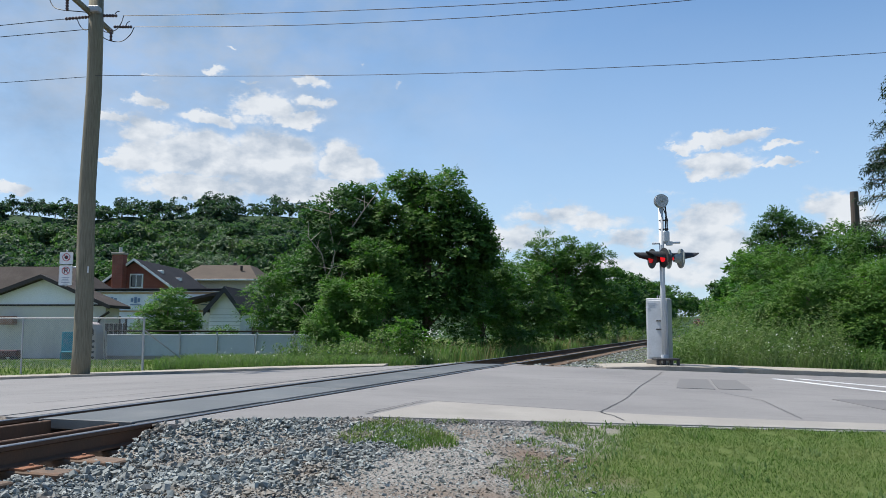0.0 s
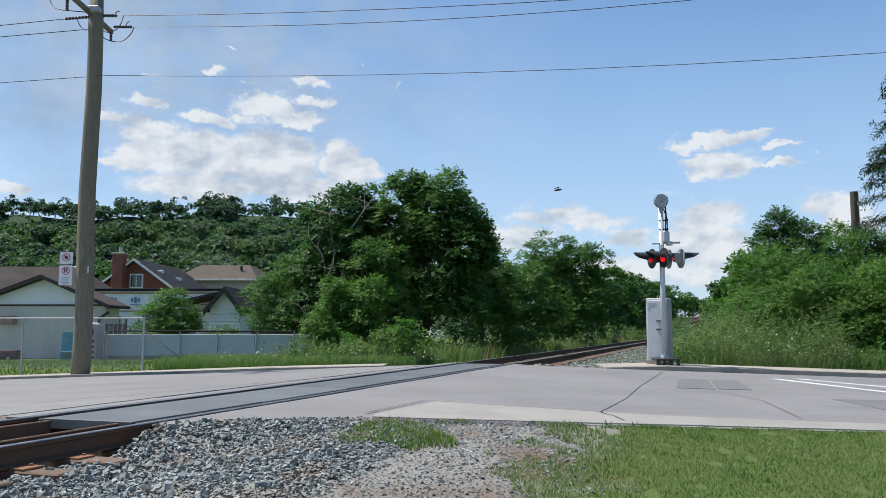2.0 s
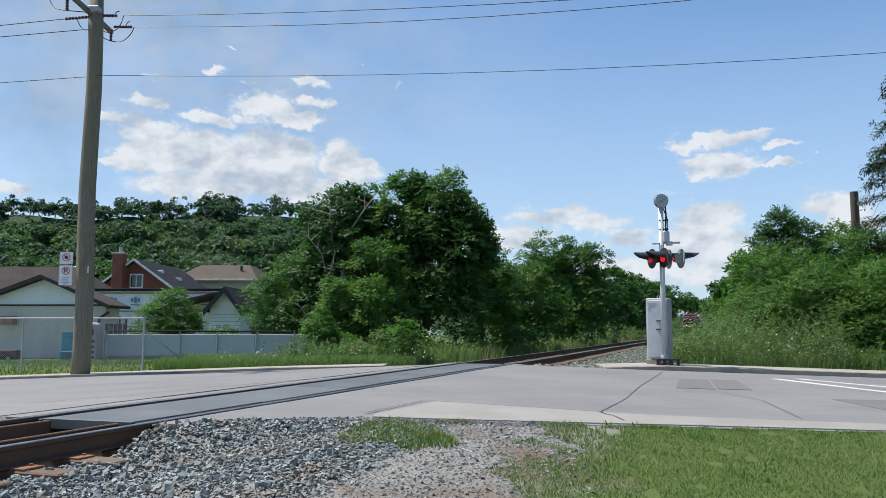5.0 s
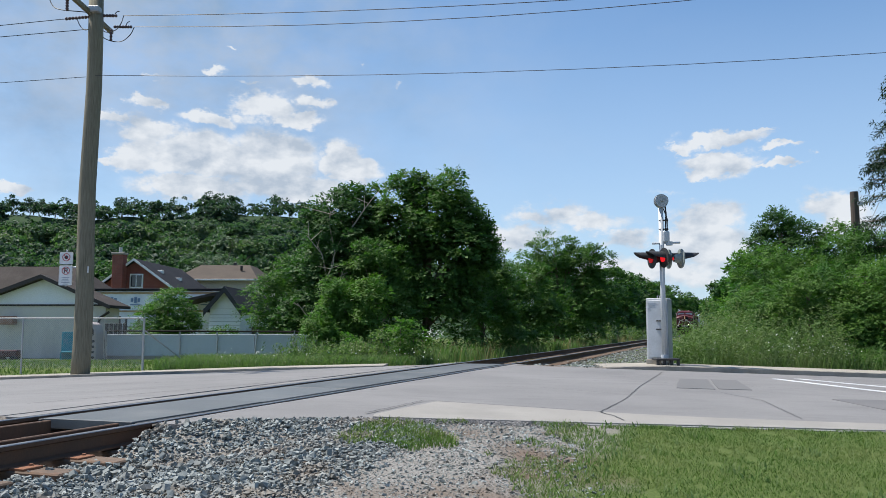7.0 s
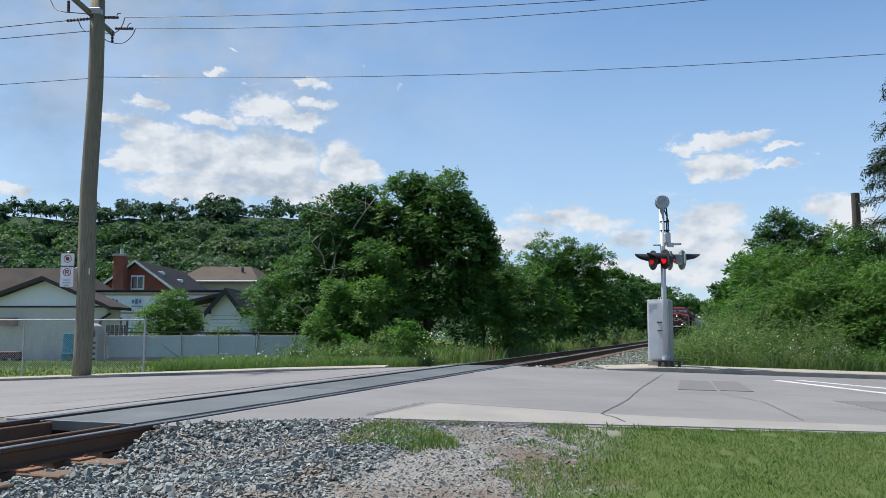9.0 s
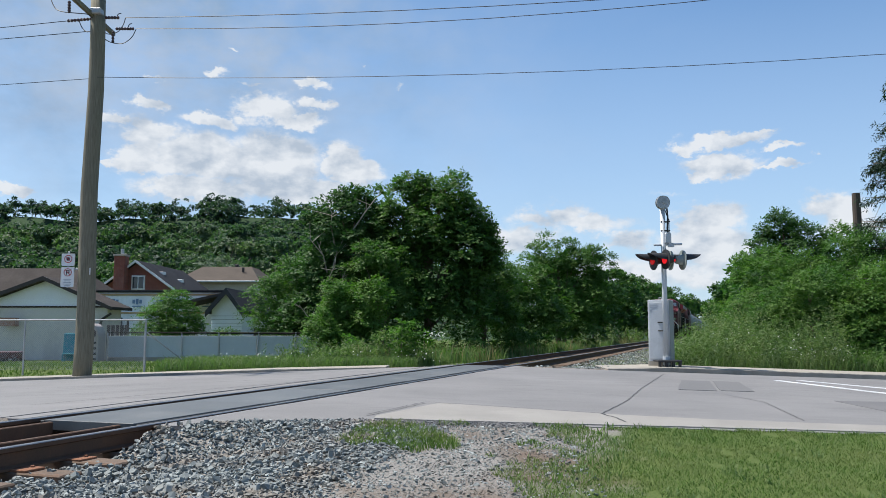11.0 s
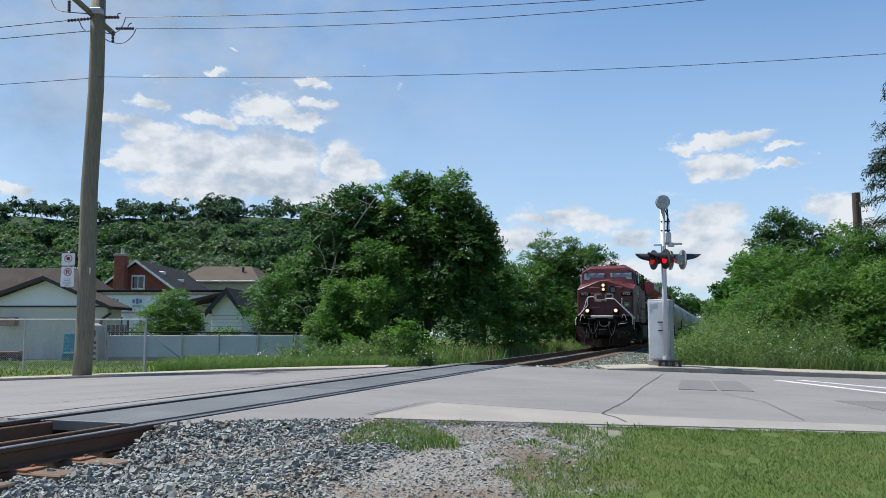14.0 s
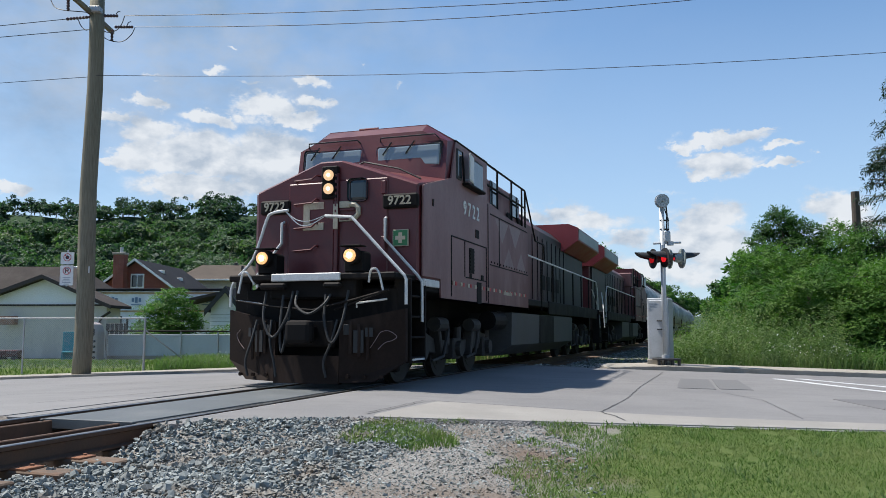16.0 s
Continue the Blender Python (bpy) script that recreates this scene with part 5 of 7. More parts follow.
plant("tree", 8.5, 60, [(-.6, 0, 6.9, 1.7, 1.7, 1.4), (1.4, 0, 6.5, 1.5, 1.6, 1.3), (2.9, -.2, 6.2, 1.2, 1.1, 1.0), (-2.2, 0, 5.0, 1.6, 1.6, 1.5), (1.0, -.4, 4.4, 2.2, 1.8, 1.8), (2.8, -.4, 4.0, 1.4, 1.4, 1.6), (0, -.9, 2.2, 3.0, 1.7, 1.9)], 7500, .25, LEAF, "broad green tree with an open crown", 19, trunk=.2, group=G, spray=.6)
rg = np.random.default_rng(40)
for k, (s, l, h, w) in enumerate(((74, 7.6, 6.5, 5.5), (86, 8.4, 8.0, 6.5), (100, 8.6, 8.2, 7), (116, 9.2, 9.6, 8), (134, 9.4, 10.5, 8.5), (154, 9, 11.6, 10), (176, 10.2, 12.0, 11), (200, 11, 12.8, 12), (228, 12.0, 13.0, 13), (262, 13.5, 13.5, 14), (300, 14.5, 14, 15), (345, 14, 14, 16), (395, 14, 14, 18), (470, 11, 12.5, 19), (490, -1, 11.5, 20), (500, -14, 12.5, 20))):
    p = track(s, l)
    plant("tree", p.x, p.y, rnd_blobs(rg, w, h), 1900, .36 + .0013 * s, LEAF_DARK if k % 3 else LEAF, "green tree in the row along the railway", 50 + k, trunk=.2, group=G, per=6, spray=.7 + .002 * s)
# far side of the line on the right
R = "bushes on the bank"
plant("tree", 16.1, 38, [(0, 0, 5.4, .75, .8, .8), (.9, 0, 5.5, .55, .7, .75), (-.6, 0, 4.5, .8, .9, .9), (.6, -.3, 3.9, 1.2, 1.1, 1.2), (-1.3, -.3, 3.0, 1.0, 1.0, 1.0), (0, -.6, 1.7, 2.1, 1.3, 1.4)], 6000, .19, LEAF_DARK, "tall dark green tree on the bank", 21, trunk=.15, group=R)
plant("tree", 18.6, 38, [(0, 0, 4.4, 1.2, 1.2, 1.3), (1.4, 0, 4.2, 1.1, 1.1, 1.2), (.6, -.4, 2.6, 1.8, 1.4, 1.6)], 4200, .19, LEAF, "green tree on the bank", 22, trunk=.13, group=R)
plant("bush", 12.3, 27.2, [(0, 0, 2.1, 1.0, 1.0, .75), (-.9, -.2, 1.4, .8, .8, .7), (.9, 0, 1.8, .8, .9, .8), (0, -.5, .8, 1.4, .9, .7)], 4600, .135, LEAF, "dense green bush on the bank", 23, trunk=.07, group=R, spray=.4, category="bush")
plant("bush", 14.2, 26.2, [(0, 0, 2.2, .9, .9, .8), (.8, -.1, 1.7, .9, .9, .8), (-.7, -.2, 1.6, .8, .8, .7), (0, -.5, .8, 1.5, .9, .7)], 4800, .135, LEAF_LIGHT, "bright green dense bush on the bank", 24, trunk=.07, group=R, spray=.4, category="bush")
plant("bush", 15.9, 26.8, [(0, 0, 2.4, 1.1, 1.0, .9), (0, -.5, 1.0, 1.6, 1.0, .9)], 3600, .135, LEAF, "dense green bush on the bank", 25, trunk=.07, group=R, spray=.4, category="bush")
plant("bush", 12.6, 32.2, [(0, 0, 1.6, .8, .8, .6), (.8, 0, 2.1, .8, .8, .7), (-.4, -.4, .8, .9, .8, .6)], 3400, .15, LEAF, "green bush on the bank", 26, trunk=.07, group=R, spray=.4, category="bush")
plant("bush", 13.6, 33.0, [(0, 0, 3.1, 1.2, 1.1, 1.0), (1.0, 0, 2.8, 1.1, 1.0, 1.0), (-.6, -.4, 1.4, 1.5, 1.0, 1.0)], 3800, .16, LEAF_LIGHT, "bright green bush on the bank", 27, trunk=.08, group=R, spray=.45, category="bush")
plant("bush", 16.8, 32.0, [(0, 0, 3.4, 1.3, 1.2, 1.2), (.2, -.5, 1.5, 1.7, 1.1, 1.1)], 3600, .16, LEAF, "green bush on the bank", 28, trunk=.08, group=R, spray=.45, category="bush")
for k, (x, y, h, w) in enumerate(((18.0, 44, 4.2, 3.6), (20.6, 51, 4.5, 4.0), (23.2, 59, 4.2, 4.2), (26.3, 69, 4.1, 4.4), (31.3, 83, 4.4, 5.2), (38, 101, 4.7, 6.2), (49, 130, 5.2, 8), (66, 175, 6.0, 10), (89, 235, 7, 13), (123, 320, 8, 18))):
    plant("tree", x, y, rnd_blobs(rg, w, h, 6, .15), 1900, .26 + .0017 * y, LEAF if k % 2 else LEAF_DARK, "green tree in the row along the railway", 80 + k, trunk=.14, group=R, per=6, spray=.5 + .003 * y)
for k, (q, l, h, w) in enumerate(((60, -9.4, 7.0, 5.0), (75, -8.8, 7.4, 5.5), (92, -7.9, 7.0, 5.0), (112, -7.6, 6.8, 5.0), (135, -7.6, 7.0, 5.5), (165, -7.8, 7.5, 6), (200, -8.2, 8.0, 7), (245, -8.8, 9.0, 8), (300, -9, 10, 9))):
    p = track(q, l)
    plant("tree", p.x, p.y, rnd_blobs(rg, w, h, 7, .2), 2200, .28 + .0012 * q, LEAF_DARK if k % 3 else LEAF, "green tree in the row along the railway", 140 + k, trunk=.16, group=R, per=6, spray=.55 + .002 * q)
plant("bush", -11.35, 33.2, [(0, 0, 2.05, .75, .7, .75), (-.65, 0, 1.5, .6, .6, .7), (.6, -.1, 1.5, .6, .6, .7), (0, -.3, .8, 1.05, .8, .6)], 2600, .15, LEAF_LIGHT, "light green leafy shrub in the yard", 29, trunk=.08, spray=.4, category="bush")
plant("bush", -9.4, 34, [(0, 0, .9, .4, .5, .4), (.3, -.3, .6, .7, .6, .4)], 700, .14, LEAF, "green shrub by the panel fence", 30, trunk=.05, spray=.4, category="bush")
plant("bush", -4.5, 28.6, [(0, 0, 1.3, .35, .35, .5), (.2, 0, .6, .5, .4, .45)], 1000, .13, LEAF_LIGHT, "light green shrub at the end of the fence", 33, trunk=.04, spray=.35, category="bush")
for k, x in enumerate((-30, -27.4, -33, -24.6)):
    plant("tree", x, 84 + 3 * k, rnd_blobs(rg, 7, 7.2 + .4 * k), 1900, .44, LEAF_DARK, "dark tree behind the houses", 100 + k, trunk=.2, per=6, spray=.7)
for k, x in enumerate((-46, -41, -37)):
    plant("tree", x, 92 + 4 * k, rnd_blobs(rg, 9, 9.5), 2000, .44, LEAF_DARK, "dark tree behind the houses", 110 + k, trunk=.2, per=6, spray=.7)

plant("tree", -26.8, 96, rnd_blobs(rg, 9.5, 11.4, 8, .3), 3600, .34, FAR_WOODS[3], "pale grey-green willow behind the houses", 121, trunk=.25, per=7, spray=.8)

# spruce
sp = thing("spruce", pose(17.75, 30, gz(17.75, 30)), "tall dark spruce with drooping boughs", "tree")
part("trunk", tube([(0, 0, -.3), (0, 0, 11.5)], .2, 8, None, .02), BARK, sp)
rs = np.random.default_rng(7)
pts, axs = [], []
bm = bmesh.new()
for k in range(150):
    z = rs.uniform(.8, 11.2)
    L = (11.6 - z) * .26 + .3
    a = rs.uniform(0, 2 * math.pi)
    tip = Vector((math.cos(a) * L, math.sin(a) * L, z - .22 * L))
    root = Vector((0, 0, z))
    tube([root, root.lerp(tip, .6) + Vector((0, 0, -.08 * L)), tip + Vector((0, 0, .06))], .03, 4, bm, .008)
    for j in range(26):
        f = rs.uniform(.15, 1)
        pts.append(root.lerp(tip, f) + Vector(rs.normal(size=3) * .06))
        axs.append((math.cos(a) + rs.normal() * .7, math.sin(a) + rs.normal() * .7, -.5 + rs.normal() * .3))
part("boughs", bm, BARK, sp)
cr = new("needles", leaf_mesh("needles", np.array(pts), np.array(axs), rs, .17, 9, .7, .3, .24, LEAF_SPRUCE, .42))
cr.parent = sp

# wooded hillside: each tree a heap of leafy domes; open crowns on bare boles along the ridge
rh = np.random.default_rng(3)
WOODS = [[], [], [], [], []]
bm = bmesh.new()


def far_tree(x, y, w, h, tint, domes, sprays, low=0.45):
    z = gz(x, y)
    top = rh.normal(size=(domes, 3))
    top[:, 2] = np.abs(top[:, 2]) * 1.0 - .25
    top /= np.linalg.norm(top, axis=1, keepdims=True)
    mid = low + (1 - low) * .5
    c = np.array([x, y, z + h * mid]) + top * np.array([w * .40, w * .40, h * (1 - mid) * .72]) * rh.uniform(.75, 1.05, (domes, 1))
    r = w * .20 * rh.uniform(.75, 1.25, domes)
    which = rh.integers(0, domes, domes * sprays)
    o = rh.normal(size=(domes * sprays, 3)) + top[which] * .9
    o[:, 2] = np.where(o[:, 2] < -.4, -o[:, 2], o[:, 2])
    o /= np.linalg.norm(o, axis=1, keepdims=True)
    p = c[which] + o * r[which][:, None] * np.array([1, 1, .75]) * rh.uniform(.8, 1.05, (len(o), 1))
    WOODS[tint].append((p, np.cross(o, rh.normal(size=o.shape)), o * 2.6))


for k in range(310):
    y = rh.uniform(200, 346)
    x = -y * rh.uniform(.10, .62)
    w = rh.uniform(8, 13.5) * (1 - .3 * smooth(y, 300, 350))
    far_tree(x, y, w, w * rh.uniform(.8, 1.1), int(rh.choice(4, p=(.42, .28, .22, .08))), 11, 11, .2)
for k in range(110):                # the rest of the slope, behind the trees of the railway
    y = rh.uniform(215, 380)
    far_tree(y * rh.uniform(-.10, .22), y, rh.uniform(9, 14), rh.uniform(9, 13), int(rh.integers(0, 3)), 6, 5, .2)
for k in range(150):                # dark scrub on the steep edge below the ridge
    y = rh.uniform(344, 375)
    w = rh.uniform(7, 10.5)
    far_tree(rh.uniform(-226, -8), y, w, w * rh.uniform(.55, .8), 1 if k % 3 else 0, 8, 8, .0)
for k in range(70):                 # bushes between the trees of the ridge
    w = rh.uniform(4.5, 8)
    far_tree(rh.uniform(-226, -8), rh.uniform(368, 380), w, w * rh.uniform(.4, .75), 4, 6, 8, .0)
for k in range(50):                 # ridge
    x, y = -224 + 4.3 * k + rh.normal() * 2.4, rh.uniform(372, 384)
    w, h = rh.uniform(5, 10.5), rh.uniform(5, 12)
    far_tree(x, y, w, h, 4, 9, 13, .12)
    tube([(x, y, gz(x, y) - .5), (x + rh.normal() * .4, y, gz(x, y) + h * .7)], .26, 5, bm, .12)
# these leaf colours already hold the distance haze
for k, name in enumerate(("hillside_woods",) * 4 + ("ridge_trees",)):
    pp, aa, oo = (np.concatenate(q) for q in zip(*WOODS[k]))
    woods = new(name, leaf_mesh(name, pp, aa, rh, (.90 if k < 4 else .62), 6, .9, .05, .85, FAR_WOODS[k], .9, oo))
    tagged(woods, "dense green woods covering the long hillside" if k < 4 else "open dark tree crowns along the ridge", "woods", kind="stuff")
tagged(part("ridge_trunks", bm, BARK), "bare tree trunks along the ridge", "tree trunks", kind="stuff")


# ---- grass, weeds, stones ----
def blades(name, xy, rng, length, width, material, lean=0.5):
    n = len(xy)
    z = ground_z(xy[:, 0], xy[:, 1])
    lt = lat(xy[:, 0], xy[:, 1])
    L = length * rng.uniform(.45, 1.25, n) * np.where((lt < -3.5) & (xy[:, 1] > 21), .35 + .65 * smooth(-lt, 4.2, 7.2), 1.0)
    a = rng.uniform(0, 2 * np.pi, n)
    d = np.stack([np.cos(a), np.sin(a)], 1) * (lean * rng.uniform(.1, 1, n) * L)[:, None]
    w = np.stack([-np.sin(a + rng.normal(size=n)), np.cos(a)], 1) * (width * rng.uniform(.6, 1.3, n))[:, None] * .5
    b = np.concatenate([xy, z[:, None] - .01], 1)
    mid = b + np.concatenate([d * .4, (L * .6)[:, None]], 1)
    tip = b + np.concatenate([d * 1.1, (L * .95)[:, None]], 1)
    w3 = np.concatenate([w, np.zeros((n, 1))], 1)
    V = np.stack([b - w3, b + w3, mid + w3 * .8, mid - w3 * .8, tip], 1).reshape(-1, 3)
    o = (np.arange(n) * 5)[:, None]
    T = np.concatenate([o + np.array([0, 1, 2]), o + np.array([0, 2, 3]), o + np.array([3, 2, 4])], 1).reshape(-1, 3)
    me = bpy.data.meshes.new(name)
    me.vertices.add(len(V))
    me.vertices.foreach_set("co", V.astype(np.float32).ravel())
    me.loops.add(T.size)
    me.loops.foreach_set("vertex_index", T.astype(np.int32).ravel())
    me.polygons.add(len(T))
    me.polygons.foreach_set("loop_start", np.arange(0, T.size, 3, dtype=np.int32))
    me.update(calc_edges=True)
    me.validate()
    me.shade_flat()
    me.materials.append(material)
    return new(name, me)


def field(rng, n, x0, x1, y0, y1, keep=None):
    p = np.stack([rng.uniform(x0, x1, n), rng.uniform(y0, y1, n)], 1)
    return p[keep(p[:, 0], p[:, 1])] if keep else p


def wob(x, y, f=1.0):
    return np.sin(x * 2.1 * f + 1) * np.cos(y * 1.7 * f) + .5 * np.sin(x * 5.3 * f + y * 3.1 * f) + .3 * np.cos(x * 11 * f - y * 7 * f)


rw = np.random.default_rng(9)
lawn = lambda x, y: (y < near_edge(x) - .02 + .05 * wob(x, y, 3)) & (x > .50 + .36 * (y - 6.4) + .24 * wob(x, y, 1.3) + .12 * wob(x, y, 4.1)) & (wob(x * 1.7, y * 1.3 + 4, 1.1) > -1.15)
tagged(blades("lawn_grass", field(rw, 84000, .3, 6.2, 5.6, 9.2, lawn), rw, .038, .006, GRASS, 1.1), "short mown green grass beside the gravel", "grass", kind="stuff")
tagged(blades("lawn_weeds", field(rw, 9000, .4, 7.0, 4.8, 8.9, lambda x, y: lawn(x, y) & (wob(x + 3, y, 2.2) > .7 - 1.1 * (x < 1.3 + .36 * (y - 6.4)))), rw, .075, .013, WEED, 1.1), "taller weeds in the mown grass", "weeds", kind="stuff")
tuft = lambda x, y: ((x + .42) / .52) ** 2 + ((y - 7.75) / .62) ** 2 < 1 + .35 * wob(x, y, 2.5)
tagged(blades("grass_tuft", field(rw, 9000, -1.2, .4, 6.8, 8.6, tuft), rw, .085, .007, GRASS, .9), "tuft of green grass in the gravel", "grass", kind="stuff")
edge = lambda x, y: (np.abs(y - near_edge(x) + .12) < .06 + .05 * wob(x, y, 3)) & (wob(x, y * 0, 2.7) > .2)
tagged(blades("edge_grass", field(rw, 16000, -.2, 6, 8.2, 9.1, edge), rw, .055, .007, GRASS, .9), "grass tufts along the edge of the pavement", "grass", kind="stuff")
tagged(blades("yard_grass", field(rw, 19000, -18, -2.0, 22.3, 31, lambda x, y: lat(x, y) > 3.2), rw, .11, .024, GRASS, .8), "green yard grass behind the fence", "grass", kind="stuff")
verge = lambda x, y: (lat(x, y) > 2.6) & (x > -8.2 + .3 * wob(x, y))
tagged(blades("tall_grass", field(rw, 36000, -8.4, 4, 22.3, 27.5, verge), rw, .32, .014, WEED, .8), "tall rough grass on the verge", "grass", kind="stuff")
rail_side = lambda x, y: (np.abs(lat(x, y) - 4.2) < 1.5 + .3 * wob(x, y, .6))
tagged(blades("track_grass", field(rw, 70000, -3, 24, 24, 75, rail_side), rw, .62, .028, WEED, .5), "tall rough grass along the track", "grass", kind="stuff")
tagged(blades("dry_grass", field(rw, 40000, -3, 30, 24, 90, lambda x, y: (np.abs(lat(x, y) - 3.9) < 1.2) & (wob(x, y, .33) > .1)), rw, .8, .02, STRAW, .4), "dry straw coloured grass along the track", "grass", kind="stuff")
mid = lambda x, y: (np.abs(lat(x, y)) < .62) & (y > 22.6) & (wob(x, y, 1.0) > -.2)
tagged(blades("track_weeds", field(rw, 26000, -1, 17, 22, 60, mid), rw, .16, .02, WEED, .8), "low weeds between the rails", "weeds", kind="stuff")
bank = lambda x, y: (lat(x, y) < -3.9 - .3 * wob(x, y, .8)) & (lat(x, y) > -16)
tagged(blades("bank_grass", field(rw, 27000, 6.2, 18, 22.4, 34, bank), rw, .58, .014, WEED, .6), "rough green grass on the bank", "grass", kind="stuff")


def weeds(name, n, x0, x1, y0, y1, keep, h, leaf, material, label, per=8):
    """Leafy stalks: sprays stacked up on upright stems."""
    p = field(rw, n, x0, x1, y0, y1, keep)
    z = ground_z(p[:, 0], p[:, 1])
    lt = lat(p[:, 0], p[:, 1])
    H = h * rw.uniform(.35, 1.2, len(p)) * (.78 + .3 * wob(p[:, 0], p[:, 1], .7)) * np.where(lt < 0, .3 + .85 * smooth(-lt, 4.0, 5.9), 1.0)
    b, a = [], []
    for f in (.05, .3, .55, .8):
        b.append(np.stack([p[:, 0] + rw.normal(size=len(p)) * .06, p[:, 1] + rw.normal(size=len(p)) * .06, z + H * f], 1))
        a.append(rw.normal(size=(len(p), 3)) * .35 + np.array([0, 0, 1.0]))
    me = leaf_mesh(name, np.concatenate(b), np.concatenate(a), rw, leaf, per, .9, .1, .36, material, h * .32)
    return tagged(new(name, me), label, "weeds", kind="stuff")


weeds("bank_weeds", 2600, 6.4, 13, 22.8, 34, lambda x, y: (lat(x, y) < -4.1) & (lat(x, y) > -9.5), 1.4, .095, WEED, "leafy tall weeds on the bank")
weeds("bank_weeds", 900, 9, 18, 23, 27, lambda x, y: lat(x, y) < -9.5, .6, .13, LEAF, "leafy green weeds below the bushes")
weeds("verge_weeds", 1500, -5.2, 3.4, 23.6, 27, lambda x, y: (lat(x, y) > 3.0) & (wob(x, y, .9) > -.1), .78, .10, WEED, "leafy weeds on the verge")
weeds("track_side_weeds", 1500, -2, 15, 27, 55, lambda x, y: (lat(x, y) > 3.3) & (lat(x, y) < 6.8), .85, .15, LEAF, "leafy weeds along the track")
weeds("track_side_weeds", 900, 7, 30, 28, 80, lambda x, y: (lat(x, y) < -4.2) & (lat(x, y) > -7.5), .9, .17, WEED, "leafy weeds along the track")
weeds("track_side_weeds", 1500, 10, 60, 52, 150, lambda x, y: (lat(x, y) > 3.6) & (lat(x, y) < 7.5), 1.9, .36, WEED, "tall leafy weeds along the track")
weeds("track_side_weeds", 1500, 50, 130, 130, 340, lambda x, y: (lat(x, y) > 4.5) & (lat(x, y) < 11), 3.0, .7, WEED, "tall leafy weeds along the track")
weeds("track_side_weeds", 900, 24, 110, 70, 300, lambda x, y: (lat(x, y) < -4.4) & (lat(x, y) > -8), 1.8, .5, WEED, "tall leafy weeds along the track")
# sumac-like shoots with long leaves
for k, (x, y, h) in enumerate(((-1.35, 25.2, 1.45), (-.95, 25.5, 1.1), (-1.75, 25.6, 1.1), (-2.8, 26, .9))):
    ob = thing("sumac_shoot", pose(x, y, gz(x, y)), "bright green shoot with long feathered leaves", "shrub", "shoots on the verge")
    part("stem", tube([(0, 0, 0), (.03, 0, h * .9)], .015, 6, None, .008), BARK, ob)
    n = 40
    a = rw.uniform(0, 2 * np.pi, n)
    base = np.stack([np.zeros(n), np.zeros(n), h * rw.uniform(.25, .95, n)], 1)
    ax = np.stack([np.cos(a), np.sin(a), rw.uniform(.1, .7, n)], 1)
    f = new("fronds", leaf_mesh("fronds", base, ax, rw, .15, 15, 1.0, .35, .36, LEAF_LIGHT, .62))
    f.parent = ob


def flowers(n, x0, x1, y0, y1, z0, z1, keep, r, label):
    p = field(rw, n, x0, x1, y0, y1, keep)
    z = ground_z(p[:, 0], p[:, 1]) + rw.uniform(z0, z1, len(p))
    c = np.concatenate([p, z[:, None]], 1)
    a = np.stack([rw.normal(size=len(p)) * .3, -np.ones(len(p)) * .4, np.ones(len(p))], 1)
    me = leaf_mesh("white_flowers", c, a, rw, r, 6, 1.0, 0.0, .8, PETAL, r)
    tagged(new("white_flowers", me), label, "flowers", kind="stuff")


flowers(150, 9.2, 12.2, 23.2, 24.8, .25, .65, lambda x, y: wob(x, y, 1.2) > -.5, .035, "white wild flowers on the bank")
flowers(60, 6.6, 12, 24, 29, .4, .9, lambda x, y: lat(x, y) < -5.6, .045, "white wild flowers on the bank")
flowers(160, -.7, 2.0, 26.2, 28.5, .7, 1.15, lambda x, y: lat(x, y) > 3, .045, "white wild flowers on the verge")
flowers(50, -7, 0, 22.8, 25, .25, .5, None, .03, "white wild flowers on the verge")

# ballast and gravel
def on_bed(s, l, dz=0.0):
    return np.stack([N.x * (OFF + l) + D.x * s, N.y * (OFF + l) + D.y * s, bed_z(l) + dz], 1)


def bed_stones(name, n, s0, s1, l0, l1, size, seed, label, octa=False):
    rng = np.random.default_rng(seed)
    s, l = rng.uniform(s0, s1, n), rng.uniform(l0, l1, n)
    p = on_bed(s, l)
    g = ground_z(p[:, 0], p[:, 1])
    p[:, 2] = np.maximum(p[:, 2], g + .01) + rng.uniform(-.02, .02, n)
    ok = ~((s > 6.2) & (s < 21.6) & (p[:, 1] > near_edge(p[:, 0]) - .05) & (p[:, 1] < FAR_Y + .2)) & ~((s > 6.4) & (s < 21.4) & (np.abs(l) < 1.2))
    return tagged(stones(name, p[ok], size * rng.uniform(.5, 1.45, ok.sum()), seed, STONE, octa), label, "ballast", kind="stuff")


bed_stones("ballast", 9000, 2.2, 7.8, -3.3, -.82, .018, 61, "grey crushed stone ballast along the near rail")
bed_stones("ballast", 13000, 2.2, 7.8, -3.4, -.82, .021, 71, "grey crushed stone ballast along the near rail", True)
bed_stones("ballast", 2200, -14, 1.5, -3.3, 3.3, .04, 68, "grey crushed stone ballast of the track")
bed_stones("ballast", 4500, 1.5, 7.0, -.7, 1.6, .021, 62, "grey crushed stone ballast between the rails")
bed_stones("ballast", 8000, 20.5, 46, -4.2, -.8, .036, 63, "grey crushed stone ballast beside the far track", True)
bed_stones("ballast", 3200, 46, 110, -3.6, -.8, .06, 64, "grey crushed stone ballast beside the far track", True)
bed_stones("ballast", 2500, 1.5, 6.6, 1.6, 3.3, .03, 69, "grey crushed stone ballast of the track")
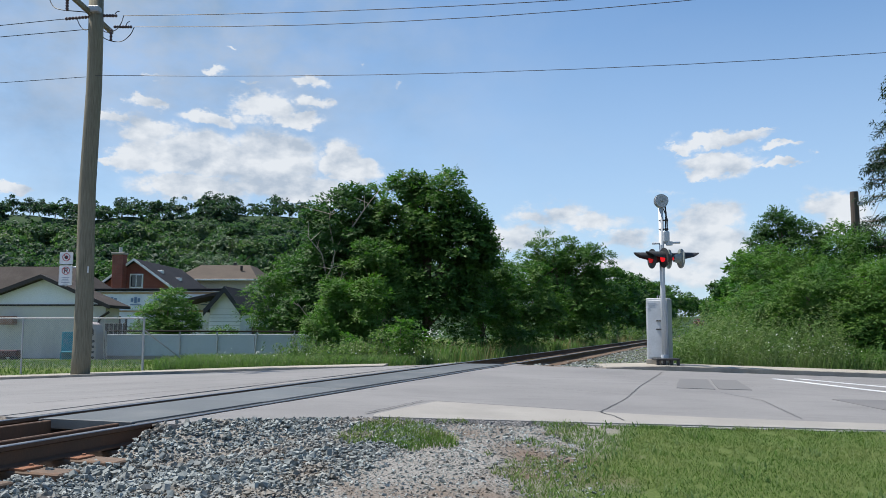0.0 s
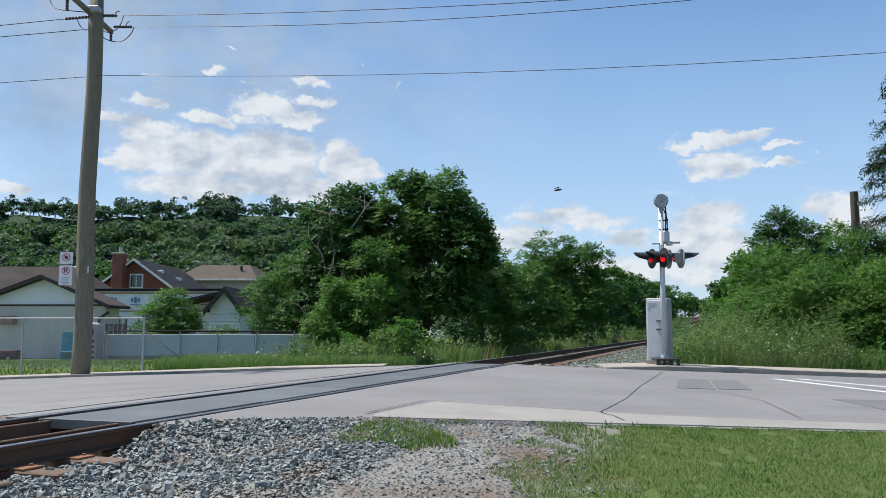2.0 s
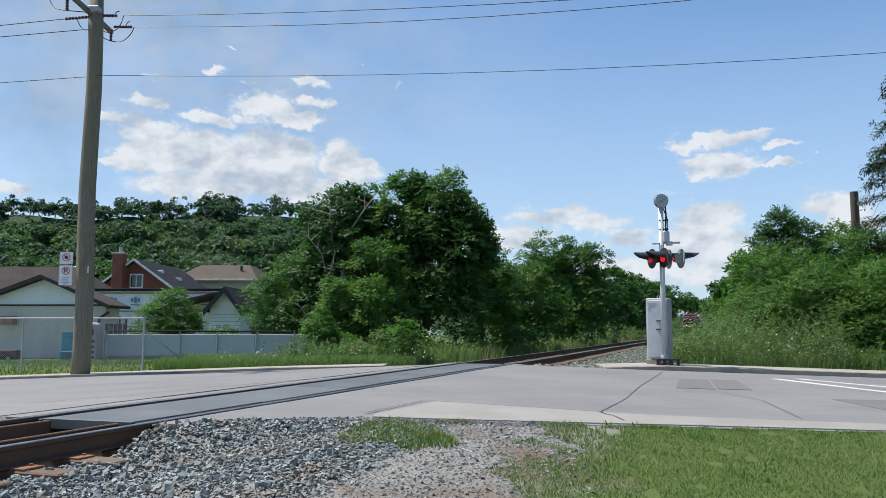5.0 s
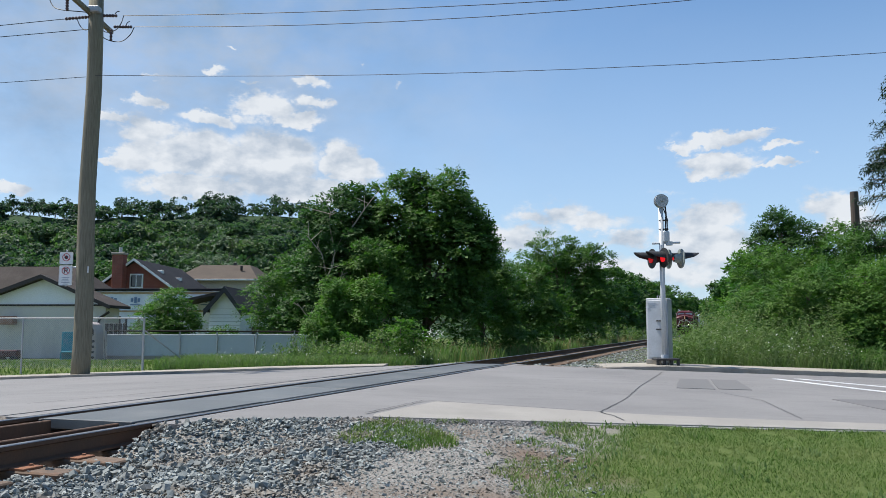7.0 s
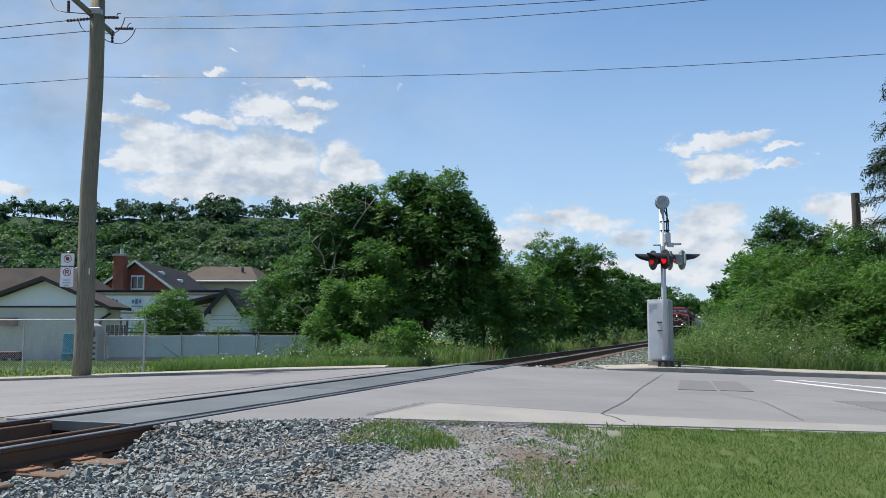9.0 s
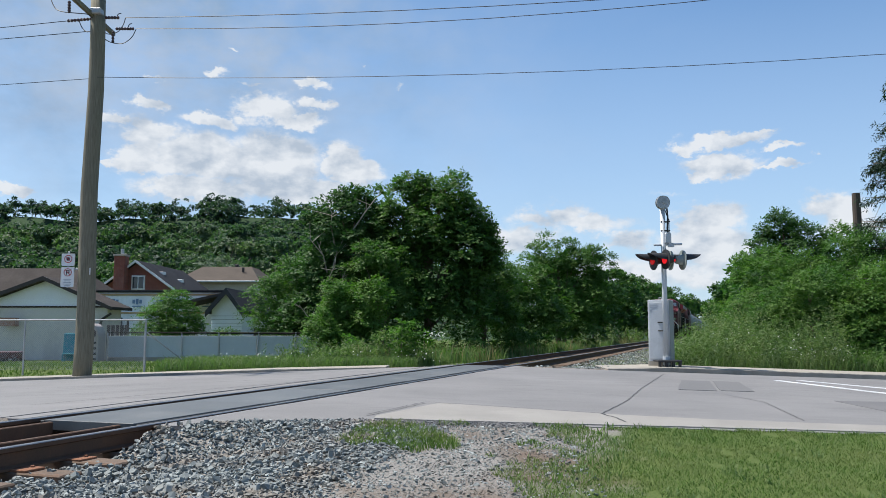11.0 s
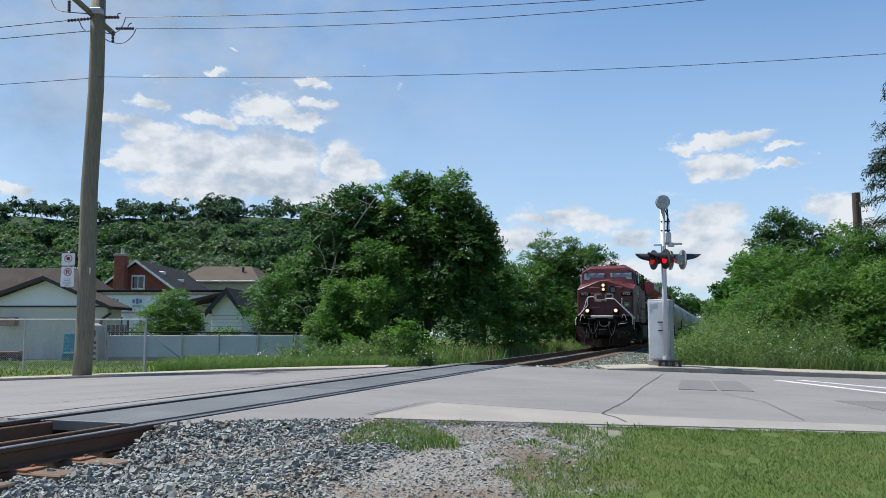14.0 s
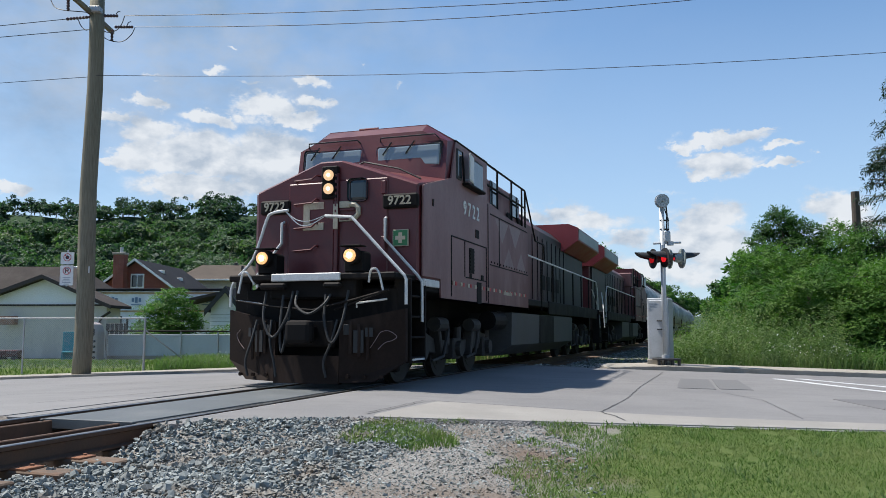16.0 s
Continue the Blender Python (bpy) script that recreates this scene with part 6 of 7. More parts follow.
bed_stones("ballast", 3500, 21, 50, .8, 2.4, .036, 65, "grey crushed stone ballast beside the far track", True)
rg2 = np.random.default_rng(66)
gr = field(rg2, 36000, -3.0, 2.2, 5.4, 8.75, lambda x, y: (y < near_edge(x) - .03) & (lat(x, y) < -2.4) & ~tuft(x, y) & (x < .75 + .36 * (y - 6.4) + .24 * wob(x, y, 1.3)))
pz = np.concatenate([gr, ground_z(gr[:, 0], gr[:, 1])[:, None] + .003], 1)
tagged(stones("gravel", pz, rg2.gamma(2.0, .0022, len(gr)) + .0025, 66, STONE, True), "fine grey and brown gravel of the verge", "gravel", kind="stuff")
gr = field(rg2, 1500, -2.8, 1.2, 5.6, 8.5, lambda x, y: (lat(x, y) < -2.8) & (y < near_edge(x) - .1))
pz = np.concatenate([gr, ground_z(gr[:, 0], gr[:, 1])[:, None] + .005], 1)
tagged(stones("loose_stones", pz, rg2.uniform(.008, .02, len(gr)), 67, STONE), "loose grey stones scattered on the gravel", "gravel", kind="stuff")
ex = rg2.uniform(-3.3, 1.4, 2200)
ey = near_edge(ex) - .08 + rg2.normal(size=2200) * .075
ok = lat(ex, ey) < -1.15
pz = np.stack([ex, ey, ground_z(ex, ey) + .004], 1)[ok]
tagged(stones("crumbled_asphalt", pz, rg2.uniform(.006, .022, len(pz)), 70, PATCH), "dark crumbled asphalt along the broken road edge", "rubble", kind="stuff")
# separate nearest stones
stone_me = []
for k in range(10):
    st = stones("stone", np.zeros((1, 3)), np.array([.026]), 200 + k, STONE)
    stone_me.append(st.data)
    bpy.data.objects.remove(st)
near_bed = thing("ballast_stones", pose(0, 0, 0), "loose broken grey stones on top of the ballast", "ballast", kind="structure")
for k in range(280):
    s, l = rg2.uniform(3.6, 7.2), rg2.uniform(-3.0, -1.0)
    p = on_bed(np.array([s]), np.array([l]))[0]
    z = max(p[2], gz(p[0], p[1])) + .03
    if p[1] < near_edge(p[0]) - .15:
        piece("stone", stone_me[k % 10], near_bed, pose(p[0], p[1], z, rg2.uniform(0, 360), rg2.uniform(0, 360), rg2.uniform(0, 360)))

# ---- the freight train ----

def write(name, text, size, material, parent, m, thick=0.006):
    """Raised characters in the built-in font, centred."""
    cu = bpy.data.curves.new(name, "FONT")
    cu.body, cu.size, cu.extrude, cu.align_x, cu.align_y, cu.offset = text, size, thick, "CENTER", "CENTER", size * 0.018
    tmp = bpy.data.objects.new(name, cu)
    me = bpy.data.meshes.new_from_object(tmp)
    bpy.data.objects.remove(tmp)
    me.materials.clear()
    me.materials.append(material)
    return piece(name, me, parent, m)


FRONT = Matrix.Rotation(math.pi / 2, 4, "Z") @ Matrix.Rotation(math.pi / 2, 4, "X")   # writing that faces +x
FLANK = Matrix.Rotation(math.pi, 4, "Z") @ Matrix.Rotation(math.pi / 2, 4, "X")       # writing that faces +y
WHEELSETS = []


def wheelset(parent, x, r=0.52):
    bm = cyl(0.085, 1.5, (0, 0, 0), "Y", 12)
    for y in (-.75, .75):
        cyl(r, 0.13, (0, y, 0), "Y", 28, bm)
        cyl(r + .028, 0.03, (0, y - math.copysign(.07, y), 0), "Y", 28, bm)
        cyl(r * .78, 0.015, (0, y + math.copysign(.068, y), 0), "Y", 24, bm)
        cyl(0.14, 0.10, (0, y + math.copysign(.09, y), 0), "Y", 12, bm)
        for k in range(5):
            q = k * 2 * math.pi / 5
            cyl(0.05, 0.02, (math.cos(q) * r * .5, y + math.copysign(.075, y), math.sin(q) * r * .5), "Y", 8, bm)
    w = part("wheelset", bm, TRUCK, parent, "pair of grimy steel wheels on an axle", pose(x, 0, r))
    WHEELSETS.append((w, x, r))
    return w


def loco_truck(parent, xs):
    """A three-axle truck: side frames, journal boxes, springs, brake rigging."""
    c = xs[1]
    for x in xs:
        wheelset(parent, x)
        part("traction_motor", box((1.1, 1.1, .70), (x + .35, 0, .62), .08), GRIME, parent)
    part("truck_bolster", box((5.0, .9, .35), (c, 0, 1.05), .04), GRIME, parent)
    for sgn in (1, -1):
        y = sgn * 1.02
        bm = bmesh.new()
        out = [(-2.75, .62), (-2.55, .80), (-1.6, .88), (-.9, .70), (0, .72), (.9, .70), (1.6, .88), (2.55, .80), (2.75, .62), (2.5, .46), (1.5, .52), (.7, .44), (-.7, .44), (-1.5, .52), (-2.5, .46)]
        prism([(c + a, z) for a, z in out], 0.16, bm, 0.015, Matrix.Translation((0, y - .08, 0)))
        for x in xs:
            box((.46, .26, .40), (x, y + sgn * .06, .54), .03, bm)
            cyl(.15, .12, (x, y + sgn * .22, .54), "Y", 14, bm)
            for dx in (-.36, .36):
                cyl(.085, .34, (x + dx, y + sgn * .06, .78), "Z", 10, bm)
        for dx in (-1.0, 1.0):
            box((.12, .2, .75), (c + dx, y + sgn * .1, .72), .02, bm, Matrix.Rotation(.35 * dx, 4, "Y"))
            cyl(.13, .5, (c + dx * 1.05, y + sgn * .16, 1.0), "X", 12, bm)
            tube([(c + dx - .4, y + sgn * .2, .9), (c + dx, y + sgn * .24, .42), (c + dx + .5, y + sgn * .2, .35)], .03, 6, bm)
        part("truck_frame", bm, TRUCK, parent, "heavy black cast truck side frame with springs")


def locomotive(m, label, number, lamps_on):
    ob = thing("locomotive", m, label, "locomotive", "locomotives of the train")
    W = 1.52
    L = -21.7
    # underframe with skirts and walkways
    bm = box((20.4, 3.0, 0.16), (-11.25, 0, 1.60), .02)
    box((19.6, .9, .5), (-11.2, 0, 1.30), .03, bm)
    for sgn in (1, -1):
        box((9.3, .05, .36), (-15.9, sgn * 1.50, 1.52), .01, bm)
    part("underframe", bm, GRIME, ob, "black steel underframe and walkways")
    for sgn in (1, -1):
        bm = box((.75, .06, .12), (-1.35, sgn * 1.53, 1.66), .01)
        part("step_edge_stripe", bm, WHITE_STEEL, ob, "white painted sill end")
    # nose
    z0 = 1.70

    def nose(x, zc, ze, hw):
        return [(x, -hw, z0), (x, -hw, ze), (x, -.28, zc), (x, .12, zc), (x, hw, ze), (x, hw, z0)]

    bm = loft([nose(-2.45, 3.88, 3.62, W), nose(-1.15, 3.76, 3.32, W), nose(-.90, 3.73, 3.27, W - .03), nose(-.86, 3.70, 3.24, W - .06)])
    part("nose", bm, RED, ob)
    # nose door, its frame, hinges and grab irons
    bm = box((.05, .86, 1.62), (-.85, -.42, 2.56), .02)
    part("nose_door", bm, RED, ob)
    bm = box((.10, .07, 1.78), (-.83, .06, 2.62), .01)
    for k in range(7):
        box((.03, .035, .05), (-.775, .06, 2.86 + .1 * k), .005, bm)
    part("door_post", bm, RED, ob)
    bm = bmesh.new()
    for y, z in ((-.50, 3.43), (-.50, 3.03), (-.50, 2.62), (-.50, 2.24)):
        tube([(-.86, y - .22, z - .02), (-.76, y - .21, z - .03), (-.76, y + .12, z - .01), (-.76, y + .20, z + .05), (-.86, y + .22, z + .05)], .016, 6, bm)
    pieces("grab_iron", bm, RED, ob)
    bm = box((.05, .36, .40), (-.84, .44, 3.20), .08, seg=3)
    part("nose_window", bm, DARK_GLASS, ob, "small rounded dark nose window")
    bm = box((.04, .9, 1.66), (-.855, .52, 2.56), .02)
    box((.05, .08, .22), (-.83, .90, 3.22), .01, bm)
    box((.05, .08, .22), (-.83, .90, 2.3), .01, bm)
    part("nose_panel", bm, RED, ob)
    # headlight
    bm = box((.10, .30, .56), (-.82, -.06, 3.35), .02)
    hl = part("headlight", bm, GRIME, ob, "recessed black housing with two round lamps")
    for z in (3.235, 3.465):
        bm = cyl(.115, .05, (-.765, -.06, z), "X", 24)
        part("lamp_rim", bm, GRIME, hl)
        part("lens", cyl(.092, .02, (-.735, -.06, z), "X", 24), LAMP if lamps_on else WHITE_STEEL, hl, "glowing round lamp")
        part("bulb", cyl(.028, .02, (-.722, -.06, z), "X", 16), BULB_DIM if lamps_on else WHITE_STEEL, hl)
    # number boards
    for y, ww in ((1.20, .62), (-1.10, .58)):
        bm = box((.12, ww, .24), (-.84, y, 2.98), .03)
        nb = part("number_board", bm, GRIME, ob, "black number board with pale figures")
        if number:
            write("figures", number, .205, CREAM, nb, Matrix.Translation((-.772, y, 2.98)) @ FRONT)
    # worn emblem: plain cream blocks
    bm = bmesh.new()
    for y, z, a, b in ((-.37, 2.97, .38, .12), (-.37, 2.62, .38, .12), (-.50, 2.79, .12, .24), (.06, 2.77, .085, .42), (.20, 2.97, .20, .11), (.20, 2.73, .20, .09)):
        box((.012, a, b), (-.770 if a < .09 else -.815, y, z), .003, bm)
    tube([(-.815, .30, 2.97), (-.815, .40, 2.96), (-.815, .455, 2.90), (-.815, .455, 2.80), (-.815, .40, 2.74), (-.815, .30, 2.73)], .045, 6, bm)
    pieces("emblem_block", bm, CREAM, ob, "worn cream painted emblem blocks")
    bm = bmesh.new()
    for z in (2.72, 2.80, 2.88):
        box((.02, .26, .025), (-.80, .26, z), 0, bm)
    pieces("emblem_stripe", bm, RED, ob)
    bm = box((.03, .27, .27), (-.825, 1.205, 2.375), .004)
    part("sign_border", bm, CREAM, ob, "pale border of the green sign")
    bm = box((.036, .25, .25), (-.825, 1.205, 2.375), .004)
    sg = part("safety_sign", bm, GREEN_SIGN, ob, "green square sign with a white cross")
    bm = box((.012, .17, .06), (-.804, 1.205, 2.375))
    box((.012, .06, .17), (-.8035, 1.205, 2.375), 0, bm)
    part("cross", bm, CREAM, sg)
    # ditch lights
    for y in (-.85, .69):
        bm = box((.30, .34, .34), (-.30, y, 1.95), .03)
        dl = part("ditch_light", bm, GRIME, ob, "black lamp bracket")
        bm = cyl(.135, .16, (-.10, y, 2.035), "X", 20)
        part("lamp_can", bm, GRIME, dl)
        part("hood", box((.22, .36, .02), (-.12, y, 2.19), .004), GRIME, dl)
        bm = cyl(.100, .03, (-.01, y, 2.035), "X", 20)
        part("lens", bm, LAMP_DITCH if lamps_on else WHITE_STEEL, dl, "glowing amber lamp")
        part("bulb", cyl(.042, .02, (.006, y, 2.035), "X", 16), BULB if lamps_on else WHITE_STEEL, dl)
    # front platform, anticlimber, pilot
    bm = box((1.0, 2.9, .10), (-.5, 0, 1.72), .02)
    box((.30, 1.5, .34), (-.25, 0, 1.55), .03, bm)
    box((.6, 2.5, .7), (-.75, 0, 1.25), .04, bm)
    part("front_platform", bm, GRIME, ob)
    bm = box((.06, 1.20, .12), (.0, -.055, 1.715), .012)
    part("white_bar", bm, WHITE_STEEL, ob, "white painted anticlimber bar")
    bm = bmesh.new()
    for sgn in (1, -1):
        q = [(.06, sgn * .55, .10), (.02, sgn * .55, 1.02), (-.20, sgn * 1.54, 1.22), (-.22, sgn * 1.54, .42), (-.02, sgn * 1.10, .12)]
        b = [(x - .09, y, z) for x, y, z in q]
        loft([q, b], bm)
        for k in range(3):
            box((.025, .05, .50), (.035 - .03 * k, sgn * (.74 + .13 * k), .78 - .05 * k), .006, bm)
        for k in range(3):
            cyl(.03, .04, (.05 - .05 * k, sgn * (.70 + .26 * k), .20), "X", 8, bm)
    loft([[(.07, -.56, .08), (.07, .56, .08), (.05, .56, .50), (.05, -.56, .50)], [(-.03, -.56, .08), (-.03, .56, .08), (-.03, .56, .50), (-.03, -.56, .50)]], bm)
    pieces("plow_plate", bm, GRIME_PLOW, ob, "scuffed black plow plate with scratches")
    bm = bmesh.new()
    for pts in ([(1.02, .62), (1.10, .74), (1.18, .86), (1.30, .88), (1.42, .80), (1.36, .74), (1.24, .70), (1.14, .60)], [(-1.2, .60), (-1.3, .70), (-1.36, .82), (-1.28, .90)]):
        tube(bend([(-.125 + .22 * (1.3 - abs(y)), y, z) for y, z in pts], 4), .005, 4, bm)
    pieces("scratch", bm, DUST_PALE, ob, "pale looping scratch marks")
    bm = bmesh.new()
    for sgn in (1, -1):
        for k, (y, z, a, b) in enumerate(((.68, .90, .10, .16), (.86, .72, .16, .34), (1.02, .86, .12, .14))):
            box((.02, a, b), (.062 - .17 * (y - .55) / .9, sgn * y, z), .004, bm, Matrix.Rotation(sgn * .22, 4, "Z"))
    pieces("plow_opening", bm, RUBBER, ob, "dark opening in the plow plate")
    bm = bmesh.new()
    box((.10, .46, .10), (.02, -.62, 1.58), .03, bm)
    box((.10, .30, .09), (.02, .42, 1.58), .03, bm)
    tube([(.0, -1.3, 1.36), (.04, -.6, 1.26), (.05, .1, 1.20), (.03, .8, 1.36), (.0, 1.35, 1.50)], .018, 6, bm)
    tube([(.0, .45, 1.20), (.03, .95, 1.36), (.0, 1.30, 1.48)], .014, 6, bm)
    pieces("coupling_lever", bm, GRIME, ob, "black uncoupling lever and hose brackets")
    part("pilot_plate", box((.10, 2.7, 1.3), (-.42, 0, .90), .02), GRIME, ob)
    bm = box((.55, .30, .26), (.10, 0, .86), .05)
    box((.20, .44, .36), (.30, .02, .86), .07, bm, seg=2)
    box((.3, .9, .42), (-.15, 0, .84), .03, bm)
    part("coupler", bm, GRIME, ob, "black knuckle coupler")
    bm = bmesh.new()
    for y, y2, sag in ((-.78, -.28, .72), (-.22, .38, .36), (-.30, -.44, .95), (.66, .30, .80)):
        tube(bend([(-.05, y, 1.50), (.10, y * .9 + y2 * .1, 1.5 - sag * .62), (.15, (y + y2) / 2, 1.5 - sag), (.11, y * .1 + y2 * .9, 1.5 - sag * .6), (.0, y2, 1.44)]), .022, 7, bm)
    for y, y2 in ((-.62, -.52), (.52, .34), (-.88, -1.02)):
        tube(bend([(.04, y, 1.05), (.13, y * .7 + y2 * .3, .72), (.13, y2, .42), (.11, y2 + .03, .18)]), .02, 7, bm)
    pieces("air_hose", bm, RUBBER, ob, "hanging black air hoses")
    bm = bmesh.new()
    for sgn in (1, -1):
        if sgn > 0:
            tube([(-.55, .12, 2.72), (-.22, .16, 2.70), (-.20, .62, 2.66), (-.20, .70, 2.58), (-.20, 1.52, 1.72), (-.20, 1.55, 1.66), (-.20, 1.55, 1.28)], .024, 7, bm)
        else:
            tube(bend([(-.20, -.50, 2.82), (-.20, -.80, 2.78), (-.20, -.90, 2.66), (-.20, -1.13, 2.05), (-.20, -1.50, 1.64), (-.20, -1.53, 1.27)], 4), .024, 7, bm)
        tube([(-.84, sgn * .94, 2.72), (-.78, sgn * .95, 2.70), (-.78, sgn * .95, 2.36), (-.84, sgn * 1.50, 1.76), (-.85, sgn * 1.565, 1.66), (-.86, sgn * 1.565, 1.02)], .024, 7, bm)
        tube([(-.05, sgn * .80, 1.24), (.0, sgn * .82, 1.30), (-.05, sgn * 1.30, 1.36)], .016, 6, bm)
        tube(bend([(-.05, sgn * 1.0, 1.62), (.05, sgn * 1.08, 1.80), (.02, sgn * 1.18, 1.78), (.0, sgn * 1.26, 1.48)]), .018, 6, bm)
    pieces("handrail", bm, WHITE_STEEL, ob, "white tubular handrails")
    bm = bmesh.new()
    tube(bend([(-.2, .14, 2.68), (-.18, -.1, 2.56), (-.18, -.3, 2.58), (-.2, -.55, 2.80)]), .009, 5, bm)
    tube(bend([(-.2, .14, 2.70), (-.18, -.12, 2.62), (-.18, -.35, 2.66), (-.2, -.55, 2.81)]), .007, 5, bm)
    part("safety_chain", bm, WHITE_STEEL, ob)
    for sgn in (1, -1):
        bm = bmesh.new()
        for z in (.46, .78, 1.10, 1.42):
            box((.62, .26, .03), (-.72, sgn * 1.42, z), .006, bm)
        box((.04, .28, 1.3), (-.40, sgn * 1.42, 1.04), .006, bm)
        box((.04, .28, 1.3), (-1.04, sgn * 1.42, 1.04), .006, bm)
        pieces("step", bm, GRIME, ob, "black corner steps")
        bm = box((.5, .02, .03), (-.72, sgn * 1.56, .44))
        part("step_stripe", bm, WHITE_STEEL, ob)
    # cab
    def cab(x, zt, ze, hw):
        return [(x, -hw, z0), (x, -hw, ze), (x, -1.0, zt), (x, 1.0, zt), (x, hw, ze), (x, hw, z0)]

    bm = loft([cab(-4.75, 4.69, 4.36, W), cab(-2.62, 4.69, 4.36, W), cab(-2.36, 4.52, 4.30, W - .03), cab(-2.20, 3.62, 3.5, W - .03)])
    part("cab", bm, RED, ob)
    bm = bmesh.new()
    loft([[(x, -1.53, 4.375), (x, -1.0, 4.705), (x, 1.0, 4.705), (x, 1.53, 4.375), (x, 1.0, 4.68), (x, -1.0, 4.68)] for x in (-4.78, -2.63)], bm)
    cyl(.14, .10, (-3.2, .1, 4.74), "Z", 12, bm)
    cyl(.10, .09, (-3.3, .75, 4.74), "Z", 10, bm)
    tube([(-3.0, -.55, 4.70), (-3.0, -.55, 4.82), (-3.0, -.15, 4.82), (-3.0, -.15, 4.70)], .018, 5, bm)
    part("cab_roof", bm, RED_SUNLIT, ob, "red cab roof with vents, its red brightened for sunlight")
    for y0, y1 in ((-1.36, -.16), (.12, 1.38)):
        tilt = Matrix.Rotation(-.14, 4, "Y")
        bm = box((.05, y1 - y0 + .07, .52), (-2.315, (y0 + y1) / 2, 4.05), .05, rot=tilt, seg=2)
        wf = part("windscreen", bm, RUBBER, ob, "wide windscreen in a black rubber seal")
        bm = box((.05, y1 - y0, .44), (-2.300, (y0 + y1) / 2, 4.05), .05, rot=tilt, seg=3)
        part("pane", bm, LOCO_GLASS, wf)
        bm = bmesh.new()
        for dy in (.3, .75):
            tube([(-2.30, y0 + dy, 4.34), (-2.26, y0 + dy - .16, 4.10)], .014, 5, bm)
        tube([(-2.36, y0 + .05, 4.36), (-2.26, y0 + .1, 4.42), (-2.26, y1 - .1, 4.42), (-2.36, y1 - .05, 4.36)], .014, 5, bm)
        part("wiper", bm, RUBBER, wf)
    bm = bmesh.new()
    tube([(-1.9, -.2, 3.82), (-1.6, .2, 3.84), (-1.5, .9, 3.66), (-1.5, 1.3, 3.46)], .016, 5, bm)
    tube([(-1.5, -1.3, 3.46), (-1.5, -.9, 3.66), (-1.6, -.5, 3.78)], .016, 5, bm)
    part("nose_handrail", bm, RUBBER, ob)
    for sgn in (1, -1):
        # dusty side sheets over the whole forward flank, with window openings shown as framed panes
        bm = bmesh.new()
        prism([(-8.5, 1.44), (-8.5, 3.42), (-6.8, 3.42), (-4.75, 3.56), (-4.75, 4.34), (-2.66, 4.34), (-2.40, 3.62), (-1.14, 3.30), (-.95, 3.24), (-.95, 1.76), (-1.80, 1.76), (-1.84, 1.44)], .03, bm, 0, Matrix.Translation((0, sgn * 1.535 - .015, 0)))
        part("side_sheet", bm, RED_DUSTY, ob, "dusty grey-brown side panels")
        for x0, x1 in ((-2.96, -2.70), (-4.37, -3.70)):
            bm = box((x1 - x0 + .06, .05, .60), ((x0 + x1) / 2, sgn * 1.545, 3.95), .03)
            wf = part("cab_window", bm, RUBBER, ob, "dark sliding side window")
            bm = box((x1 - x0, .03, .52), ((x0 + x1) / 2, sgn * 1.562, 3.95), .02)
            part("pane", bm, DARK_GLASS, wf)
        bm = box((.42, .03, .52), (-3.30, sgn * 1.66, 3.95), .02, rot=Matrix.Rotation(sgn * .12, 4, "Z"))
        tube([(-3.2, sgn * 1.54, 3.72), (-3.2, sgn * 1.66, 3.72)], .012, 5, bm)
        # white paint colour stands in for sky mirrored in the deflector
        part("wind_deflector", bm, WHITE_STEEL, ob, "side wind deflector, coloured white for the sky it reflects")
        bm = box((1.15, .16, .05), (-3.62, sgn * 1.61, 3.62), .015)
        tube([(-3.02, sgn * 1.56, 4.22), (-3.02, sgn * 1.60, 3.64)], .02, 5, bm)
        tube([(-2.66, sgn * 1.545, 4.36), (-4.75, sgn * 1.545, 4.37)], .02, 5, bm)
        part("armrest", bm, GRIME, ob, "black armrest and drip rail of the side window")
        # seams, doors and louvres of the flank
        bm = bmesh.new()
        for a, b, c, d in ((-4.80, 1.45, -4.80, 3.5), (-5.70, 2.26, -5.70, 3.30), (-4.96, 2.25, -8.45, 2.25), (-2.38, 2.57, -4.66, 2.57), (-2.38, 1.50, -2.38, 2.57), (-3.18, 1.90, -3.18, 2.55), (-4.66, 1.50, -4.66, 2.57), (-3.25, 1.88, -4.60, 1.88), (-5.0, 3.32, -8.4, 3.32)):
            box((abs(c - a) + .022, .012, abs(d - b) + .022), ((a + c) / 2, sgn * 1.556, (b + d) / 2), 0, bm)
        # flat dark plates; the one at x -4.12 is the shade of a step recess
        for x0, z0_, w, h in ((-3.62, 2.22, .30, .48), (-4.12, 1.62, .30, .42), (-3.55, 1.93, .12, .09), (-4.35, 1.93, .16, .11), (-4.0, 2.78, .22, .16), (-1.40, 3.02, .05, .12)):
            box((w, .014, h), (x0, sgn * 1.557, z0_), 0, bm)
        for k in range(14):
            box((.035, .014, .035), (-5.05 - .25 * k, sgn * 1.557, 2.31), 0, bm)
        pieces("panel_seam", bm, GRIME, ob)
        bm = bmesh.new()
        for k in range(6):
            box((.26, .02, .03), (-3.62, sgn * 1.565, 2.05 + .07 * k), 0, bm)
        pieces("louvre_slat", bm, GRIME, ob, "dark louvred vents")
        bm = bmesh.new()
        for x, up in ((-5.95, 0), (-7.15, 0), (-6.55, 1), (-7.75, 1)):
            v = [bm.verts.new((x + dx, sgn * 1.553, z)) for dx, z in (((-.58, 3.28), (.58, 3.28), (0, 2.78)) if not up else ((.50, 2.29), (-.50, 2.29), (0, 2.74)))]
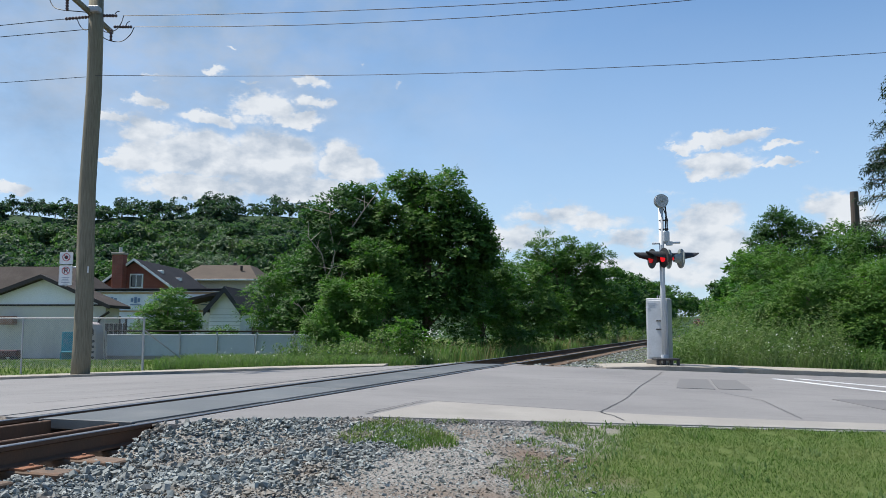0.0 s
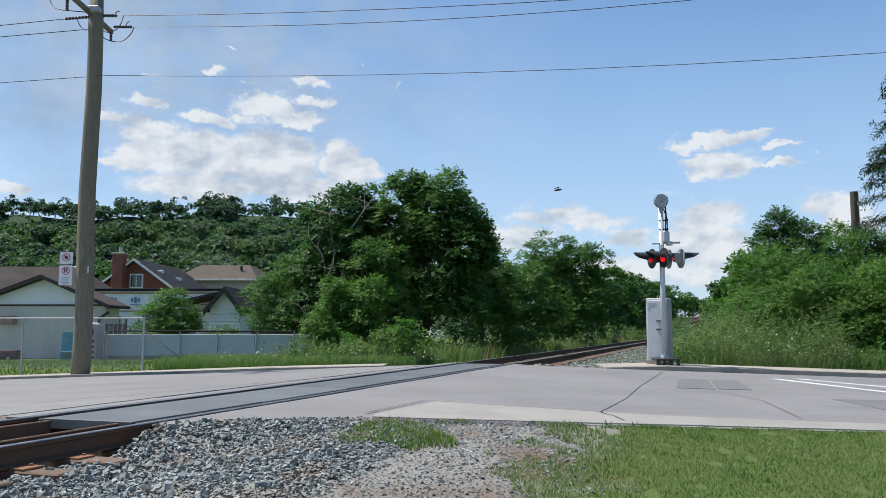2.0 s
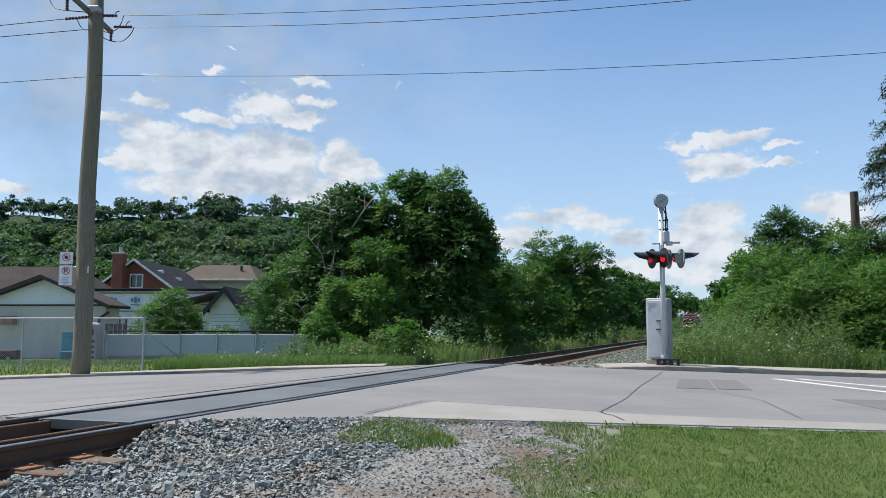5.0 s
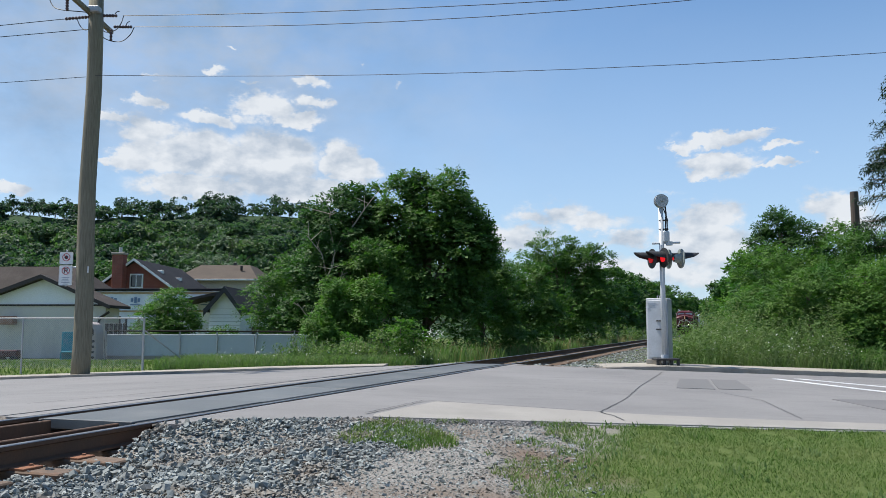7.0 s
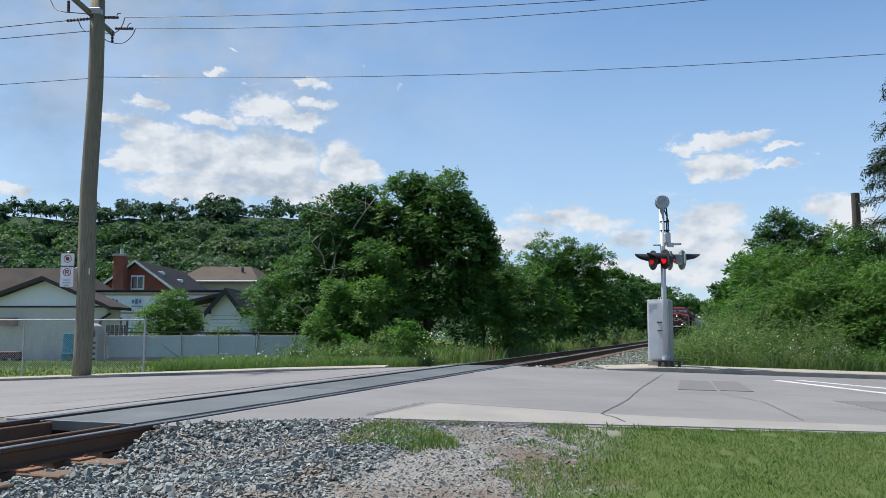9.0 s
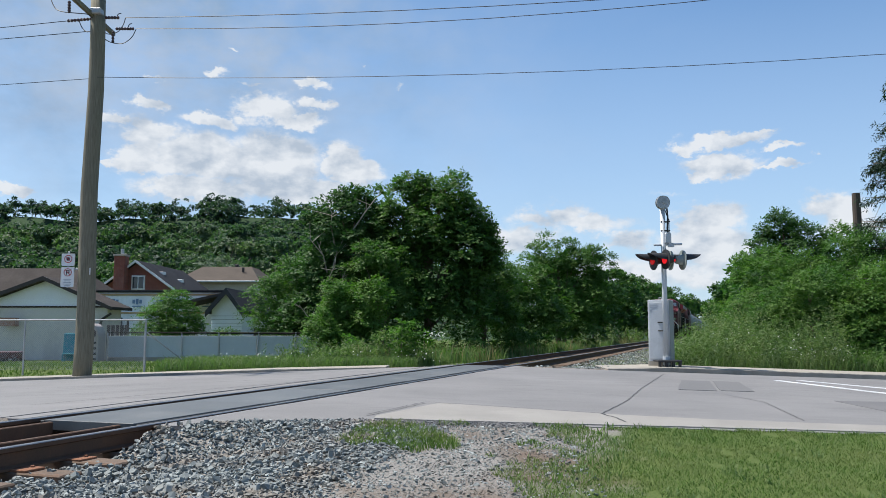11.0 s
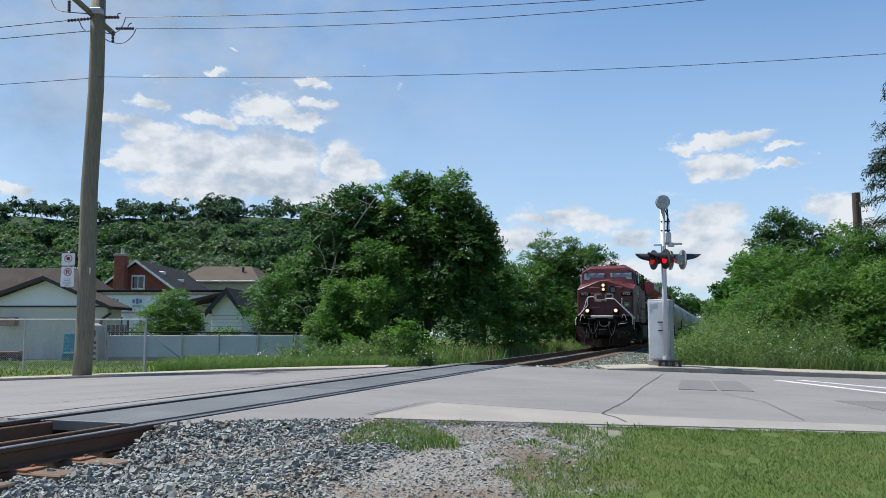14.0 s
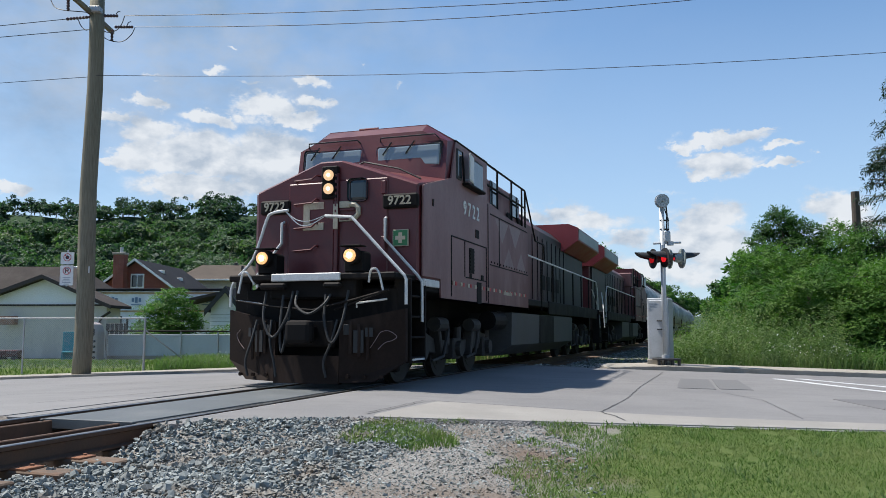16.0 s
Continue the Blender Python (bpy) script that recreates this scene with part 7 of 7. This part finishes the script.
            bm.faces.new(v if (sgn < 0) == (not up) else v[::-1])
        bmesh.ops.recalc_face_normals(bm, faces=bm.faces)
        pieces("faded_triangle", bm, FLAG_PALE, ob, "faint faded triangle marks")
        bm = bmesh.new()
        for k in range(13):
            box((.13, .01, .07), (-2.5 - .46 * k, sgn * 1.556, 1.73), 0, bm)
        box((.75, .01, .07), (-6.4, sgn * 1.557, 1.70), 0, bm)
        pieces("reflector_mark", bm, CREAM, ob)
        bm = bmesh.new()
        for k in range(13):
            box((.10, .01, .07), (-2.64 - .46 * k, sgn * 1.556, 1.73), 0, bm)
        pieces("red_reflector_mark", bm, SIGN_RED, ob)
        if number:
            write("side_figures", " ".join(number), .37, FLAG_PALE if sgn < 0 else WHITE_STEEL, ob, Matrix.Translation((-3.62, sgn * 1.556, 3.17)) @ (FLANK if sgn > 0 else Matrix.Rotation(math.pi / 2, 4, "X")))
        # roof-edge railing behind the cab
        bm = bmesh.new()
        for z in (3.97, 4.42):
            tube([(-4.65, sgn * 1.45, z), (-8.65, sgn * 1.45, z)], .024, 6, bm)
        for x in (-5.95, -7.25, -8.3, -8.65):
            tube([(x, sgn * 1.45, 3.46), (x, sgn * 1.45, 4.42)], .024, 6, bm)
        tube([(-8.65, sgn * 1.45, 4.42), (-9.6, sgn * 1.5, 3.24), (-10.7, sgn * 1.5, 3.24), (-10.75, sgn * 1.5, 2.75)], .024, 6, bm)
        for x in (-5.95, -7.25, -8.3):
            box((.28, .05, .30), (x + .1, sgn * 1.40, 3.50), .03, bm)
        pieces("roof_rail", bm, GRIME, ob, "black roof-edge railing")
        # walkway handrail along the hood
        bm = bmesh.new()
        tube([(-8.42, sgn * 1.50, 2.78), (-20.6, sgn * 1.50, 2.78), (-21.0, sgn * 1.50, 2.5), (-21.2, sgn * 1.5, 1.2)], .022, 6, bm)
        for k in range(8):
            part("rail_post", tube([(-8.62 - 1.68 * k, sgn * 1.50, 1.4), (-8.62 - 1.68 * k, sgn * 1.50, 2.77)], .022, 6), GRIME, ob)
        tube([(-20.9, sgn * 1.3, 2.5), (-21.5, sgn * 1.45, 1.8), (-21.6, sgn * 1.5, 1.0)], .022, 6, bm)
        pieces("walkway_rail", bm, WHITE_STEEL, ob, "pale walkway handrail")
        bm = bmesh.new()
        for z in (.46, .78, 1.10, 1.42):
            box((.55, .26, .03), (-21.25, sgn * 1.40, z), .006, bm)
        box((.04, .28, 1.3), (-20.98, sgn * 1.42, 1.04), .006, bm)
        pieces("rear_step", bm, GRIME, ob)
        # upper works behind the cab
        bm = bmesh.new()
        for x, w in ((-5.06, .52), (-5.98, .62), (-7.85, .78)):
            box((w, .05, .56), (x, sgn * 1.36, 3.90), .02, bm)
        pieces("roof_vent", bm, DARK_GLASS, ob, "black open roof vents")
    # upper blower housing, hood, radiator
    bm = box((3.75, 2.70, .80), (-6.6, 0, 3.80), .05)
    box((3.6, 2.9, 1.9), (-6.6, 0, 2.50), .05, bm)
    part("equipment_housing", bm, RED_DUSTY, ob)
    bm = loft([[(x, -.92, 1.66), (x, -.92, 3.9), (x, -.6, 4.2), (x, .6, 4.2), (x, .92, 3.9), (x, .92, 1.66)] for x in (-21.0, -8.4)])
    cyl(.3, .2, (-11.5, 0, 4.3), "Z", 14, bm)
    box((1.2, .8, .25), (-13.2, 0, 4.3), .03, bm)
    part("hood", bm, RED_HOOD, ob, "long sooty engine hood")
    bm = bmesh.new()
    for sgn in (1, -1):
        for k in range(12):
            box((.014, .02, 1.9), (-8.9 - .72 * k, sgn * .935, 2.75), 0, bm)
        for k in range(4):
            box((.42, .02, .45), (-13.3 - .75 * k, sgn * .94, 2.35), 0, bm)
    pieces("hood_door", bm, GRIME, ob)
    bm = loft([[(x, -1.0, 3.62), (x, -1.52, 3.98), (x, -1.52, 4.42), (x, -1.2, 4.56), (x, 1.2, 4.56), (x, 1.52, 4.42), (x, 1.52, 3.98), (x, 1.0, 3.62)] for x in (-21.45, -16.4)])
    part("radiator_housing", bm, RED_RADIATOR, ob, "overhanging red radiator housing")
    bm = bmesh.new()
    for sgn in (1, -1):
        box((4.7, .02, .36), (-18.9, sgn * 1.53, 4.20), .005, bm)
    pieces("radiator_screen", bm, HOPPER, ob, "pale grey radiator screen")
    bm = box((.4, 1.7, 2.2), (-21.1, 0, 2.75), .05)
    part("rear_end", bm, RED, ob)
    bm = box((.7, .3, .26), (-21.9, 0, .86), .05)
    box((.3, 2.2, .8), (-21.5, 0, 1.25), .04, bm)
    part("rear_coupler", bm, GRIME, ob)
    # fuel tank and trucks
    bm = loft([[(x, -1.05, .30), (x, -1.48, .55), (x, -1.50, 1.30), (x, 1.50, 1.30), (x, 1.48, .55), (x, 1.05, .30)] for x in (-15.1, -15.0, -7.1, -7.0)])
    part("fuel_tank", bm, TANK, ob, "dusty grey fuel tank under the frame")
    bm = bmesh.new()
    for sgn in (1, -1):
        box((1.9, .012, .74), (-11.0, sgn * 1.505, .92), 0, bm)
        box((.5, .25, .35), (-6.4, sgn * 1.25, 1.15), .04, bm)
        cyl(.2, 1.0, (-6.1, sgn * 1.3, 1.1), "X", 14, bm)
    pieces("tank_fitting", bm, GRIME, ob)
    loco_truck(ob, (-1.75, -3.80, -5.85))
    loco_truck(ob, (-16.0, -18.05, -20.1))
    return ob


def hopper_car(m):
    """A grey covered hopper with a rounded body: x from 0 back to -17.6."""
    ob = thing("hopper_car", m, "long grey covered hopper car with a rounded ribbed body", "hopper car", "hopper cars of the train")
    prof = [(math.sin(a) * 1.58, 2.85 + math.cos(a) * (1.72 if math.cos(a) > 0 else 1.35)) for a in np.linspace(-2.5, 2.5, 22)]
    bm = loft([[(x, y * k, 2.85 + (z - 2.85) * k) for y, z in prof] for x, k in ((-16.9, .90), (-16.6, 1), (-1.0, 1), (-.7, .90))])
    part("body", bm, HOPPER, ob, "", smooth=False)
    bm = bmesh.new()
    for x in (-1.2, -4.4, -8.8, -13.2, -16.4):
        loft([[(x + d, y * 1.015, 2.85 + (z - 2.85) * 1.015) for y, z in prof] for d in (-.05, .05)], bm)
    pieces("rib", bm, HOPPER, ob)
    bm = bmesh.new()
    for x in (-4.2, -8.8, -13.4):
        loft([[(x - 1.8, -1.2, 1.5), (x + 1.8, -1.2, 1.5), (x + 1.8, 1.2, 1.5), (x - 1.8, 1.2, 1.5)], [(x - .5, -.7, .45), (x + .5, -.7, .45), (x + .5, .7, .45), (x - .5, .7, .45)]], bm)
    pieces("hopper", bm, HOPPER, ob, "sloped discharge hoppers")
    bm = box((17.0, .6, .35), (-8.8, 0, 1.15), .03)
    for x in (-.5, -17.1):
        box((.35, 2.9, .25), (x, 0, 1.2), .03, bm)
        for y in (-1.4, 1.4):
            tube([(x, y, 1.2), (x, y, 3.4)], .03, 6, bm)
    for y in (-.5, .5):
        box((16, .3, .04), (-8.8, y, 4.66), 0, bm)
    part("frame", bm, GRIME, ob)
    for c in (-2.4, -15.2):
        for x in (c - .88, c + .88):
            bm = cyl(.45, .13, (x, .75, .45), "Y", 20)
            cyl(.45, .13, (x, -.75, .45), "Y", 20, bm)
            cyl(.08, 1.5, (x, 0, .45), "Y", 8, bm)
            part("wheels", bm, GRIME, ob)
        bm = bmesh.new()
        for y in (-1.0, 1.0):
            prism([(c - 1.2, .40), (c - 1.1, .62), (c - .35, .80), (c + .35, .80), (c + 1.1, .62), (c + 1.2, .40), (c + .4, .26), (c - .4, .26)], .14, bm, .01, Matrix.Translation((0, y - .07, 0)))
        part("truck_frame", bm, GRIME, ob)
    return ob


insect = thing("flying_insect", pose(0, -3, 1), "small dark insect flying past close by", "insect")
part("body", loft([[(x, .0022 * r * math.cos(a), .0022 * r * math.sin(a)) for a in np.linspace(0, 5.2, 6)] for x, r in ((-.009, .2), (-.005, .9), (0, 1), (.004, .8), (.006, .9), (.008, .3))]), BLACK, insect)
for _s in (-1, 1):
    part("wing", loft([[(.002, _s * .001, .002), (-.001, _s * .009, .005), (-.006, _s * .007, .004)], [(.002, _s * .001, .0023), (-.001, _s * .009, .0053), (-.006, _s * .007, .0043)]]), BLACK, insect)
S_END, SPEED = 11.15, 16.7        # where the leading plow stands at the end, metres a second
train = []                        # (thing, metres behind the leading plow, turned)
train.append((locomotive(along(S_END), "dark red diesel freight locomotive with lit amber lamps and dusty flanks", "9722", True), 0.0, 0))
train.append((locomotive(along(S_END + 44.6, 0, 0, 180), "second dark red locomotive coupled facing backwards", "", False), 44.6, 180))
_first = hopper_car(along(S_END + 45.2))
train.append((_first, 45.2, 0))
for _k in range(1, 6):
    _m = along(S_END + 45.2 + 18.0 * _k)
    train.append((copy_thing(_first, _m), 45.2 + 18.0 * _k, 0))


# ---- what moves ----
def motions():
    for ob, back, turned in train:
        walk(ob, [(t, along(S_END + back + SPEED * (16.0 - t), 0, 0, turned)) for t in (0.0, 4.0, 8.0, 12.0, 16.0)])
    # a breeze stirs the crowns
    for crown, k in SWAYING:
        rows = []
        for j in range(0, 41):
            t = j * 0.4
            a = 0.55 * math.sin(t * 2.3 + k) + 0.30 * math.sin(t * 4.1 + 2 * k)
            b = 0.65 * math.sin(t * 1.9 + 1.7 * k) + 0.30 * math.sin(t * 3.7 + k)
            rows.append((t, pose(0, 0, 0, 0.5 * a, b, 0.4 * a)))
        walk(crown, rows)
    # the insect darts across close to the lens
    walk(insect, [(0.0, pose(-2.6, 1.4, 0.95, 0, 0, 15)), (1.85, pose(-2.5, 1.45, 0.98, 0, -12, 15)), (1.90, pose(-1.35, 1.50, 1.00, 0, -12, 15)), (2.0, pose(0.225, 1.55, 1.162, 0, -12, 15)),
                  (2.1, pose(1.8, 1.60, 1.32, 0, -12, 15)), (2.2, pose(3.0, 1.7, 1.4, 0, -12, 15)), (16.0, pose(4.0, 1.4, 1.5, 0, 0, 15))])
    for w, x, r in WHEELSETS:
        back = w.parent.name != train[0][0].name
        if back:
            continue
        rows = []
        for k in range(0, 481):
            t = k / 30
            rows.append((t, Matrix.Translation((x, 0, r)) @ Matrix.Rotation((SPEED * t / r) % (2 * math.pi), 4, "Y")))
        walk(w, rows)


motions()
